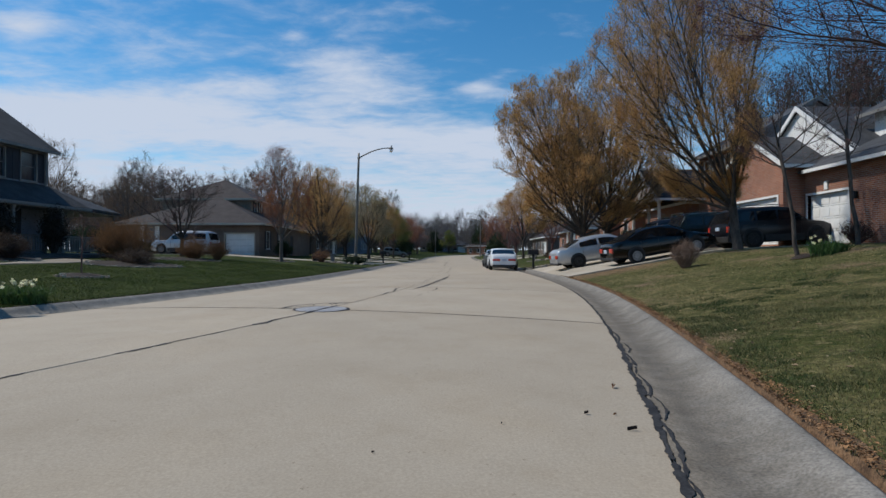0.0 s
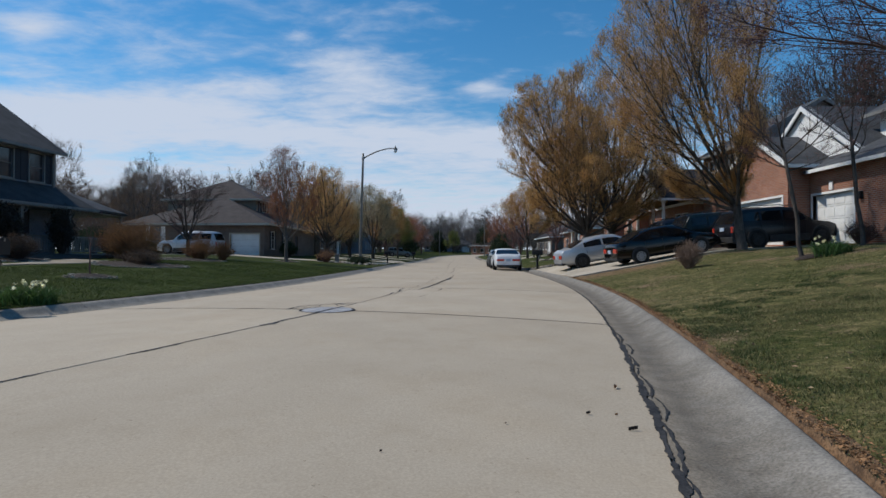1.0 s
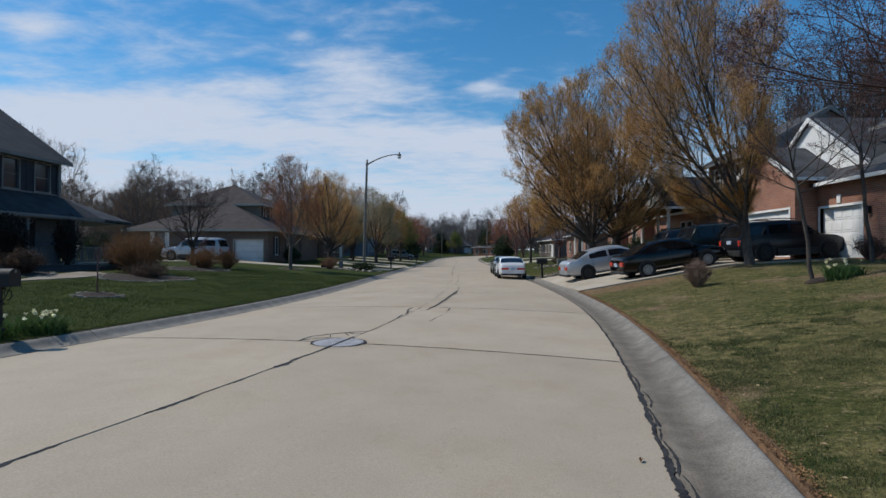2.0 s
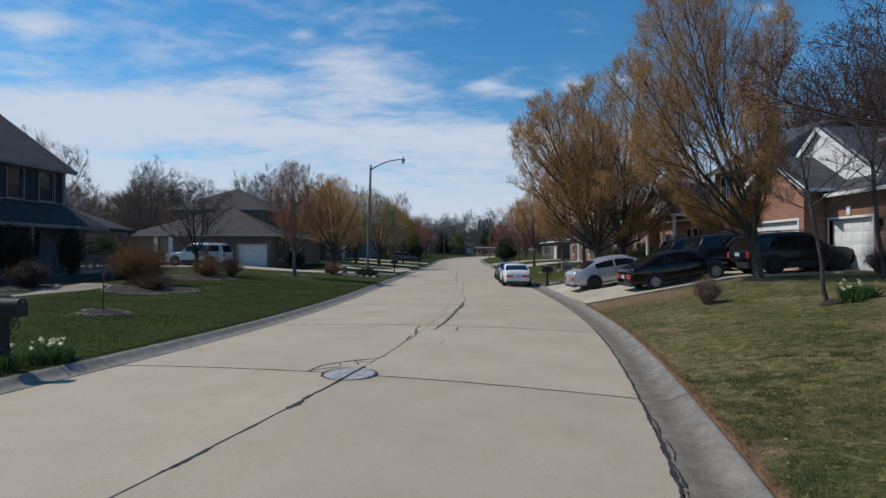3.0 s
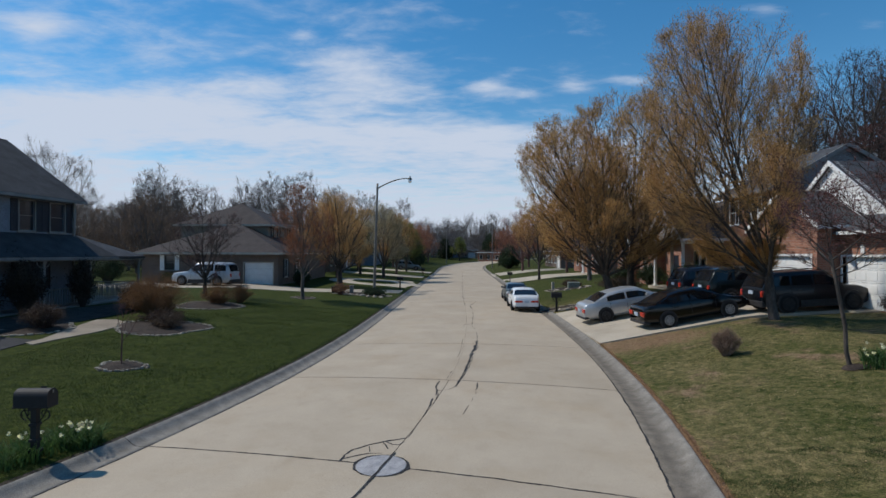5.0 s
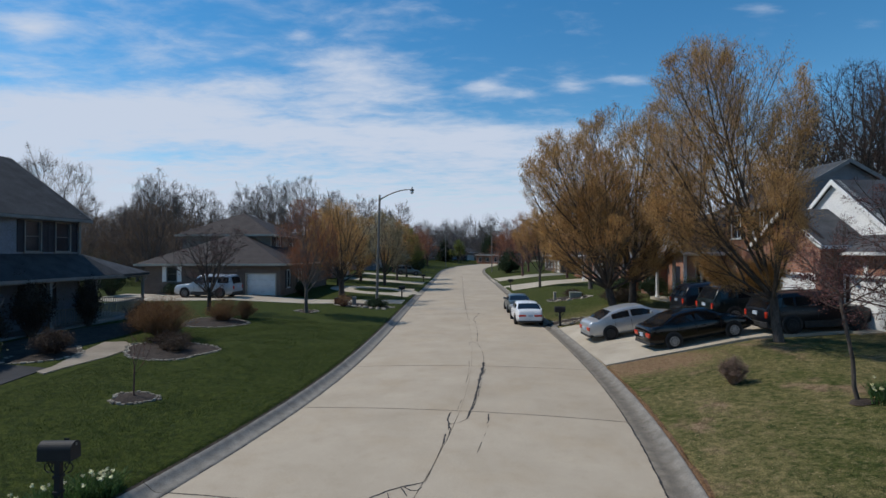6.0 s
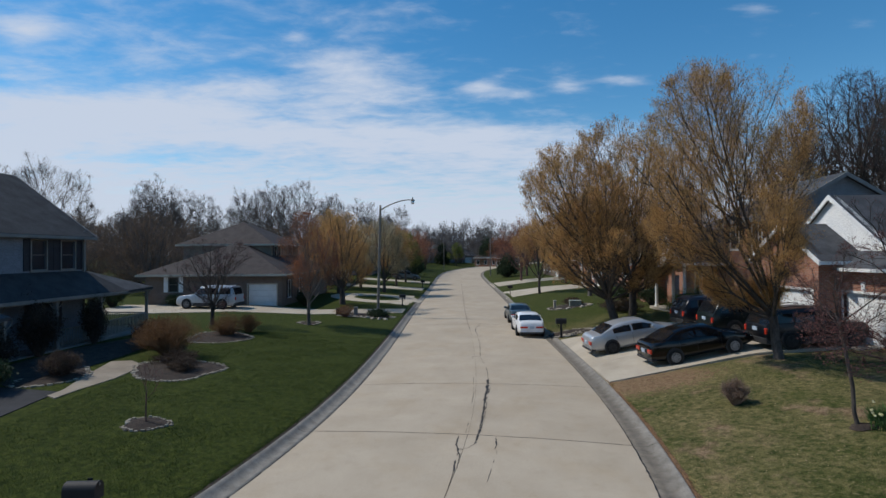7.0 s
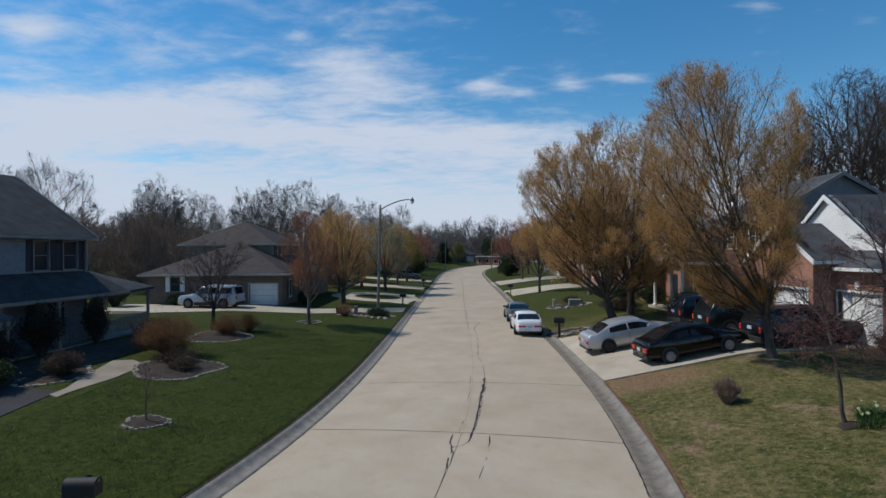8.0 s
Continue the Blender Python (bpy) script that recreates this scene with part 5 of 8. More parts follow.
def railing(house, p, q, z0, trim, name="railing"):
    p, q = Vector((*p, 0)), Vector((*q, 0))
    d = q - p
    L = d.length
    ang = math.atan2(d.y, d.x)
    bm = bmesh.new()
    box(bm, 0, L, -0.04, 0.04, z0 + 0.82, z0 + 0.88)
    box(bm, 0, L, -0.03, 0.03, z0 + 0.08, z0 + 0.13)
    r = part(name, bm, trim, house)
    r.matrix_basis = Matrix.Translation(p) @ Matrix.Rotation(ang, 4, "Z")
    n = int(L / 0.14)
    bm = bmesh.new()
    box(bm, -0.018, 0.018, -0.018, 0.018, z0 + 0.13, z0 + 0.82)
    first = part("baluster", bm, trim, r)
    first.location.x = L / n * 0.5
    for k in range(1, n):
        share(first, "baluster", Matrix.Translation((L / n * (k + 0.5), 0, 0)), r)
    return r


def post(house, x, y, z0, z1, m, w=0.13, name="porch_post"):
    bm = bmesh.new()
    box(bm, x - w / 2, x + w / 2, y - w / 2, y + w / 2, z0, z1, 0.012)
    box(bm, x - w * 0.75, x + w * 0.75, y - w * 0.75, y + w * 0.75, z0, z0 + 0.16, 0.01)
    box(bm, x - w * 0.7, x + w * 0.7, y - w * 0.7, y + w * 0.7, z1 - 0.14, z1, 0.01)
    o = part(name, bm, m, house)
    # curved brackets
    V, F = [], []
    for sx, sy in ((0, 1), (0, -1)):
        pts = [Vector((x + sx * (w / 2 + 0.30 * math.sin(a)), y + sy * (w / 2 + 0.30 * math.sin(a)), z1 - 0.32 + 0.32 * (1 - math.cos(a)))) for a in [radians(15 * k) for k in range(7)]]
        tube_into(V, F, pts, [0.022] * 7, 4)
    link("bracket", V, F, m, o)
    return o


def blue_house():
    """Two-storey house with a wraparound porch, near the mailbox."""
    a = -0.08
    h = thing("house", Matrix.Translation((-20.7, 27.1, 0)) @ Matrix.Rotation(a, 4, "Z"), "two-storey blue-grey house with navy shutters and a wraparound porch", "house")
    # own axes: +x towards the street, y = 0 at its far corner, the house lies at y < 0, x < 0
    D, LEN, G = 8.6, 14.5, 0.95
    sd = Side("y", (0, -LEN), 1)
    wins = [(LEN - 3.27, LEN - 2.44), (LEN - 1.56, LEN - 0.70)]
    more = [(LEN - 7.5, LEN - 6.5), (LEN - 11, LEN - 10)]
    low = [(LEN - 3.2, LEN - 2.0, 2.0, 3.4), (LEN - 6.2, LEN - 5.2, 1.2, 3.25), (LEN - 9.5, LEN - 8.2, 2.0, 3.4)]
    ops = [(u0, u1, 4.78, 6.16) for u0, u1 in wins + more] + low
    part("wall", wall_mesh("y", (0, -LEN), LEN, G - 0.5, 6.72, ops, -0.2), M_SIDING_B, h)
    for u0, u1 in wins + more:
        window(sd, h, u0, u1, 4.78, 6.16, M_TRIM_D, M_SHUTTER, 1, 2)
    for u0, u1, z0, z1 in (low[0], low[2]):
        window(sd, h, u0, u1, z0, z1, M_TRIM_D, M_SHUTTER, 2, 2)
    bm = bmesh.new()
    sd.box(bm, low[1][0], low[1][1], -0.12, -0.06, 1.2, 3.25)
    for k in range(3):
        sd.box(bm, low[1][0] + 0.15, low[1][1] - 0.15, -0.062, -0.045, 1.35 + 0.62 * k, 1.85 + 0.62 * k, 0.01)
    d = part("front_door", bm, M_SHUTTER, h, "dark panelled front door")
    part("handle", lathe([(0.03, -0.03), (0.03, 0.03)], 10, "x", (-0.02, -LEN + low[1][0] + 0.1, 2.15)), M_STEEL, d)
    part("wall", wall_mesh("x", (-D, -0.2), D - 0.202, G - 0.5, 6.72, [], 0.2), M_SIDING_B, h)
    part("wall", wall_mesh("x", (-D, -LEN), D - 0.202, G - 0.5, 6.72, [], 0.2), M_SIDING_B, h)
    part("wall", wall_mesh("y", (-D, -LEN + 0.202), LEN - 0.404, G - 0.5, 6.72, [], 0.2), M_SIDING_B, h)
    for y, t in ((-0.2, 0.2), (-LEN, 0.2)):
        gable_wall(h, "x", (-D / 2, y), D / 2 - 0.01, 6.72, 0.72, M_SIDING_B, t)
    gable_roof(h, -D / 2, -LEN, 0, D / 2, 6.72, 0.72, M_SHINGLE_D, M_TRIM_D, "y", 0.40)
    part("downspout", boxes((0.03, 0.11, -0.22, -0.14, G, 6.3), bevel=0.01), M_TRIM_D, h)
    part("corner_board", boxes((-0.005, 0.025, -0.14, 0.02, 4.7, 6.74)), M_TRIM_D, h)
    # porch
    zf = 1.12
    part("porch_floor", boxes((0.002, 1.55, -LEN, 4.2, zf - 0.5, zf), (-6, -0.002, 0.002, 4.2, zf - 0.5, zf)), M_TRIM_D, h, "grey painted porch floor")
    yc, yf = 1.1, 4.4
    front = slope([(0, -LEN - 0.3, 4.64), (0, 0.0, 4.64), (1.6, yc, 3.52), (1.6, -LEN - 0.3, 3.52)], 0.12)
    r = part("porch_roof", front, M_SHINGLE_D, h)
    # lighter shingles on these two slopes put their sunlit look into the colour
    part("slope", slope([(0, 0, 4.64), (0.8, yf, 3.52), (1.6, yc, 3.52)], 0.12), M_SHINGLE_G, r)
    part("slope", slope([(0, 0, 4.64), (-7, 0, 4.64), (-7, yf, 3.52), (0.8, yf, 3.52)], 0.12), M_SHINGLE_G, r)
    part("gutter", boxes((1.58, 1.68, -LEN - 0.3, yc - 0.05, 3.36, 3.5)), M_TRIM_D, r)
    part("fascia", boxes((-7, 0.78, yf - 0.05, yf + 0.04, 3.34, 3.5)), M_TRIM_D, r)
    part("porch_ceiling", slope([(0.01, -LEN, 3.36), (1.56, -LEN, 3.36), (1.56, yc - 0.1, 3.36), (0.76, yf - 0.1, 3.36), (-6, yf - 0.1, 3.36), (-6, 0.01, 3.36), (0.01, 0.01, 3.36)], 0.05), M_TRIM_D, r)
    ps = [(1.38, -12.0), (1.38, -9.2), (1.38, -6.35), (1.38, -3.4), (1.38, -0.65)]
    for x, y in ps + [(0.62, 4.05), (-3.0, 4.05)]:
        post(h, x, y, zf, 3.34, M_TRIM_D)
    for p, q in zip(ps, ps[1:]):
        if q[1] != -6.35 and q[1] != -3.4:
            railing(h, (p[0], p[1] + 0.08), (q[0], q[1] - 0.08), zf, M_TRIM_D)
    railing(h, (1.38, -3.3), (1.38, -0.75), zf, M_TRIM_D)
    railing(h, (1.35, -0.55), (0.66, 3.95), zf, M_TRIM_D)
    railing(h, (0.52, 4.05), (-2.9, 4.05), zf, M_TRIM_D)
    # the small entrance roof nearer the drive
    part("entry_roof", slope([(1.55, -11.2, 3.4), (1.55, -7.2, 3.4), (2.9, -7.2, 3.05), (2.9, -11.2, 3.05)], 0.12), M_SHINGLE_G, h)
    post(h, 2.78, -7.4, 0.95, 2.92, M_TRIM_D, 0.10)
    post(h, 2.78, -11.0, 0.95, 2.92, M_TRIM_D, 0.10)
    return h


def ranch_house():
    """Tan brick house with a hip roof, its garage facing along the street."""
    h = thing("house", Matrix(), "tan brick house with brown hip roofs and a white garage door", "house")
    G, E = 0.75, 3.62
    x0, x1, y0, y1 = -27.9, -15.95, 45.0, 62.0
    sd = Side("x", (x0, y0), -1)
    ops = [(9.0, 11.5, G - 0.02, 2.84), (2.05, 2.85, 2.25, 3.45)]
    part("wall", wall_mesh("x", (x0, y0), x1 - x0, G - 0.4, E, ops, 0.2), M_BRICK_T, h)
    garage_door(sd, h, 9.0, 11.5, G, 2.84, M_TRIM, M_TAN)
    window(sd, h, 2.05, 2.85, 2.25, 3.45, M_TRIM_D, M_TRIM, 1, 2)
    se = Side("y", (x1, y0 + 0.202), 1)
    eo = [(1.6, 2.4, 1.6, 3.1), (5, 6.2, 1.4, 3.1), (9, 10.0, 0.9, 3.0)]
    part("wall", wall_mesh("y", (x1, y0 + 0.202), y1 - y0 - 0.404, G - 0.4, E, eo, -0.2), M_BRICK_T, h)
    for o in eo[:2]:
        window(se, h, *o, M_TRIM, M_SHUTTER, 2, 2)
    bm = bmesh.new()
    se.box(bm, 9, 10, -0.1, -0.05, 0.9, 3.0)
    part("front_door", bm, M_SHUTTER, h)
    part("wall", wall_mesh("y", (x0, y0 + 0.202), y1 - y0 - 0.404, G - 0.4, E, [], 0.2), M_BRICK_T, h)
    part("wall", wall_mesh("x", (x0, y1), x1 - x0, G - 0.4, E, [], -0.2), M_BRICK_T, h)
    hip_roof(h, x0, x1, y0, y1, E + 0.12, 0.46, M_SHINGLE_B, M_TAN, 0.55)
    # upper storey
    u0, u1, v0, v1 = -27.6, -18.9, 51.0, 60.5
    su = Side("x", (u0, v0), -1)
    part("wall", wall_mesh("x", (u0, v0), u1 - u0, E, 6.5, [], 0.2), M_SIDING_T, h)
    so = Side("y", (u1, v0 + 0.202), 1)
    uo = [(0.8, 1.5, 5.2, 6.3), (2.1, 2.8, 5.2, 6.3), (6, 7, 5.2, 6.3)]
    part("wall", wall_mesh("y", (u1, v0 + 0.202), v1 - v0 - 0.404, E, 6.5, uo, -0.2), M_SIDING_T, h)
    for o in uo:
        window(so, h, *o, M_TRIM, M_SHUTTER, 1, 2)
    part("wall", wall_mesh("y", (u0, v0 + 0.202), v1 - v0 - 0.404, E, 6.5, [], 0.2), M_SIDING_T, h)
    part("wall", wall_mesh("x", (u0, v1), u1 - u0, E, 6.5, [], -0.2), M_SIDING_T, h)
    hip_roof(h, u0, u1, v0, v1, 6.5, 0.52, M_SHINGLE_B, M_TAN, 0.5)
    part("vent_pipe", lathe([(0.05, 0), (0.05, 0.4)], 10, "z", (-22.3, 54.6, 8.0)), M_STEEL, h)
    return h


def brick_house():
    """Red brick house with white siding gables and two garages, on the right."""
    h = thing("house", Matrix(), "red brick house with white siding gables and white garage doors", "house")
    G = 1.5
    # forward bay with the double garage: wall at x = 15, gable towards the street
    bx, by0, by1, bz, pit = 14.95, 22.78, 27.32, 5.24, 0.66
    mid = (by0 + by1) / 2
    sb = Side("y", (bx, by0), -1)
    part("wall", wall_mesh("y", (bx, by0), by1 - by0, G - 0.6, bz, [(0.4, 4.2, G, 3.62)], 0.25), M_BRICK_R, h)
    garage_door(sb, h, 0.4, 4.2, G, 3.62, M_TRIM, M_TRIM)
    gable_wall(h, "y", (bx, mid), (by1 - by0) / 2, bz, pit, M_BRICK_R, 0.25)
    part("wall", wall_mesh("x", (bx + 0.252, by0), 0.72, G - 0.6, bz, [], 0.25), M_BRICK_R, h, "shaded red brick side wall")
    part("wall", wall_mesh("x", (bx + 0.252, by1), 3.0, G - 0.6, bz, [], -0.25), M_BRICK_R, h)
    gable_roof(h, mid, bx, 18.9, (by1 - by0) / 2, bz, pit, M_SHINGLE_G, M_TRIM, "x", 0.4, end_hi=False)
    # single garage, set back
    gx, gy0 = 15.92, 18.6
    sg = Side("y", (gx, gy0), -1)
    part("wall", wall_mesh("y", (gx, gy0), by0 - gy0 - 0.002, G - 0.6, 4.70, [(1.75, 4.02, G, 3.6)], 0.25), M_BRICK_R, h)
    garage_door(sg, h, 1.75, 4.02, G, 3.6, M_TRIM, M_TRIM, M_TRIM)
    part("lamp", boxes((gx - 0.16, gx - 0.02, gy0 + 1.25, gy0 + 1.41, 3.2, 3.5), bevel=0.02), M_BLACK, h, "black wall lantern")
    part("wall", wall_mesh("x", (gx + 0.252, gy0), 9, G - 0.6, 4.7, [], 0.25), M_BRICK_R, h)
    # upper gable in white clapboard over a pent roof
    ux, apy, half, uz = 16.95, 24.6, 3.45, 5.40
    gable_wall(h, "y", (ux, apy), half - 0.1, uz, 0.80, M_SIDING_W, 0.2, 22)
    gable_roof(h, apy, ux, 24, half - 0.1, uz, 0.80, M_SHINGLE_G, M_TRIM, "x", 0.25, end_hi=False)
    part("pent_roof", slope([(ux + 0.05, 15.5, 5.43), (ux + 0.05, by0 + 0.2, 5.43), (15.56, by0 - 0.05, 4.68), (15.56, 15.5, 4.68)], 0.12), M_SHINGLE_G, h)
    part("gutter", boxes((15.46, 15.55, 15.5, by0 - 0.42, 4.53, 4.67)), M_TRIM, h)
    # main roof behind, with a raised white-sided storey, ridge along the street
    part("main_roof", slope([(16.3, 12.0, 5.1), (16.3, 21.6, 5.1), (18.7, 21.6, 6.2), (18.7, 12.0, 6.2)], 0.15), M_SHINGLE_G, h)
    part("wall", wall_mesh("y", (18.7, 12.0), 10.4, 5.6, 7.2, [], 0.2), M_SIDING_W, h)
    part("wall", wall_mesh("x", (18.902, 22.4), 6.0, 5.6, 7.2, [], -0.2), M_SIDING_W, h)
    part("upper_roof", slope([(18.25, 11.8, 7.15), (18.25, 22.8, 7.15), (22.0, 22.8, 9.3), (22.0, 11.8, 9.3)], 0.15), M_SHINGLE_G, h)
    part("upper_roof", slope([(27.6, 11.8, 6.1), (27.6, 22.8, 6.1), (22.0, 22.8, 9.3), (22.0, 11.8, 9.3)], 0.15), M_SHINGLE_G, h)
    part("gutter", boxes((18.16, 18.25, 11.8, 22.8, 7.0, 7.14)), M_TRIM_D, h)
    gable_wall(h, "x", (22.0, 12.4), 5.2, 5.0, 0.75, M_SIDING_W, 0.2)
    # two-storey block farther back, siding gable towards the camera, its shade painted grey
    tx0, tx1, ty0, ty1 = 17.0, 24.7, 29.0, 34.4
    part("wall", wall_mesh("x", (tx0, ty0), tx1 - tx0, G, 7.6, [], 0.2), M_SIDING_SHADE, h)
    part("wall", wall_mesh("y", (tx0, ty0 + 0.202), ty1 - ty0 - 0.204, G, 7.6, [(1, 2, 5.6, 7.0), (3.4, 4.4, 5.6, 7.0)], 0.2), M_BRICK_R, h)
    st = Side("y", (tx0, ty0 + 0.202), -1)
    for o in ((1, 2, 5.6, 7.0), (3.4, 4.4, 5.6, 7.0)):
        window(st, h, *o, M_TRIM, M_SHUTTER, 2, 2)
    gable_wall(h, "x", ((tx0 + tx1) / 2, ty0), (tx1 - tx0) / 2 - 0.05, 7.6, 0.58, M_SIDING_SHADE, 0.2)
    gable_roof(h, (tx0 + tx1) / 2, ty0, ty1, (tx1 - tx0) / 2, 7.6, 0.58, M_SHINGLE_G, M_TRIM_D, "y", 0.45)
    return h


def porch_house():
    """Brick house with white porch columns behind the parked cars."""
    h = thing("house", Matrix(), "brick house with white porch columns and white-trimmed gables", "house")
    G, E = 1.35, 4.6
    x0, x1, y0, y1 = 16.6, 27.0, 35.0, 53.0
    s = Side("y", (x0, y0), -1)
    ops = [(0.9, 1.6, 2.0, 3.9), (1.9, 2.6, 2.0, 3.9), (5.2, 6.2, G, 3.6), (8.0, 8.7, 2.0, 3.8), (13.6, 14.6, 2.0, 3.9)]
    part("wall", wall_mesh("y", (x0, y0), y1 - y0, G - 0.5, E, ops, 0.25), M_BRICK_R, h)
    for o in ops:
        if o[2] > G:
            window(s, h, *o, M_TRIM, None, 1, 2)
    bm = bmesh.new()
    s.box(bm, 5.2, 6.2, -0.14, -0.08, G, 3.6)
    part("front_door", bm, M_SHUTTER, h)
    part("wall", wall_mesh("x", (x0 + 0.252, y0), x1 - x0 - 0.252, G - 0.5, E, [], 0.25), M_BRICK_R, h)
    part("wall", wall_mesh("x", (x0 + 0.252, y1), x1 - x0 - 0.252, G - 0.5, E, [], -0.25), M_BRICK_R, h)
    hip_roof(h, x0, x1, y0, y1, E, 0.62, M_SHINGLE_G, M_TRIM, 0.4)
    # porch with columns
    part("porch_floor", boxes((14.0, x0 - 0.002, 33.6, 39.5, G - 0.6, G)), M_DRIVE, h)
    for x, y in ((14.3, 34.3), (14.3, 36.0), (14.3, 38.9)):
        o = part("column", lathe([(0.16, G), (0.16, G + 0.12), (0.115, G + 0.16), (0.10, 4.45), (0.14, 4.5), (0.16, 4.56), (0.16, 4.68)], 16, "z", (x, y, 0)), M_TRIM, h, "white round porch column")
    part("porch_beam", boxes((14.1, 14.5, 33.8, 39.4, 4.682, 4.95)), M_TRIM, h)
    gable_roof(h, 36.6, 14.0, 19, 2.8, 4.95, 0.75, M_SHINGLE_G, M_TRIM, "x", 0.3, end_hi=False)
    gable_wall(h, "y", (14.2, 36.6), 2.75, 4.952, 0.75, M_SIDING_W, 0.15, 8)
    # brick gable bays
    for yy, hw in ((44.2, 1.5), (49.8, 1.9)):
        sx = 15.6
        part("bay", wall_mesh("y", (sx, yy - hw), 2 * hw, G - 0.5, E, [(hw - 0.45, hw + 0.45, 2.0, 4.0)], 0.25), M_BRICK_R, h)
        window(Side("y", (sx, yy - hw), -1), h, hw - 0.45, hw + 0.45, 2.0, 4.0, M_TRIM, None, 1, 2)
        gable_wall(h, "y", (sx, yy), hw, E, 0.95, M_BRICK_R, 0.25)
        for w0 in (yy - hw, yy + hw - 0.22):
            part("wall", boxes((sx + 0.252, x0 - 0.002, w0, w0 + 0.22, G - 0.5, E)), M_BRICK_R, h)
        gable_roof(h, yy, sx, 19, hw, E, 0.95, M_SHINGLE_G, M_TRIM, "x", 0.2, end_hi=False)
    return h


def plain_house(x, y, w, d, wall_h, wall_m, roof_m, label, rz=0.0, door=True, pitch=0.55, base=None):
    """A farther house: walls, hip roof, windows and a garage, its front towards -x."""
    z = ground_z(x, y) if base is None else base
    h = thing("house", Matrix.Translation((x, y, z)) @ Matrix.Rotation(radians(rz), 4, "Z"), label, "house")
    s = Side("y", (0, 0), -1)
    n = int(d / 3)
    ops = [(1.0, 3.6, -0.1, 2.15)] if door else []
    for f in range(max(1, int(wall_h / 2.8))):
        for k in range(n):
            u = 1.2 + 3 * k
            if u + 1 < d - 0.3 and not (f == 0 and door and u < 4.2):
                ops.append((u, u + 1, 0.9 + 2.8 * f, 2.2 + 2.8 * f))
    part("wall", wall_mesh("y", (0, 0), d, -0.5, wall_h, ops, 0.2), wall_m, h)
    for o in ops:
        if o[2] < 0:
            garage_door(s, h, o[0], o[1], 0, o[3], M_TRIM, M_TRIM)
        else:
            window(s, h, *o, M_TRIM, None, 1, 2)
    sx = Side("x", (0.202, 0), -1)
    wo = [(2, 3, 0.9, 2.2), (w - 4, w - 3, 0.9, 2.2)]
    part("wall", wall_mesh("x", (0.202, 0), w - 0.404, -0.5, wall_h, wo, 0.2), wall_m, h)
    for o in wo:
        window(sx, h, *o, M_TRIM, None, 1, 2)
    part("wall", wall_mesh("x", (0.202, d), w - 0.404, -0.5, wall_h, [], -0.2), wall_m, h)
    part("wall", wall_mesh("y", (w, 0), d, -0.5, wall_h, [], -0.2), wall_m, h)
    hip_roof(h, 0, w, 0, d, wall_h, pitch, roof_m, M_TRIM, 0.45)
    return h


blue_house()
ranch_house()
brick_house()
porch_house()
garage_home = plain_house(18.0, 64, 11, 16, 3.2, M_BRICK_R, M_SHINGLE_G, "brick house with a white garage door among the trees")
for yy in (64.6, 68.2):
    part("column", lathe([(0.2, 0), (0.2, 0.2), (0.13, 0.25), (0.12, 2.7), (0.18, 2.8), (0.18, 2.95)], 14, "z", (-1.6, yy - 64, 0)), M_TRIM, garage_home, "white porch column")
part("porch_roof", slope([(-2.0, 0.2, 2.95), (-2.0, 4.8, 2.95), (0.5, 4.8, 3.7), (0.5, 0.2, 3.7)], 0.15), M_SHINGLE_G, garage_home)
plain_house(18.5, 92, 11, 15, 3.1, M_BRICK_T, M_SHINGLE_B, "low tan house with a brown roof behind the trees")
plain_house(-18.0, 88, 11, 15, 3.1, M_BRICK_T, M_SHINGLE_G, "brick ranch house behind flowering street trees", 180)
plain_house(-17.0, 122, 11, 15, 5.8, M_SIDING_B, M_SHINGLE_D, "two-storey blue house with dark roof far along the street", 180)
plain_house(0.0, 196, 10, 9, 5.6, M_SIDING_B, M_SHINGLE_G, "two-storey grey-blue house at the end of the street", 75)
plain_house(9.5, 202, 10, 10, 3.2, M_SIDING_T, M_SHINGLE_G, "pale house at the end of the street", 80)
plain_house(19.0, 178, 12, 12, 3.2, M_BRICK_R, M_SHINGLE_B, "brick house with a brown roof at the far bend", 60)

# ---- vehicles ----
def interp(x, pts):
    return float(np.interp(x, [p[0] for p in pts], [p[1] for p in pts]))


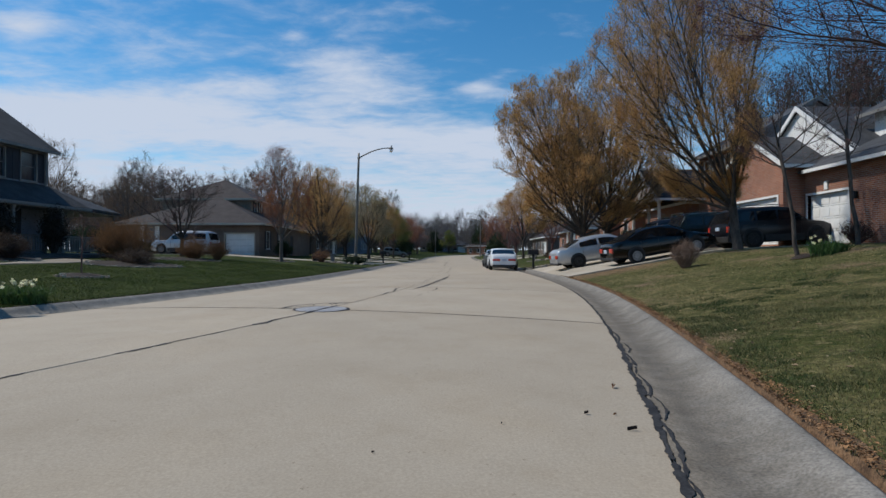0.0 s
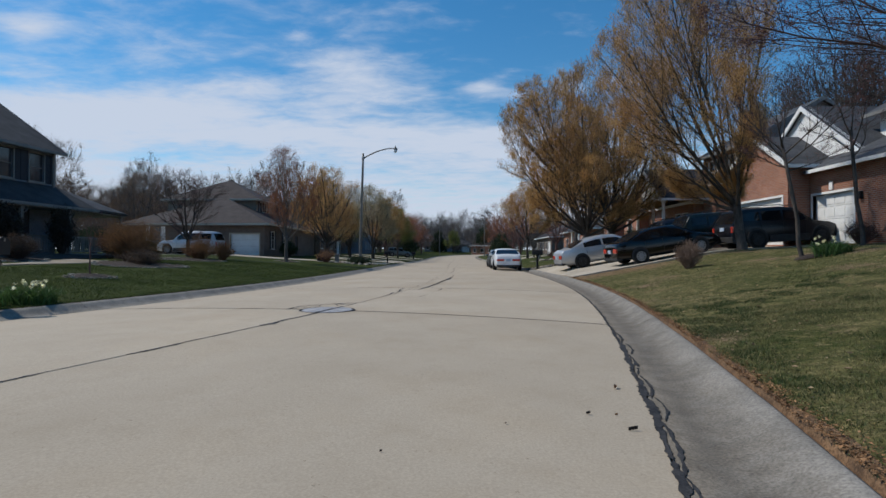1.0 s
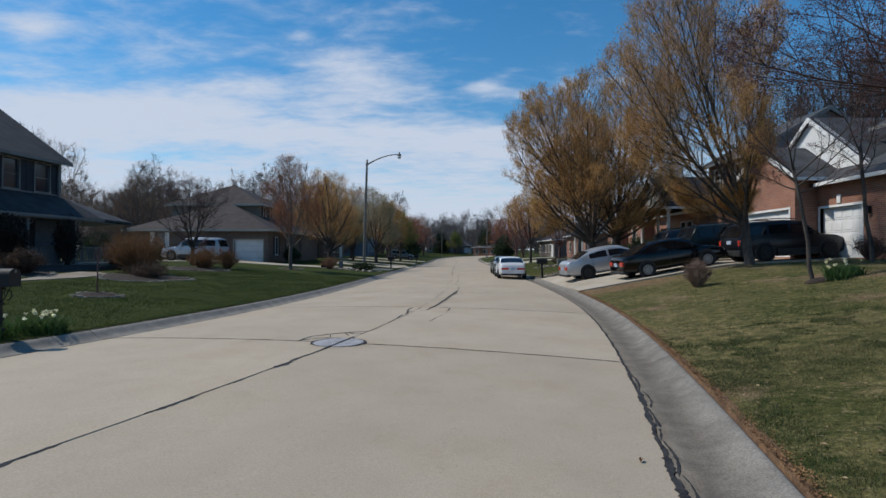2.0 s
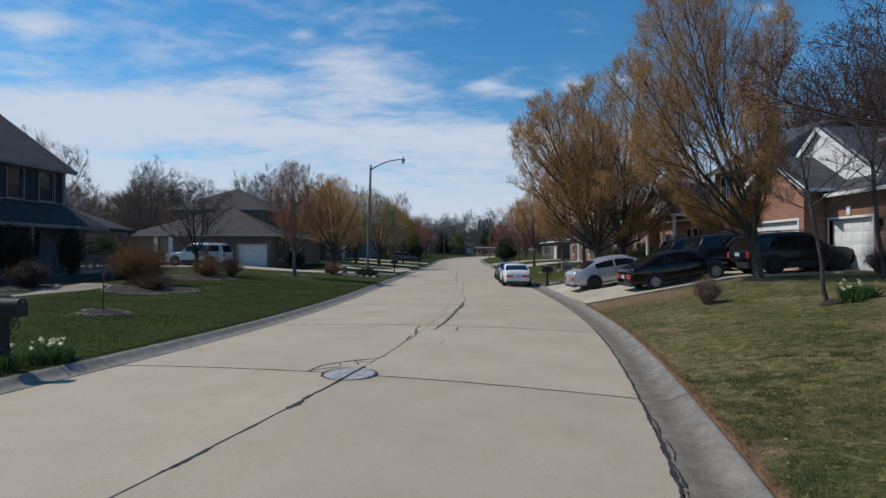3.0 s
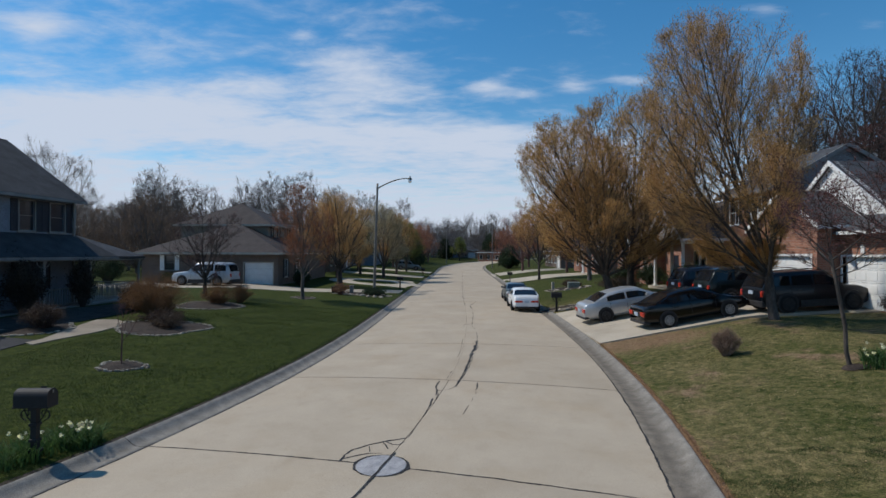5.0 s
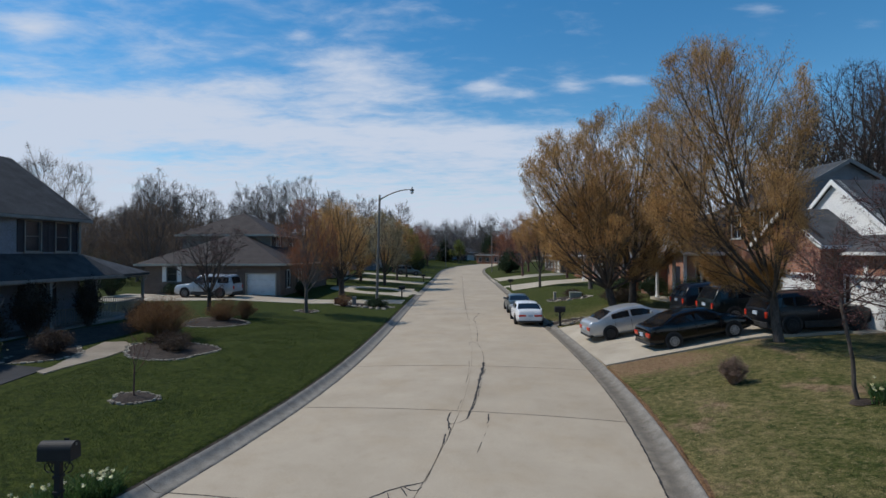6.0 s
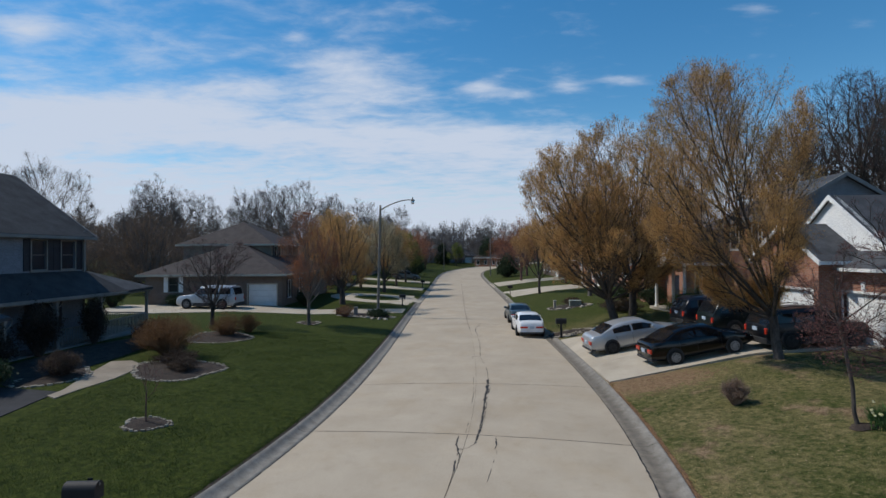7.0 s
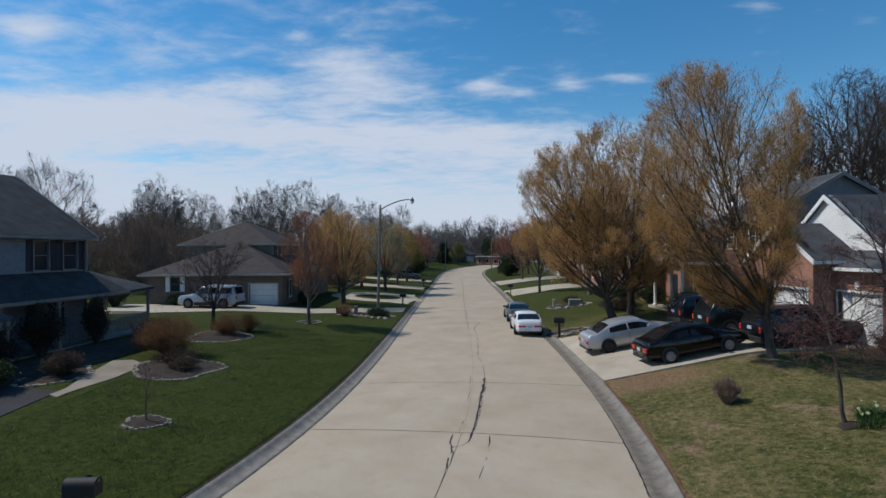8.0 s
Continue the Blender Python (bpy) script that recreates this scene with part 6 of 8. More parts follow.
def car(m, label, body_mat, L, W, H, belt, roof, wheels, R, glass_x, category="car", name="car", clear=0.2, rack=False, pickup=False, taper=0.20, mirror_x=None, lights="sedan", rim=M_ALLOY, nose=0.55):
    """A car with its tail at x = 0 and its nose at x = L, wheels on z = 0.
    belt: the line of boot, window sill and bonnet; roof: the roof line over it; glass_x: the side windows' spans."""
    c = thing(name, m, label, category, "parked cars")
    xs = sorted({*np.linspace(0, L, 25).round(3), *[p[0] for p in belt], *[p[0] for p in roof]})
    xr = [p[0] for p in roof]

    def zb(x):
        return interp(x, belt)

    def zr(x):
        return max(zb(x), interp(x, roof)) if xr[0] < x < xr[-1] else zb(x)

    def hw(x):
        f = abs(2 * x / L - 1)
        return W / 2 * (1 - 0.17 * f ** 6 - 0.03 * f ** 2)

    def k_(x):
        return min(1.0, (zr(x) - zb(x)) / (H - 1.0 if H < 1.6 else H - 1.15))

    def wr(x):
        return hw(x) * (0.95 - taper * k_(x))

    def z_low(x):
        return clear + 0.10 * (abs(2 * x / L - 1) ** 6)

    def section(x):
        w, b, r, lo = hw(x), zb(x), zr(x), z_low(x)
        if r > b + 0.02:
            top = [(w * 0.95, b), (wr(x) + 0.02, r - 0.09 * k_(x)), (wr(x) - 0.06, r - 0.02), (wr(x) * 0.5, r + 0.012), (0, r + 0.02)]
        else:
            top = [(w * 0.95, b), (w * 0.90, b + 0.015), (w * 0.78, b + 0.03), (w * 0.45, b + 0.045), (0, b + 0.05)]
        half = [(0, lo), (w * 0.84, lo), (w * 0.97, lo + 0.10), (w, lo + 0.30 * (b - lo)), (w * 1.0, lo + 0.62 * (b - lo)), (w * 0.985, lo + 0.85 * (b - lo))] + top
        return half + [(-y, z) for y, z in half[-2:0:-1]]

    V, F = [], []
    for x in xs:
        for y, z in section(x):
            V.append((x, y, z))
    n = len(section(xs[0]))
    for i in range(len(xs) - 1):
        for k in range(n):
            a, b = i * n + k, i * n + (k + 1) % n
            F.append((a, b, b + n, a + n))
    F.append(tuple(range(n))[::-1])
    F.append(tuple((len(xs) - 1) * n + k for k in range(n)))
    body = link("body", V, F, body_mat, c, smooth=True)
    bv = body.modifiers.new("round", "BEVEL")
    bv.width, bv.segments, bv.limit_method, bv.angle_limit = 0.03, 2, "ANGLE", radians(50)

    def patch(name, grid, material, parent=c, lab=""):
        rows = len(grid)
        cols = len(grid[0])
        vv = [p for row in grid for p in row]
        ff = [(i * cols + j, i * cols + j + 1, (i + 1) * cols + j + 1, (i + 1) * cols + j) for i in range(rows - 1) for j in range(cols - 1)]
        return link(name, vv, ff, material, parent, lab, smooth=True)

    # side glass
    for sg in (-1, 1):
        for x0, x1 in glass_x:
            grid = []
            for x in np.linspace(x0, x1, 9):
                b, r = zb(x), zr(x)
                row = []
                for v in (0.10, 0.5, 0.84):
                    yy = hw(x) * 0.95 + (wr(x) + 0.02 - hw(x) * 0.95) * v
                    row.append((x, sg * (yy + 0.008), b + (r - 0.09 * k_(x) - b) * v + 0.004))
                grid.append(row)
            patch("side_window", grid, M_CARGLASS)
    # windscreen and rear window follow the roof's slopes

    def screen(name, xa, xb):
        grid = []
        for x in np.linspace(xa, xb, 7):
            w = (wr(x) - 0.07)
            grid.append([(x, u * w, zr(x) + 0.03 - 0.02 * u * u) for u in (-1, -0.5, 0, 0.5, 1)])
        patch(name, grid, M_CARGLASS)

    rise_r = [p for p in roof if p[1] > H - 0.12][0][0]
    rise_f = [p for p in roof if p[1] > H - 0.12][-1][0]
    if rise_r - xr[0] > 0.12:
        screen("rear_window", xr[0] + 0.10 * (rise_r - xr[0]), rise_r - 0.04)
    screen("windscreen", rise_f + 0.05, xr[-1] - 0.10)
    # seams of the doors
    for sg in (-1, 1):
        for x in [glass_x[0][0] + 0.1] + [g[1] + 0.03 for g in glass_x]:
            part("door_seam", boxes((x - 0.006, x + 0.006, sg * hw(x) - 0.004, sg * hw(x) + 0.004, clear + 0.2, zb(x) - 0.04)), M_PLASTIC, c)
    for sg in (-1, 1):
        for g in glass_x[:2]:
            x = g[0] + 0.16
            part("door_handle", boxes((x, x + 0.18, sg * hw(x) * 0.99 - 0.02, sg * hw(x) * 0.99 + 0.025, zb(x) - 0.17, zb(x) - 0.14), bevel=0.006), body_mat, c)
        mx = mirror_x or glass_x[-1][1] - 0.12
        y0 = hw(mx) * 0.95
        part("mirror", boxes((mx, mx + 0.12, *sorted((sg * (y0 - 0.03), sg * (y0 + 0.19))), zb(mx) + 0.03, zb(mx) + 0.18), bevel=0.03), body_mat, c)
    if lights == "suv":   # dark rubbing strips between the wheels
        for sg in (-1, 1):
            y0 = hw(L / 2)
            part("side_cladding", boxes((wheels[0] + R + 0.12, wheels[1] - R - 0.12, *sorted((sg * (y0 - 0.06), sg * (y0 + 0.018))), clear + 0.02, clear + 0.30), bevel=0.015), M_PLASTIC, c, "dark grey sill cladding")
    # lamps, plate and bumpers
    tb = zb(0.05)
    for sg in (-1, 1):
        y1 = hw(0.05) - 0.02
        if lights == "sedan":
            d = (-0.015, 0.20, *sorted((sg * (y1 - 0.32), sg * (y1 + 0.015))), tb - 0.24, tb - 0.05)
        elif lights == "thin":
            d = (-0.015, 0.20, *sorted((sg * (y1 - 0.46), sg * (y1 + 0.015))), tb - 0.22, tb - 0.10)
        else:
            d = (-0.015, 0.14, *sorted((sg * (y1 - 0.13), sg * (y1 + 0.012))), tb - 0.30, tb - 0.04)
        part("tail_light", boxes(d, bevel=0.03), M_TAIL, c, "red tail light")
        y2 = hw(L - 0.15) - 0.02
        part("headlight", boxes((L - 0.36, L - 0.10, *sorted((sg * (y2 - 0.34), sg * (y2 + 0.006))), zb(L - 0.10) - 0.15, zb(L - 0.10) - 0.01), bevel=0.03), M_HEAD, c, "clear headlight")
    part("number_plate", boxes((-0.022, 0.02, -0.15, 0.15, tb - 0.24 if lights != "suv" else tb - 0.2, tb - 0.09 if lights != "suv" else tb - 0.05)), M_PLATE, c, "plain number plate")
    part("rear_bumper", boxes((-0.03, 0.2, -hw(0.1) + 0.02, hw(0.1) - 0.02, clear + 0.05, clear + (0.16 if lights != "suv" else 0.3)), bevel=0.03), M_PLASTIC, c, "dark lower bumper")
    part("grille", boxes((L - 0.06, L + 0.012, -0.42, 0.42, nose - 0.14, nose + 0.10), bevel=0.02), M_PLASTIC, c)
    if rack:
        for sg in (-1, 1):
            V, F = [], []
            a, b = rise_r + 0.15, rise_f - 0.2
            tube_into(V, F, [Vector((x, sg * (wr(x) - 0.10), H + 0.06 - 0.05 * (i in (0, 5)))) for i, x in enumerate(np.linspace(a, b, 6))], [0.02] * 6, 6)
            link("roof_rail", V, F, M_PLASTIC, c)
    # wheels; a dark disc on the flank stands in for each arch's shaded hollow
    for x in wheels:
        for sg in (-1, 1):
            y = sg * (hw(x) - 0.10)
            part("wheel_arch", lathe([(R + 0.065, -0.02), (R + 0.07, 0.0), (R + 0.06, 0.012)] if sg > 0 else [(R + 0.06, -0.012), (R + 0.07, 0.0), (R + 0.065, 0.02)], 28, "y", (x, sg * (hw(x)), R + 0.02)), M_PLASTIC, c)
            w = part("wheel", lathe([(R * 0.70, -0.10), (R * 0.94, -0.11), (R, -0.08), (R, 0.08), (R * 0.94, 0.11), (R * 0.70, 0.10)], 28, "y", (x, y + sg * 0.025, R)), M_RUBBER, c, "black rubber tyre", smooth=True)
            part("rim", lathe([(R * 0.66, -0.115), (R * 0.70, -0.122), (R * 0.70, 0.122), (R * 0.66, 0.115)], 24, "y", (x, y + sg * 0.025, R)), M_PLASTIC, w)
            bm = bmesh.new()
            for k in range(10):
                vs = box(bm, R * 0.10, R * 0.62, -0.010, 0.010, -0.024, 0.024)
                bmesh.ops.rotate(bm, verts=vs, cent=(0, 0, 0), matrix=Matrix.Rotation(2 * math.pi * k / 10, 3, "Y"))
            n0 = 24
            for k in range(n0):
                vs = box(bm, R * 0.56, R * 0.64, -0.010, 0.012, -R * 0.088, R * 0.088)
                bmesh.ops.rotate(bm, verts=vs, cent=(0, 0, 0), matrix=Matrix.Rotation(2 * math.pi * k / n0, 3, "Y"))
            o = part("wheel_face", bm, rim, w)
            o.location = (x, y + sg * 0.155, R)
            part("hub", lathe([(R * 0.18, -0.02), (R * 0.18, 0.02)], 14, "y", (x, y + sg * 0.155, R)), rim, w)
    return c


def parked(x, y, heading, base=2.7, x0=1.0):
    """A pose for a car whose tail is at plan (x, y) and which points along heading (degrees from +x); its wheels lie on the slope."""
    a = radians(heading)
    f = Vector((math.cos(a), math.sin(a)))

    def zz(d):
        px, py = x + f.x * d, y + f.y * d
        o = offset(px, py)
        if abs(o) < HALF:
            return road_z(py, o)
        if abs(o) < HALF + GUT:
            return 0.13 * (abs(o) - HALF) / GUT
        return ground_z(px, py) + 0.032
    z0, z1 = zz(x0), zz(x0 + base)
    p = math.atan2(z1 - z0, base)
    return Matrix.Translation((x, y, z0 - x0 * math.tan(p))) @ Matrix.Rotation(a, 4, "Z") @ Matrix.Rotation(-p, 4, "Y")


SEDAN_BELT = [(0, 0.54), (0.025, 0.74), (0.09, 0.90), (0.24, 0.97), (0.75, 0.985), (1.3, 0.935), (3.2, 0.885), (3.9, 0.84), (4.5, 0.70), (4.75, 0.58), (4.8, 0.44)]
SEDAN_ROOF = [(0.50, 1.0), (1.30, 1.335), (1.75, 1.405), (2.4, 1.42), (2.85, 1.365), (3.80, 0.88)]
SUV_BELT = [(0, 0.75), (0.04, 1.0), (0.2, 1.12), (1.0, 1.12), (3.4, 1.08), (4.2, 1.0), (4.6, 0.85), (4.72, 0.7), (4.75, 0.5)]
SUV_ROOF = [(0.03, 1.02), (0.38, 1.66), (0.7, 1.74), (2.2, 1.78), (2.75, 1.72), (3.5, 1.08)]


def make_cars():
    car(parked(3.85, 32.6, 88.5), "white compact sedan parked at the kerb", P_WHITE, 4.65, 1.78, 1.42,
        [(x * 4.65 / 4.8, z * 1.02) for x, z in SEDAN_BELT], [(x * 4.65 / 4.8, z * 0.995) for x, z in SEDAN_ROOF], (0.95, 3.65), 0.32, [(1.15, 2.02), (2.12, 3.05)], lights="thin")
    car(parked(4.1, 39.0, 88.5), "grey-blue sedan parked at the kerb ahead of a white one", P_TEAL, 4.7, 1.8, 1.42,
        [(x * 4.7 / 4.8, z) for x, z in SEDAN_BELT], [(x * 4.7 / 4.8, z * 0.99) for x, z in SEDAN_ROOF], (0.95, 3.68), 0.32, [(1.15, 2.02), (2.12, 3.1)], lights="sedan")
    car(parked(5.65, 26.15, 3), "silver family sedan parked on the sloping driveway", P_SILVER, 4.8, 1.8, 1.43, SEDAN_BELT, SEDAN_ROOF, (1.0, 3.72), 0.32,
        [(1.2, 2.08), (2.18, 3.2)], rim=M_PLASTIC)
    car(parked(7.1, 22.3, 4), "black compact sedan parked on the driveway", P_BLACK, 4.55, 1.75, 1.40,
        [(x * 4.55 / 4.8, z) for x, z in SEDAN_BELT], [(x * 4.55 / 4.8, z * 0.98) for x, z in SEDAN_ROOF], (0.95, 3.55), 0.31, [(1.12, 1.95), (2.05, 3.0)], rim=M_BRIGHTRIM)
    car(parked(11.3, 25.6, 3), "dark green sport utility vehicle on the driveway", P_GREEN, 4.75, 1.85, 1.78, SUV_BELT, SUV_ROOF, (1.0, 3.75), 0.37,
        [(0.42, 1.15), (1.25, 2.1), (2.2, 3.1)], lights="suv", rack=True, taper=0.16, nose=0.75, category="SUV", name="suv")
    car(parked(11.3, 28.7, 3), "slate-blue crossover on the driveway beside brick garages", P_BLUE, 4.7, 1.85, 1.70,
        [(x, z * 0.97) for x, z in SUV_BELT], [(x, z * 0.955) for x, z in SUV_ROOF], (1.0, 3.75), 0.36,
        [(0.45, 1.15), (1.25, 2.1), (2.2, 3.1)], lights="suv", rack=True, taper=0.18, nose=0.7, category="SUV", name="suv")
    car(parked(11.75, 22.1, 2), "dark navy sport utility vehicle before the garage", P_NIGHT, 4.55, 1.85, 1.68,
        [(x * 0.958, z * 0.95) for x, z in SUV_BELT], [(x * 0.958, z * 0.945) for x, z in SUV_ROOF], (0.95, 3.6), 0.37, [(0.4, 1.1), (1.2, 2.0), (2.1, 2.95)],
        lights="suv", rack=True, taper=0.13, nose=0.75, category="SUV", name="suv", rim=M_PLASTIC)
    car(parked(-18.5, 42.2, 176, 2.9), "pale silver sport utility vehicle on the concrete drive", P_PALE, 5.0, 1.95, 1.88,
        [(0, 0.75), (0.04, 1.0), (0.2, 1.12), (1.2, 1.12), (3.5, 1.10), (4.3, 1.04), (4.8, 0.95), (4.95, 0.8), (5.0, 0.5)],
        [(0.03, 1.05), (0.3, 1.76), (0.6, 1.85), (2.4, 1.88), (2.9, 1.80), (3.55, 1.10)], (1.05, 4.0), 0.38, [(0.4, 1.3), (1.4, 2.25), (2.35, 3.2)],
        lights="suv", rack=True, taper=0.13, nose=0.75, category="SUV", name="suv")
    car(parked(-11.5, 98, 10, 2.9), "dark pickup-sized vehicle parked far along the street", P_TEAL, 5.0, 1.9, 1.8, [(x, z) for x, z in SUV_BELT[:-1]] + [(5.0, 0.5)], SUV_ROOF, (1.0, 3.9), 0.37,
        [(0.42, 1.15), (1.25, 2.1), (2.2, 3.1)], lights="suv", taper=0.15, nose=0.75, category="SUV", name="suv")


make_cars()

# ---- paving, beds and small things ----
def drive(name, polys, label, m=M_DRIVE, cell=1.2):
    d = thing(name, Matrix(), label, "driveway", kind="structure")
    for poly in polys:
        o = slab_on_lawn("slab", poly, m, "", "", 0.032, cell, "")
        for key in ("label", "category", "kind"):
            if key in o:
                del o[key]
        o.parent = d
    return d


def quad_cells(c, nu, nv, gap=0.012):
    """Cuts the quad c (four plan corners) into nu x nv panels with joints."""
    c = [Vector((*p, 0)) for p in c]

    def p(u, v):
        q = c[0].lerp(c[1], u).lerp(c[3].lerp(c[2], u), v)
        return q.x, q.y
    du = gap / max((c[1] - c[0]).length, 0.1)
    dv = gap / max((c[3] - c[0]).length, 0.1)
    return [[p(i / nu + du, j / nv + dv), p((i + 1) / nu - du, j / nv + dv), p((i + 1) / nu - du, (j + 1) / nv - dv), p(i / nu + du, (j + 1) / nv - dv)] for i in range(nu) for j in range(nv)]


def make_drives():
    drive("driveway", quad_cells([(5.0, 20.75), (15.0, 21.3), (15.0, 30.4), (5.35, 31.2)], 3, 3) + quad_cells([(15.02, 20.6), (16.5, 20.6), (16.5, 23.3), (15.02, 23.3)], 1, 1),
          "wide pale concrete driveway sloping up to the garages")
    drive("driveway", quad_cells([(-29.5, 37.2), (-12.5, 41.0), (-12.5, 44.4), (-29.5, 44.9)], 5, 1) + quad_cells([(-12.48, 41.0), (-5.45, 46.0), (-5.45, 49.5), (-12.48, 44.4)], 2, 1),
          "pale concrete drive before a tan brick house")
    ring = []
    for k in range(16):
        a0, a1 = 2 * math.pi * k / 16, 2 * math.pi * (k + 1) / 16 - 0.01
        ring.append([(-9.4 + r * math.cos(a), 58.5 + r * 1.0 * math.sin(a)) for r, a in ((2.6, a0), (5.2, a0), (5.2, a1), (2.6, a1))])
    ring += [[(-5.5, 61.2), (-5.5, 64.2), (-7.4, 63.5), (-6.2, 61.0)], [(-5.5, 52.8), (-5.5, 55.6), (-6.3, 55.4), (-7.4, 53.4)]]
    drive("driveway", ring, "curved concrete drive looping round a grass island", cell=2.0)
    drive("driveway", quad_cells([(5.6, 61.5), (18, 66.0), (18, 73.0), (6.2, 70.5)], 3, 1), "pale concrete driveway of a brick house")
    drive("driveway", quad_cells([(6.0, 82.1), (18.4, 86), (18.4, 93), (6.1, 92)], 3, 1), "pale concrete driveway beside a lawn")
    drive("driveway", quad_cells([(-5.0, 74), (-17, 74), (-17, 79), (-4.9, 79)], 3, 1), "concrete driveway across the street")
    drive("driveway", quad_cells([(-4.6, 92), (-17, 92), (-17, 97), (-4.5, 97)], 3, 1), "concrete driveway far along the street")
    # the dark drive and front walk of the blue house
    slab_on_lawn("driveway", [(-14.3, 8.0), (-14.6, 14.6), (-14.85, 17.4), (-19.0, 17.6), (-19.0, 8.0)], mat("asphalt_drive", (0.02, 0.021, 0.023), (0.038, 0.038, 0.042), scale=1, rough=0.9, bump=0.3), "dark asphalt driveway beside the porch", "driveway")
    slab_on_lawn("path", [(-14.85, 16.9), (-14.45, 16.7), (-14.42, 17.6), (-14.2, 19.4), (-14.35, 21.6), (-15.3, 22.3), (-15.95, 21.9), (-15.5, 19.9), (-14.85, 17.6)], M_WALKWAY, "pale concrete front walk curving to the porch", "path", 0.03, 0.8)


def stone_edge(parent, outline, rng, w=0.24, h=0.075):
    """Edging stones set end to end along a closed plan outline (own axes of the bed)."""
    bm = bmesh.new()
    box(bm, -0.5, 0.5, -0.5, 0.5, 0, 1, 0.12)
    base = None
    n = len(outline)
    k = 0
    for i in range(n):
        p, q = Vector(outline[i]), Vector(outline[(i + 1) % n])
        L = (q - p).length
        c = max(1, int(L / w))
        for j in range(c):
            f = (j + 0.5) / c
            x, y = p.x + (q.x - p.x) * f, p.y + (q.y - p.y) * f
            a = math.atan2(q.y - p.y, q.x - p.x) + rng.uniform(-0.6, 0.6)
            x, y = x + rng.gauss(0, 0.14 * w), y + rng.gauss(0, 0.14 * w)
            m = Matrix.Translation((x, y, ground_z(x, y) - 0.03)) @ Matrix.Rotation(a, 4, "Z") @ Matrix.Diagonal((L / c * rng.uniform(0.6, 1.0), w * rng.uniform(0.5, 1.1), h * rng.uniform(0.6, 1.25), 1))
            if base is None:
                base = part("stone", bm, M_ROCK, parent)
                base.matrix_basis = m
            else:
                share(base, "stone", m, parent)


def bed(cx_, cy_, rx, ry, label, seed, stones=True, lobes=3, w=0.16):
    rng = random.Random(seed)
    ph = rng.uniform(0, 6)
    out = []
    for k in range(28):
        a = 2 * math.pi * k / 28
        r = 1 + 0.10 * math.sin(lobes * a + ph) + 0.04 * math.sin(5 * a)
        out.append((cx_ + rx * r * math.cos(a), cy_ + ry * r * math.sin(a)))
    b = thing("flower_bed", Matrix(), label, "flower bed")
    V, F = [], []
    rings = 5
    for q in range(rings + 1):
        for x, y in out:
            f = q / rings
            px, py = cx_ + (x - cx_) * f, cy_ + (y - cy_) * f
            V.append((px, py, ground_z(px, py) + 0.015 + 0.07 * (1 - f * f) + 0.02 * rng.random() * (q < rings)))
    for q in range(rings):
        for k in range(28):
            F.append((q * 28 + k, q * 28 + (k + 1) % 28, (q + 1) * 28 + (k + 1) % 28, (q + 1) * 28 + k))
    link("mulch", V, F, M_MULCH, b, "dark bark mulch", smooth=True)
    if stones:
        stone_edge(b, out, rng, w)
        if w < 0.16:   # a second, looser row inside the first
            stone_edge(b, [(cx_ + (x - cx_) * (1 - 0.9 * w / rx), cy_ + (y - cy_) * (1 - 0.9 * w / ry)) for x, y in out], rng, w * 1.1, 0.06)
    return b


def shrub(m, label, stem, leaf, r, h, seed, stems=60, leaves=4000, size=0.03, name="shrub", category="shrub", round_=0.8, group="", slim=1.0):
    """A shrub: many thin stems fanning from the base, with small leaves or buds along them."""
    rng = random.Random(seed)
    s = thing(name, m, label, category, group)
    V, F, tips = [], [], []
    for k in range(stems):
        a = rng.uniform(0, 2 * math.pi)
        f = math.sqrt(rng.random())
        end = Vector((r * f * math.cos(a), r * f * math.sin(a), h * (1 - (1 - round_) * f * f) * rng.uniform(0.72, 1.0) * math.sqrt(max(0.12, 1 - 0.75 * f ** 3))))
        st = Vector((0.12 * r * f * math.cos(a), 0.12 * r * f * math.sin(a), -0.05))
        mid = st.lerp(end, 0.5) + Vector((rng.gauss(0, 0.06 * r), rng.gauss(0, 0.06 * r), 0.06 * h))
        pts = [st, mid, end]
        pts = [st.lerp(mid, u * 2) if u < 0.5 else mid.lerp(end, u * 2 - 1) for u in (0, 0.25, 0.5, 0.75, 1)]
        tube_into(V, F, pts, [0.012 * (h + 0.3), 0.01 * (h + 0.3), 0.008 * (h + 0.3), 0.005, 0.003], 3)
        tips += pts[2:]
        for j in range(5):
            b0 = pts[rng.randint(1, 3)].lerp(pts[4], rng.random())
            e = b0 + Vector((rng.gauss(0, 0.13 * r), rng.gauss(0, 0.13 * r), abs(rng.gauss(0, 0.10 * h))))
            tube_into(V, F, [b0, b0.lerp(e, 0.6) + Vector((0, 0, 0.01)), e], [0.005, 0.004, 0.0025], 3)
            tips += [b0.lerp(e, 0.5), e]
    link("branchwork", V, F, stem, s)
    if leaves:
        v, f = buds(tips, leaves, size, seed, 0.045 * (r + h), slim)
        link("foliage", v, f, leaf, s)
    return s


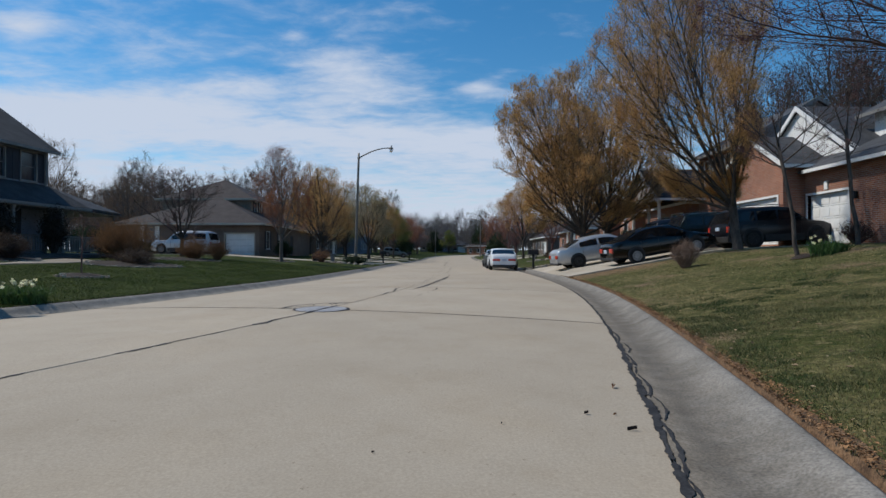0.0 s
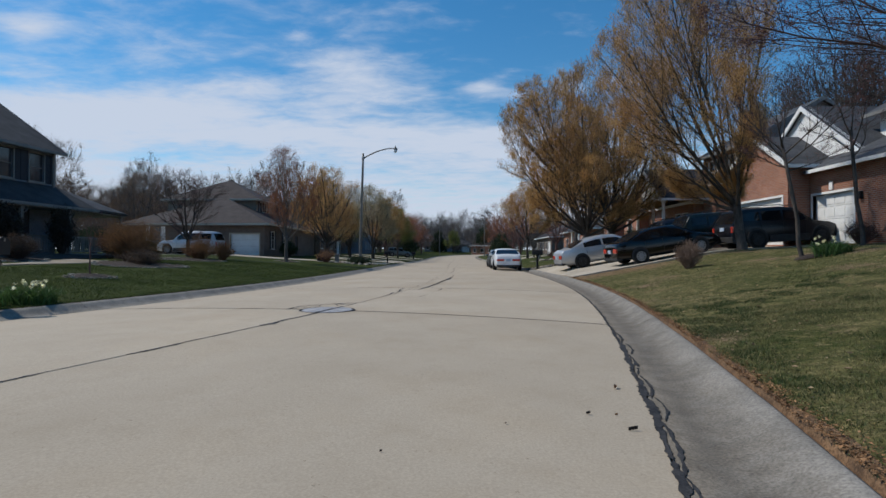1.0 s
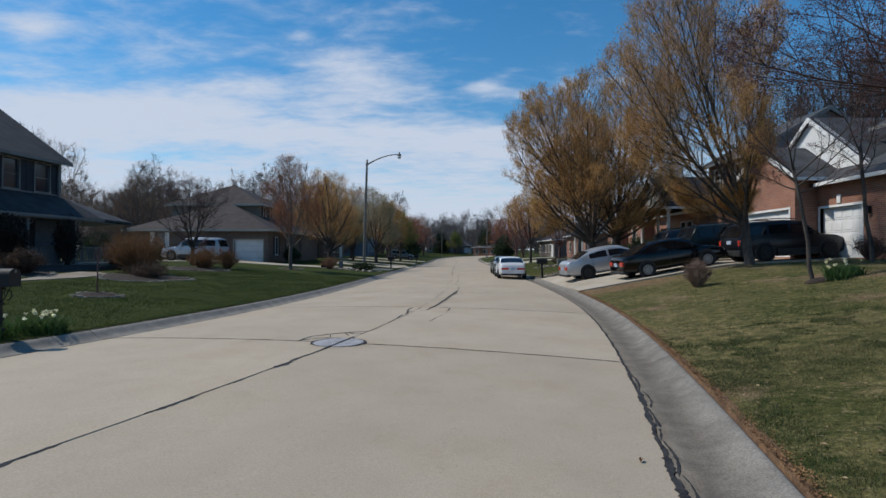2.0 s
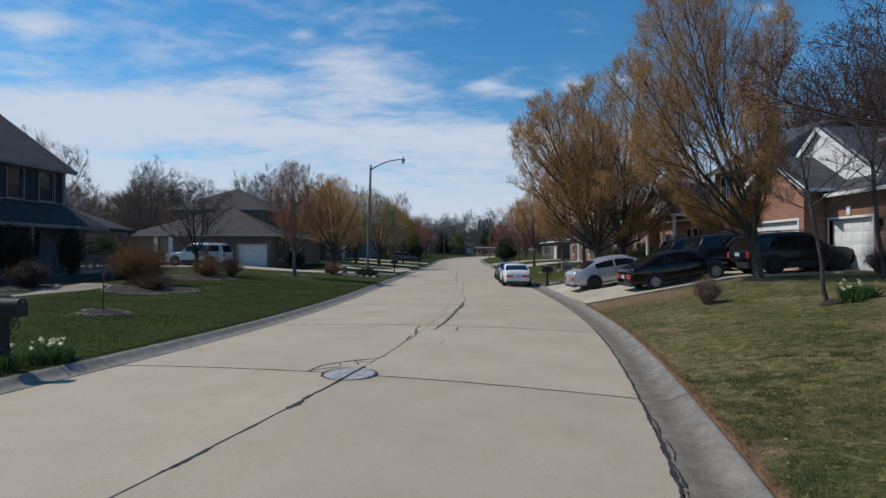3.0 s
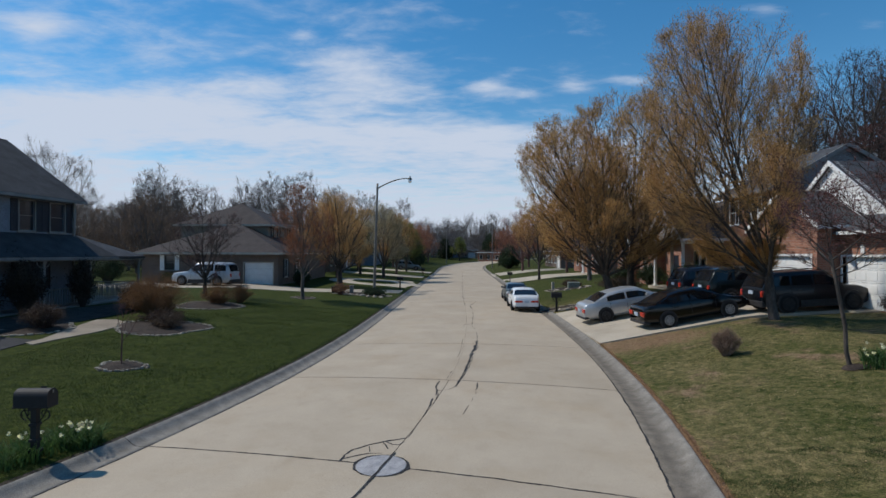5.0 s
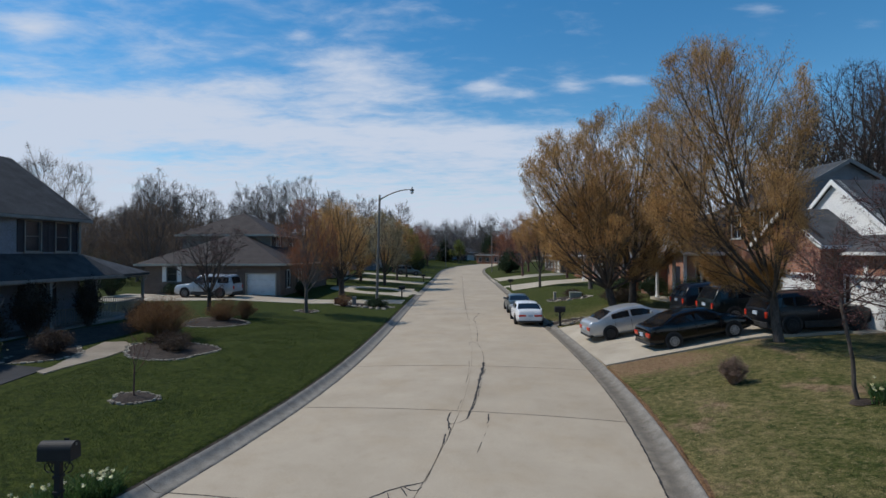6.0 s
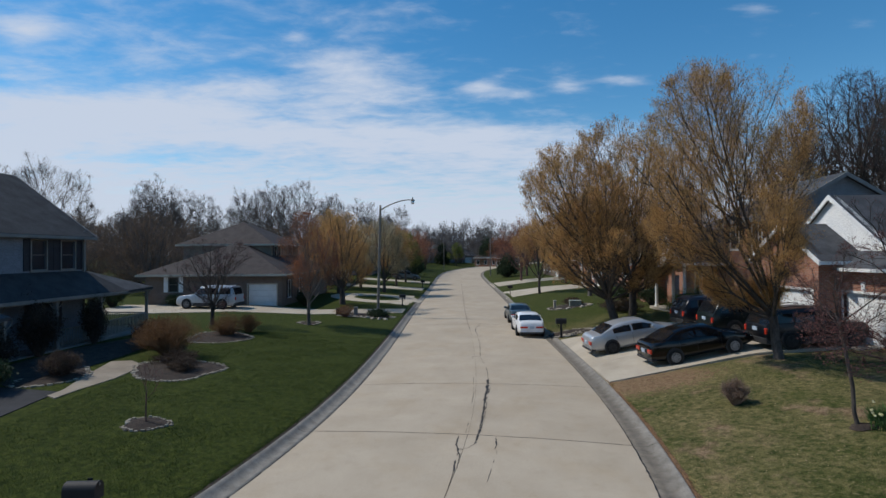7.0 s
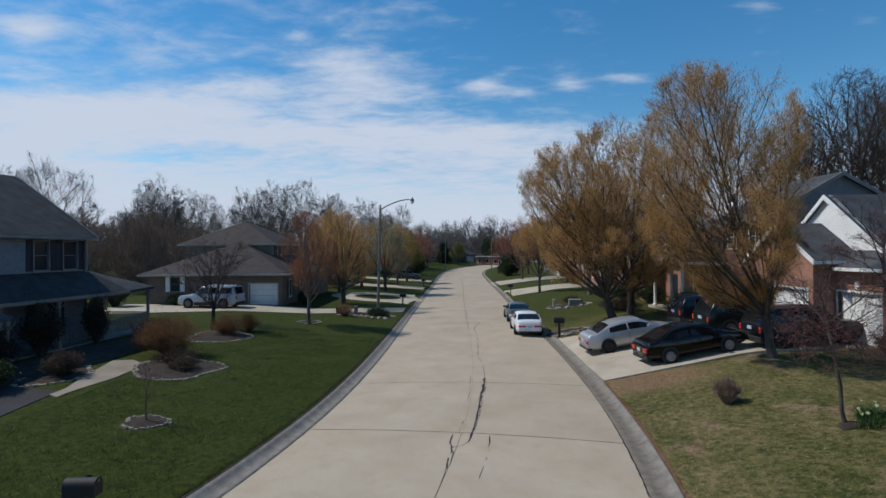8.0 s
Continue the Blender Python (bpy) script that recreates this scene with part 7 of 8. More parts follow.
def daffodils(m, label, n, r, seed, blooms):
    rng = random.Random(seed)
    d = thing("daffodil_clump", m, label, "flowers")
    V, F = [], []
    for k in range(n):
        a, q = rng.uniform(0, 6.283), r * math.sqrt(rng.random())
        x, y = q * math.cos(a), q * math.sin(a)
        hh, w, b = rng.uniform(0.22, 0.38), rng.uniform(0.008, 0.014), rng.uniform(0, 6.283)
        lx, ly = rng.gauss(0, 0.09), rng.gauss(0, 0.09)
        i = len(V)
        for f in (0, 0.5, 1):
            ww = w * (1 - 0.6 * f)
            X, Y, Z = x + lx * f * f * 1.6, y + ly * f * f * 1.6, hh * (f - 0.12 * f * f) - 0.02
            V += [(X - ww * math.cos(b), Y - ww * math.sin(b), Z), (X + ww * math.cos(b), Y + ww * math.sin(b), Z)]
        F += [(i, i + 1, i + 3, i + 2), (i + 2, i + 3, i + 5, i + 4)]
    link("foliage", V, F, L_BLADE, d)
    V, F = [], []
    for k in range(blooms):
        a, q = rng.uniform(0, 6.283), r * 0.95 * math.sqrt(rng.random())
        c = Vector((q * math.cos(a), q * math.sin(a), rng.uniform(0.28, 0.42)))
        t = Vector((rng.gauss(0, 0.7), rng.gauss(-0.3, 0.7), 0.45)).normalized()
        u = t.orthogonal().normalized()
        w = t.cross(u)
        i = len(V)
        V.append(c + t * 0.012)
        for p in range(12):
            rr = 0.046 if p % 2 == 0 else 0.02
            V.append(c + u * (rr * math.cos(p * math.pi / 6)) + w * (rr * math.sin(p * math.pi / 6)))
        for p in range(12):
            F.append((i, i + 1 + p, i + 1 + (p + 1) % 12))
        j = len(V)
        for p in range(6):
            for hgt, rr in ((0.0, 0.014), (0.04, 0.022)):
                V.append(c + t * (0.01 + hgt) + u * (rr * math.cos(p * math.pi / 3)) + w * (rr * math.sin(p * math.pi / 3)))
        for p in range(6):
            a2, b2 = j + 2 * p, j + 2 * ((p + 1) % 6)
            F.append((a2, b2, b2 + 1, a2 + 1))
    link("blossom", V, F, L_PETAL, d, "pale yellow blossoms")
    return d


def mailbox(m, label, ornate=True, wood=False):
    b = thing("mailbox", m, label, "mailbox", "mailboxes")
    bm = bmesh.new()
    box(bm, -0.055, 0.055, -0.055, 0.055, -0.2, 0.86, 0.008)
    for z, w in ((0.0, 0.09), (0.20, 0.075), (0.5, 0.075), (0.79, 0.085)):
        box(bm, -w, w, -w, w, z, z + 0.06, 0.01)
    part("post", bm, M_BARKGREY if wood else M_BLACK, b)
    part("shelf", boxes((-0.33, 0.33, -0.14, 0.14, 0.86, 0.885), bevel=0.005), M_BLACK, b)
    # arched box along x, its door towards +x
    prof = [(-0.14, 0.0), (0.14, 0.0), (0.14, 0.18)] + [(0.14 * math.cos(a), 0.18 + 0.14 * math.sin(a)) for a in [radians(15 * k) for k in range(1, 12)]] + [(-0.14, 0.18)]
    part("box", prism([(-0.31, y, 0.887 + z) for y, z in prof], (0.60, 0, 0)), M_BLACK, b)
    part("door", prism([(0.292, y * 1.05, 0.882 + z * 1.03) for y, z in prof], (0.03, 0, 0)), M_BLACK, b)
    part("flag", boxes((0.0, 0.02, 0.142, 0.156, 0.98, 1.2), (0.0, 0.10, 0.142, 0.156, 1.15, 1.205)), M_BLACK, b, "small black flag")
    part("latch", boxes((0.323, 0.336, -0.02, 0.02, 1.12, 1.18), bevel=0.004), M_STEEL, b)
    if ornate:
        for sg in (-1, 1):
            V, F = [], []
            pts = []
            for k in range(14):
                a = radians(-90 + 26 * k)
                r = 0.12 * (1 - k / 18)
                pts.append(Vector((sg * (0.17 + r * math.cos(a)), 0, 0.72 + r * math.sin(a))))
            tube_into(V, F, pts, [0.012] * 14, 5)
            tube_into(V, F, [Vector((sg * 0.05, 0, 0.55)), Vector((sg * 0.13, 0, 0.64)), Vector((sg * 0.24, 0, 0.86))], [0.012] * 3, 5)
            link("scroll", V, F, M_BLACK, b, "scrolled iron bracket")
    return b


def street_lamp(m, label, h=9.3, arm=2.6, lean=0.0):
    l = thing("street_lamp", m @ Matrix.Rotation(lean, 4, "Y"), label, "street lamp", "street lamps")
    V, F = [], []
    tube_into(V, F, [Vector((0, 0, z)) for z in np.linspace(-0.2, h, 9)], list(np.linspace(0.125, 0.085, 9)), 12)
    link("pole", V, F, M_STEEL, l, smooth=True)
    V, F = [], []
    pts = []
    for k in range(11):
        f = k / 10
        pts.append(Vector((arm * f, 0, h - 0.45 + 0.95 * math.sin(f * math.pi * 0.5) ** 0.9)))
    tube_into(V, F, pts, [0.06 - 0.022 * k / 10 for k in range(11)], 8)
    link("arm", V, F, M_STEEL, l, smooth=True)
    part("collar", lathe([(0.09, h - 0.55), (0.10, h - 0.5), (0.10, h - 0.36), (0.09, h - 0.3)], 14), M_STEEL, l)
    part("base_plate", lathe([(0.20, 0.0), (0.20, 0.06), (0.13, 0.1), (0.12, 0.35)], 16), M_STEEL, l)
    hz = h + 0.5
    head = part("head", lathe([(0.05, hz + 0.10), (0.12, hz + 0.06), (0.17, hz - 0.04), (0.17, hz - 0.10), (0.15, hz - 0.12)], 18, "z", (arm + 0.12, 0, 0)), M_STEEL, l, smooth=True)
    part("globe", lathe([(0.145, hz - 0.12), (0.15, hz - 0.22), (0.11, hz - 0.33), (0.04, hz - 0.37)], 18, "z", (arm + 0.12, 0, 0)), M_LAMPGLASS, head, "clear glass refractor", smooth=True)
    part("photocell", lathe([(0.04, hz + 0.09), (0.04, hz + 0.2), (0.02, hz + 0.23)], 10, "z", (arm + 0.12, 0, 0)), M_PLASTIC, head)
    return l


def utility_box(m, label, w, d, h, material):
    u = thing("utility_box", m, label, "utility box")
    part("cabinet", boxes((-w / 2, w / 2, -d / 2, d / 2, -0.05, h * 0.86), bevel=0.02), material, u)
    part("lid", boxes((-w / 2 - 0.02, w / 2 + 0.02, -d / 2 - 0.02, d / 2 + 0.02, h * 0.862, h), bevel=0.02), material, u)
    return u


def boulder(m, label, size, seed):
    rng = random.Random(seed)
    bm = bmesh.new()
    bmesh.ops.create_icosphere(bm, subdivisions=2, radius=0.5)
    off = Vector((rng.uniform(0, 50), rng.uniform(0, 50), 0))
    for v in bm.verts:
        v.co *= 1 + 0.35 * noise.noise(v.co * 2.2 + off)
        v.co = Vector((v.co.x * size[0], v.co.y * size[1], v.co.z * size[2]))
    o = part("rock", bm, M_ROCK)
    o.matrix_basis = m
    return tagged(o, label, "rock", "landscape rocks")


def make_props():
    # beds on the left lawn
    bed(-10.45, 15.0, 0.62, 0.58, "mulch ring edged with pale stones round a sapling", 1, w=0.11)
    bed(-12.8, 21.3, 1.75, 1.75, "kidney-shaped mulch bed edged with pale stones", 2, w=0.12)
    bed(-14.4, 29.0, 1.6, 2.0, "mulch bed edged with pale stones under a bare tree", 3, w=0.15)
    bed(-16.3, 19.2, 0.9, 1.6, "mulch bed with edging stones beside the walk", 4, w=0.15)
    bed(-17.6, 22.8, 1.5, 5.4, "dark mulch bed along the porch", 5, False)
    bed(-11.3, 36.5, 0.75, 0.75, "mulch ring round a young maple", 6, w=0.24)
    bed(-8.4, 42.6, 2.2, 1.3, "rocky planting bed at the foot of the lamp post", 7, w=0.5)
    bed(6.6, 33.0, 2.0, 0.9, "leaf-strewn planting bed edged with rocks", 8, w=0.35)
    bed(9.4, 46.2, 1.9, 1.5, "raised mulch bed edged with stone", 9, w=0.24)
    bed(8.86, 12.78, 0.3, 0.26, "small bark patch round the redbud trunk", 10, False)
    daffodils(on(-8.2, 9.35), "leafy daffodil clump behind the mailbox", 260, 0.45, 11, 3)
    # shrubs
    shrub(on(-16.1, 19.2), "rounded dormant brown shrub by the walk", M_TWIGDARK, L_BROWN, 0.72, 0.92, 301, 130, 7000, 0.024, round_=0.92)
    shrub(on(-17.2, 16.9), "dark clipped evergreen shrub by the drive", M_BARK, L_DARK, 0.9, 1.0, 303, 80, 9000, 0.04, round_=0.95)
    shrub(on(-13.3, 22.3), "low brown shrub in the mulch bed", M_TWIGDARK, L_BROWN, 0.9, 0.6, 305, 80, 3500, 0.03)
    shrub(on(-14.4, 23.7), "brown dormant ornamental shrub with coppery twigs", M_COPPER, L_COPPER, 1.5, 2.0, 307, 220, 15000, 0.06, slim=0.18)
    shrub(on(-12.4, 21.2), "dark mounded shrub in the mulch bed", M_BARK, L_BROWN, 0.7, 0.6, 309, 60, 3000, 0.03)
    shrub(on(-16.2, 25.6), "dark evergreen bush before the porch", M_BARK, L_VINE, 1.0, 1.3, 311, 70, 7000, 0.045)
    shrub(on(-19.1, 25.45), "dull dormant vine climbing a porch post", M_BARK, L_VINE, 0.5, 2.25, 313, 110, 9000, 0.04, round_=0.95)
    shrub(on(-19.35, 22.25), "tall dark vine covering the porch front", M_BARK, L_VINE, 0.75, 2.2, 315, 120, 12000, 0.04, round_=0.95)
    shrub(on(-18.9, 19.2), "dark overgrown bush at the porch steps", M_BARK, L_VINE, 0.9, 1.5, 316, 90, 9000, 0.04, round_=0.9)
    shrub(on(-14.2, 29.6), "reddish dormant shrub under a bare tree", M_COPPER, L_COPPER, 1.0, 1.3, 317, 110, 4500, 0.07, slim=0.18)
    shrub(on(-13.6, 31.2), "clump of yellow-brown dormant grass", M_COPPER, L_COPPER, 0.7, 1.2, 319, 90, 3500, 0.07, slim=0.18)
    shrub(on(-9.6, 41.0), "orange-tinted dormant shrub at the drive", M_TWIGRED, L_COPPER, 0.75, 1.0, 321, 80, 1800, 0.03)
    shrub(on(-7.2, 42.3), "low dark evergreen at the lamp post", M_BARK, L_DARK, 1.0, 0.6, 323, 60, 4000, 0.05)
    shrub(on(-14.4, 46.8), "clipped evergreen beside the garage", M_BARK, L_DARK, 0.7, 1.6, 325, 60, 5000, 0.05)
    shrub(on(-25, 44.2), "dark foundation shrub below a window", M_BARK, L_DARK, 0.8, 1.0, 327, 60, 4000, 0.05)
    shrub(on(-29.5, 43.0), "dark evergreen at the corner of the drive", M_BARK, L_DARK, 1.2, 2.4, 329, 70, 7000, 0.06)
    shrub(on(7.43, 15.95), "bare rounded straw-brown shrub on the lawn", M_STRAW, L_STRAW, 0.46, 0.84, 331, 190, 4500, 0.011, round_=0.85)
    shrub(on(14.2, 15.6), "bare straw-brown bush before the garage wall", M_STRAW, L_STRAW, 0.75, 1.0, 333, 170, 4500, 0.014)
    shrub(on(15.3, 19.2), "dormant bush in front of the brick wall", M_TWIGRED, L_BROWN, 0.6, 0.9, 334, 110, 2500, 0.02)
    shrub(on(13.3, 31.5), "yellow-green clipped bush beside the porch", M_BARK, L_GREEN, 1.3, 1.7, 335, 90, 8000, 0.045)
    shrub(on(11.5, 38.5), "dark low bushes along a lawn", M_BARK, L_BROWN, 1.6, 0.9, 337, 90, 5000, 0.045)
    shrub(on(15.0, 41.5), "dark evergreen before a brick wall", M_BARK, L_DARK, 1.1, 1.8, 339, 70, 7000, 0.05)
    shrub(on(14.6, 47.2), "evergreen by a brick bay", M_BARK, L_DARK, 0.9, 1.5, 341, 60, 5000, 0.05)
    shrub(on(9.9, 47.0), "brown dormant shrub in a raised bed", M_TWIGRED, L_BROWN, 0.9, 0.7, 343, 60, 2500, 0.045)
    shrub(on(10.8, 105), "dark conical evergreen by the kerb", M_BARK, L_DARK, 2.2, 4.6, 345, 110, 9000, 0.12, round_=0.4, name="evergreen", category="tree")
    shrub(on(-8.6, 112), "dark rounded evergreen by the kerb", M_BARK, L_DARK, 2.4, 4.2, 347, 110, 9000, 0.12, round_=0.6, name="evergreen", category="tree")
    shrub(on(13.0, 185), "tall dark spruce at the end of the street", M_BARK, L_DARK, 3.0, 11.0, 349, 140, 9000, 0.2, round_=0.2, name="evergreen", category="tree")
    shrub(on(-3.0, 182), "dark spruce at the end of the street", M_BARK, L_DARK, 3.0, 8.0, 351, 120, 8000, 0.2, round_=0.2, name="evergreen", category="tree")
    # flowers
    daffodils(on(-7.78, 9.65), "clump of pale yellow daffodils at the mailbox", 420, 0.34, 5, 16)
    daffodils(on(-8.35, 8.75), "daffodil leaves round the mailbox post", 350, 0.45, 6, 7)
    daffodils(on(9.6, 12.9), "green daffodil clump beside the redbud", 420, 0.42, 7, 6)
    daffodils(on(9.15, 12.55), "sparse daffodils at the redbud trunk", 90, 0.25, 8, 5)
    # mailboxes
    mailbox(on(-8.05, 8.92, 0.12, 2, 0.91), "black arched mailbox on an ornate black iron post")
    mailbox(on(5.55, 31.9, 0, 178), "black mailbox on a black post at the driveway")
    mailbox(on(-5.95, 51.6, 0, 0), "black mailbox on a black post across the street")
    mailbox(on(6.5, 65.2, 0, 175), "brown mailbox on a timber post by the driveway", False, True)
    mailbox(on(-5.2, 80, 0, 0), "dark mailbox far along the street")
    # lamps: the arm reaches over the street
    street_lamp(on(-7.35, 43.6), "grey metal street lamp with curved arm over the street", lean=radians(1.6))
    street_lamp(on(8.3, 115.5, 0, 180), "grey metal street lamp far along the street")
    street_lamp(on(-2.2, 150), "grey metal street lamp at the far bend")
    # utility boxes and rocks
    utility_box(on(9.9, 45.9, 0, -8), "pale green transformer box in a raised bed", 1.0, 0.8, 0.52, mat("pale_green_enamel", (0.20, 0.22, 0.18), (0.28, 0.30, 0.25), rough=0.5))
    utility_box(on(8.1, 46.0), "small pale utility pedestal in the lawn bed", 0.22, 0.22, 0.75, M_TAN)
    utility_box(on(-9.0, 42.3), "small grey utility pedestal by the drive", 0.3, 0.3, 0.7, M_TRIM_D)
    utility_box(on(-10.3, 42.0), "small black utility box by the drive", 0.45, 0.4, 0.55, M_BLACK)
    rng = random.Random(9)
    for k in range(14):
        x, y = 5.6 + 0.26 * k, 32.2 + 0.09 * k + rng.uniform(-0.2, 0.2)
        boulder(on(x, y, 0.02, rng.uniform(0, 360)), "rough tan landscape rock at a bed's edge", (rng.uniform(0.25, 0.5), rng.uniform(0.2, 0.35), rng.uniform(0.15, 0.25)), 400 + k)
    for k in range(9):
        x, y = -10.4 + 0.5 * k, 41.8 - 0.12 * k + rng.uniform(-0.3, 0.3)
        boulder(on(x, y, 0.02, rng.uniform(0, 360)), "rough pale landscape rock by the lamp post", (rng.uniform(0.3, 0.6), rng.uniform(0.25, 0.4), rng.uniform(0.18, 0.3)), 430 + k)
    for k, (x, y) in enumerate(((8.2, 44.9), (9.0, 44.6), (10.2, 44.7), (11.0, 45.2))):
        boulder(on(x, y, 0.02, 40 * k), "tan landscape rock edging a raised bed", (0.6, 0.4, 0.3), 450 + k)
    # utility poles on the horizon
    for x, y in ((6.5, 240), (14, 250), (2.2, 260)):
        p = thing("utility_pole", on(x, y), "wooden utility pole beyond the far houses", "utility pole", "utility poles")
        V, F = [], []
        tube_into(V, F, [Vector((0, 0, z)) for z in (-0.3, 5, 10, 16)], [0.18, 0.16, 0.14, 0.12], 8)
        link("pole", V, F, M_BARKGREY, p)
        part("crossarm", boxes((-1.2, 1.2, -0.06, 0.06, 15.0, 15.15)), M_BARKGREY, p)
    # a few stray things on the carriageway
    for x, y, l, rz, lab in ((1.12, 3.08, 0.06, 8, "small brown stick on the street"), (1.90, 3.35, 0.05, 30, "dried brown leaf in the gutter"), (1.33, 4.06, 0.05, 60, "curled tan leaf on the street"),
                             (0.925, 3.36, 0.03, 20, "dark leaf scrap on the street"), (0.35, 3.1, 0.014, 70, "tiny bark chip on the street"), (-0.35, 2.6, 0.014, 10, "tiny bark chip on the street"),
                             (1.11, 3.36, 0.02, 10, "tiny leaf scrap on the street")):
        bm = bmesh.new()
        stick = "stick" in lab
        bmesh.ops.create_grid(bm, x_segments=4, y_segments=2, size=0.5)
        for v in bm.verts:
            v.co = Vector((v.co.x * l, v.co.y * l * (0.18 if stick else 0.6) * (1 - abs(v.co.x) * 1.1), 0.02 * l + l * 0.9 * abs(v.co.y) * (0.3 if stick else 0.8) + 0.12 * l * v.co.x))
        ex = bmesh.ops.extrude_face_region(bm, geom=bm.faces[:])
        for v in ex["geom"]:
            if isinstance(v, bmesh.types.BMVert):
                v.co.z += 0.012 if stick else 0.004
        o = part("stick" if stick else "leaf", bm, M_MULCH if stick or "dark" in lab or "chip" in lab else M_LITTER)
        oo = offset(x, y)
        o.matrix_basis = Matrix.Translation((x, y, (road_z(y, oo) if oo < HALF else -0.012) + 0.004)) @ Matrix.Rotation(radians(rz), 4, "Z")
        tagged(o, lab, "stick" if stick else "leaf", "street litter")


def grass(name, x0, x1, y0, y1, count, size, label, mats, seed, keep):
    """Blades of turf as one sheet of small upright triangles on the lawn."""
    r = np.random.RandomState(seed)
    X, Y = r.uniform(x0, x1, count), r.uniform(y0, y1, count)
    V, F = [], []
    for x, y, a, s, lx, ly, k in zip(X, Y, r.uniform(0, 6.283, count), r.uniform(0.5, 1.3, count), r.normal(0, 0.6, count), r.normal(0, 0.6, count), r.random(count)):
        o = offset(x, y)
        if not keep(x, y, o, k):
            continue
        h = size * s * (0.75 + 0.6 * noise.noise((x * 1.3, y * 1.3, 3.0)))
        w = size * 0.085
        z = ground_z(x, y) - 0.004
        i = len(V)
        V += [(x - w * math.cos(a), y - w * math.sin(a), z), (x + w * math.cos(a), y + w * math.sin(a), z), (x + lx * h, y + ly * h, z + h)]
        F.append((i, i + 1, i + 2))
    return tagged(link(name, V, F, mats), label, "grass", kind="stuff")


def beside(s, o):
    """The plan point at offset o from the centre line, near station s."""
    x, y = at(s, o)
    x1, y1 = at(s, o + 1)
    for _ in range(3):
        e = o - offset(x, y)
        x, y = x + (x1 - at(s, o)[0]) * e, y + (y1 - at(s, o)[1]) * e
    return x, y


def litter_strip():
    """Dry leaves and crumbs along the back of the right-hand kerb."""
    r = np.random.RandomState(4)
    V, F = [], []
    for k in range(20000):
        s = -1.5 + 24 * r.random() ** 1.9
        d = abs(r.normal(0, 0.06)) + 0.03 * abs(noise.noise((s * 0.9, 0, 0)))
        x, y = beside(s, HALF + GUT + 0.004 + d)
        if r.random() < 0.45 * max(0, noise.noise((s * 0.7, 5, 0)) + 0.2) * 2:
            continue
        z = ground_z(x, y) + 0.012 + 0.02 * r.random()
        a, l = r.uniform(0, 6.283), 0.004 + 0.012 * r.random() ** 2
        t = r.normal(0, 0.35, 2)
        c, n = math.cos(a), math.sin(a)
        i = len(V)
        V += [(x - l * c, y - l * n, z), (x + l * 0.5 * n, y - l * 0.5 * c, z + l * t[0]), (x + l * c, y + l * n, z + l * t[1]), (x - l * 0.5 * n, y + l * 0.5 * c, z + 0.004)]
        F += [(i, i + 1, i + 2), (i, i + 2, i + 3)]
    tagged(link("leaf_litter", V, F, M_LITTER), "orange-brown leaf litter along the kerb", "leaf litter", kind="stuff")


make_drives()
make_props()
litter_strip()


def soil_edge():
    """Bare dark soil where the left-hand turf is trimmed back from the kerb."""
    V, F = [], []
    ss = np.arange(3, 60, 0.25)
    for s in ss:
        w = 0.07 + 0.11 * (0.5 + noise.noise((s * 1.7, 0, 9)))
        for o, dz in ((LEFT + GUT_L - 0.01, 0.0), (LEFT + GUT_L + w, 0.012)):
            x, y = at(s, -o)
            V.append((x, y, 0.122 + dz + rise(s)))
    for k in range(len(ss) - 1):
        F.append((2 * k, 2 * k + 1, 2 * k + 3, 2 * k + 2))
    tagged(link("soil_edge", V, F, M_MULCH), "dark bare soil between kerb and turf", "soil", kind="structure")


def bare_margin():
    """Bare soil with leaf crumbs between the right-hand kerb and its turf."""
    V, F = [], []
    ss = np.arange(-1.4, 20, 0.1)
    for s in ss:
        w = margin(s)
        for f in (0, 0.5, 1):
            x, y = beside(s, HALF + GUT - 0.004 + (w + 0.03) * f)
            V.append((x, y, ground_z(x, y) + (0.012 if 0 < f < 1 else 0.006)))
    for k in range(len(ss) - 1):
        for j in (0, 1):
            F.append((3 * k + j, 3 * k + j + 1, 3 * k + j + 4, 3 * k + j + 3))
    tagged(link("soil_edge", V, F, M_SOIL), "brown bare soil between kerb and turf", "soil", kind="structure")


def margin(s):
    return max(0.02, 0.065 + 0.07 * noise.noise((s * 1.1, 2, 0)) + 0.05 * noise.noise((s * 5, 4, 0)))


soil_edge()
bare_margin()
G_DRY = leaf_mat("dry_grass", (0.20, 0.165, 0.07), (0.34, 0.27, 0.13), 0.2)
G_OLIVE = leaf_mat("olive_grass", (0.06, 0.078, 0.02), (0.12, 0.13, 0.04), 0.2)
G_LUSH = leaf_mat("lush_grass", (0.031, 0.055, 0.008), (0.077, 0.103, 0.0175), 0.2)
G_MIX = leaf_mat("mixed_grass", (0.075, 0.085, 0.028), (0.22, 0.19, 0.085), 0.2)
G_TUFT = leaf_mat("tufted_grass", (0.03, 0.052, 0.014), (0.065, 0.09, 0.026), 0.2)
DRV = 20.7


def right_lawn(x, y, o, k):
    return o > HALF + GUT + margin(y) * 0.9 and (y < DRV or o > 19) and k < 1.25 - 0.035 * y


def left_lawn(x, y, o, k):
    return o < -(LEFT + GUT_L + 0.01) and not (x < -14 and 7 < y < 25) and math.hypot(x + 10.45, y - 15) > 0.8 and math.hypot(x + 12.8, y - 21.3) > 1.9


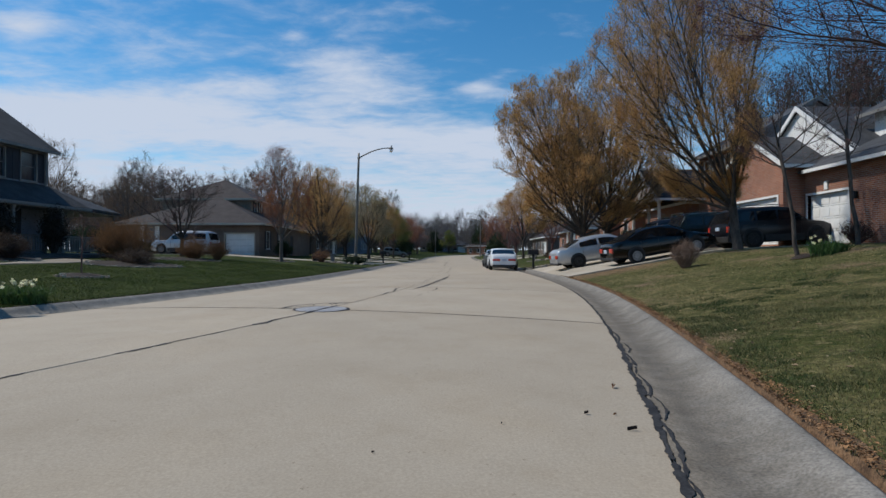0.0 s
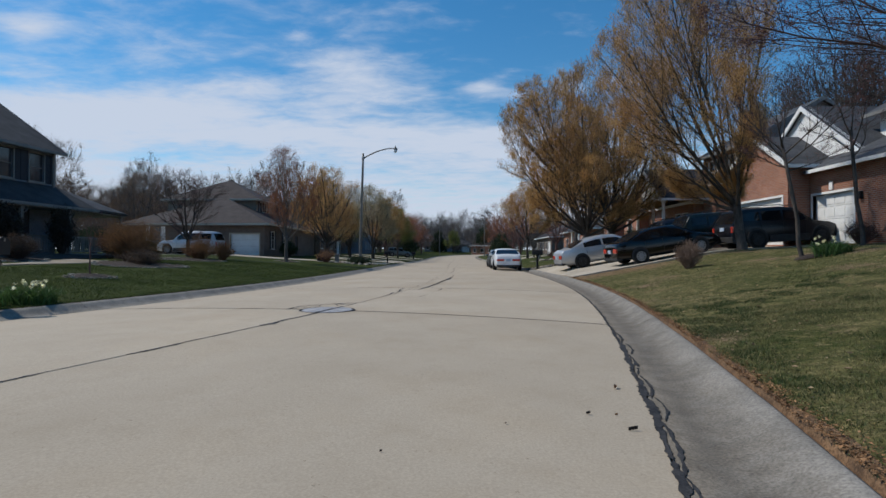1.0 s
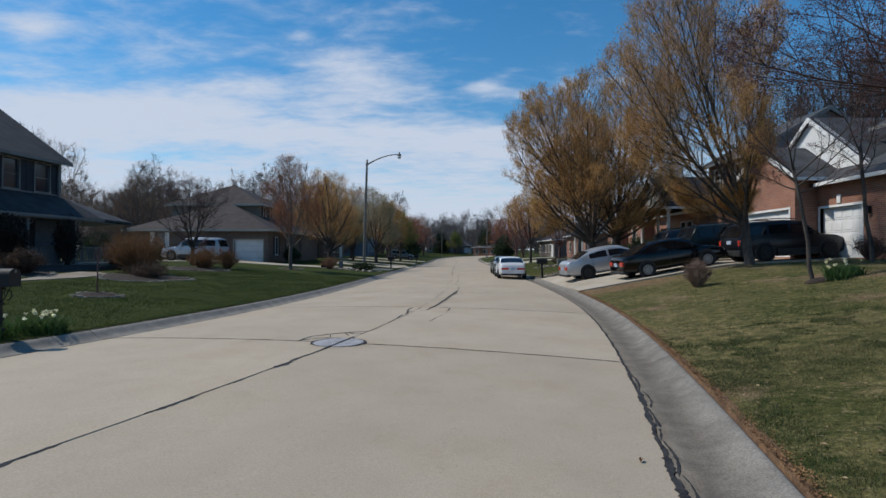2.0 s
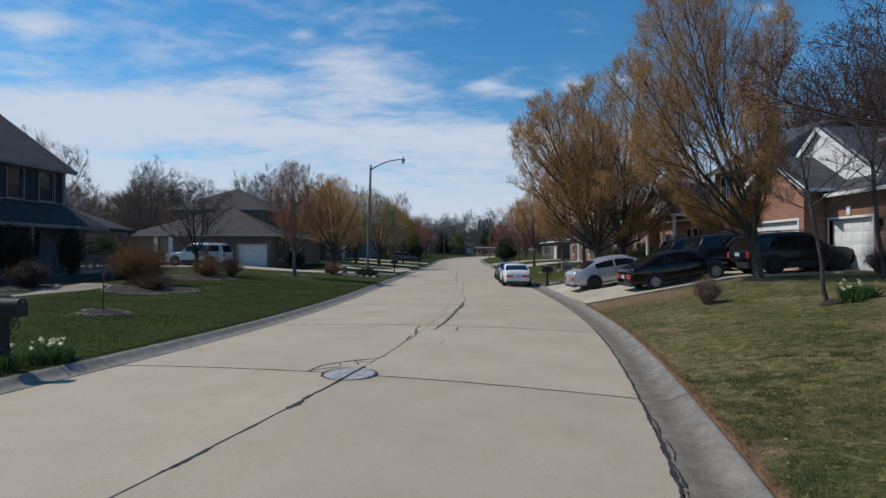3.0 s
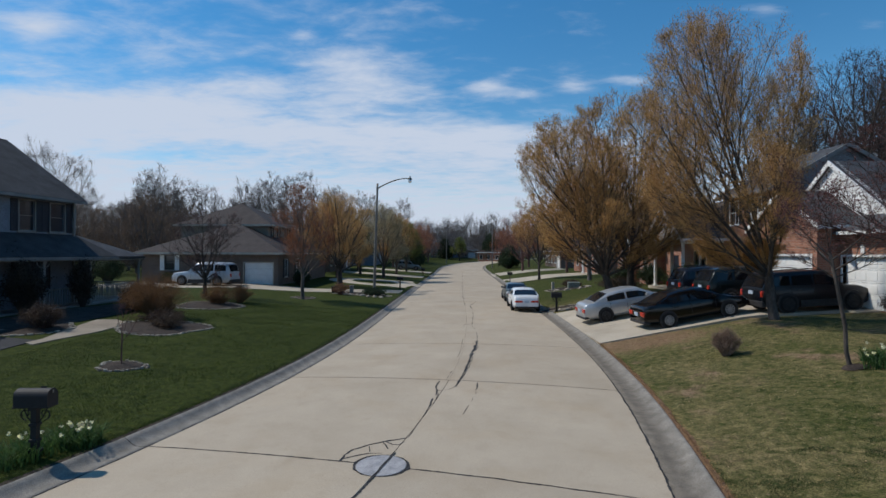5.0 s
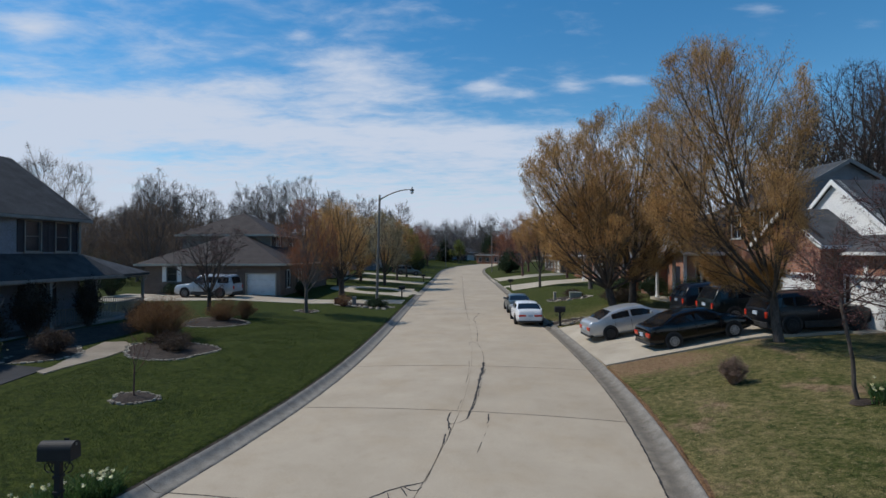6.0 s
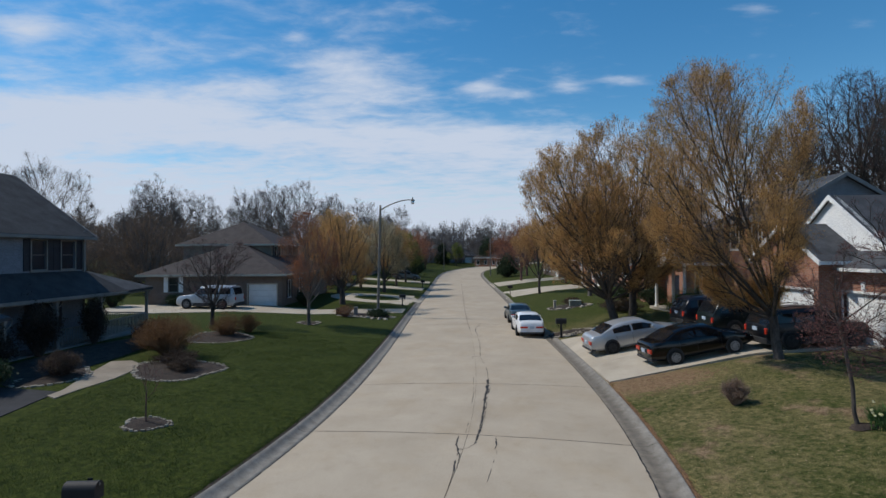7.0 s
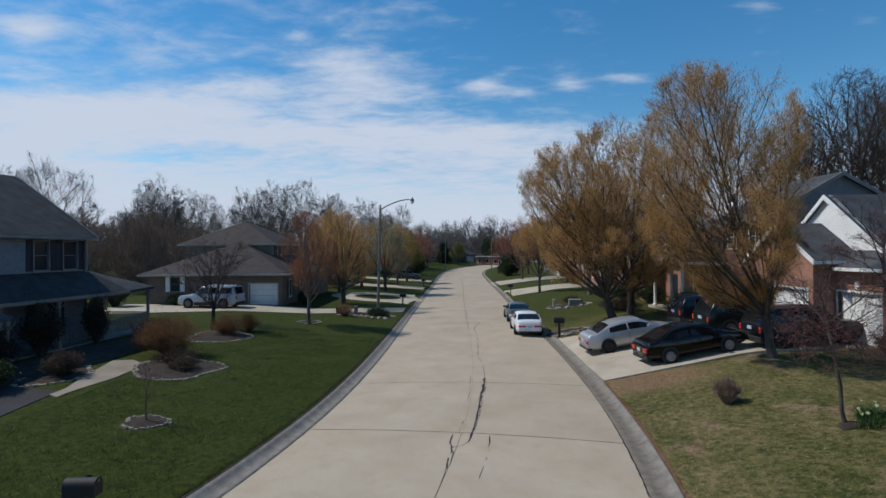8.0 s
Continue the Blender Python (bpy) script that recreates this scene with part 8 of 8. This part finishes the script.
grass("grass", 1.6, 12, -0.5, 20.6, 85000, 0.045, "olive green blades of patchy turf", G_OLIVE, 1, right_lawn)
grass("grass", 1.6, 12, -0.5, 20.6, 52000, 0.04, "straw-coloured dormant grass blades", G_DRY, 2, lambda x, y, o, k: right_lawn(x, y, o, k) and noise.noise((x * 0.8, y * 0.8, 1)) + 0.5 * noise.noise((x * 3, y * 3, 7)) > -0.05)
grass("grass", -15, -5.5, 5, 32, 190000, 0.055, "mown green grass blades", G_LUSH, 3, left_lawn)
grass("grass", 1.6, 7.0, -0.5, 9, 230000, 0.034, "dark green tufts in the patchy turf", G_TUFT, 5,
      lambda x, y, o, k: right_lawn(x, y, o, k) and noise.noise((x * 1.6, y * 1.6, 4)) + 0.6 * noise.noise((x * 4, y * 4, 8)) + (0.25 if o < HALF + GUT + 0.4 else 0) > 0.12)
grass("grass", 1.8, 6.5, 0.5, 7, 150000, 0.03, "fine mixed blades of the near turf", G_MIX, 6, right_lawn)


def lawn_leaves():
    """Dry curled leaves lying about on the right-hand turf."""
    r = np.random.RandomState(21)
    V, F = [], []
    for k in range(1500):
        x, y = r.uniform(1.6, 13), r.uniform(0.5, 20)
        o = offset(x, y)
        if o < HALF + GUT + 0.05 or r.random() > 1.15 * math.exp(-(o - HALF - GUT) / 5):
            continue
        z = ground_z(x, y) + 0.03
        a, l = r.uniform(0, 6.283), r.uniform(0.010, 0.030)
        c, n = math.cos(a), math.sin(a)
        t = r.uniform(0.1, 0.7, 2)
        i = len(V)
        V += [(x - l * c, y - l * n, z + l * t[0] * 0.5), (x + l * 0.55 * n, y - l * 0.55 * c, z + l * t[0]), (x + l * c, y + l * n, z + l * t[1] * 0.6), (x - l * 0.55 * n, y + l * 0.55 * c, z + l * t[1]), (x, y, z - 0.004)]
        F += [(i, i + 1, i + 4), (i + 1, i + 2, i + 4), (i + 2, i + 3, i + 4), (i + 3, i, i + 4)]
    tagged(link("fallen_leaves", V, F, M_DRYLEAF), "tan curled dry leaves scattered on the turf", "leaves", kind="stuff")


M_DRYLEAF = mat("dry_leaf", (0.24, 0.16, 0.09), (0.44, 0.33, 0.20), scale=6, rough=0.9, bump=0.2, fine=40, grain=0.25, island=0.35)
lawn_leaves()
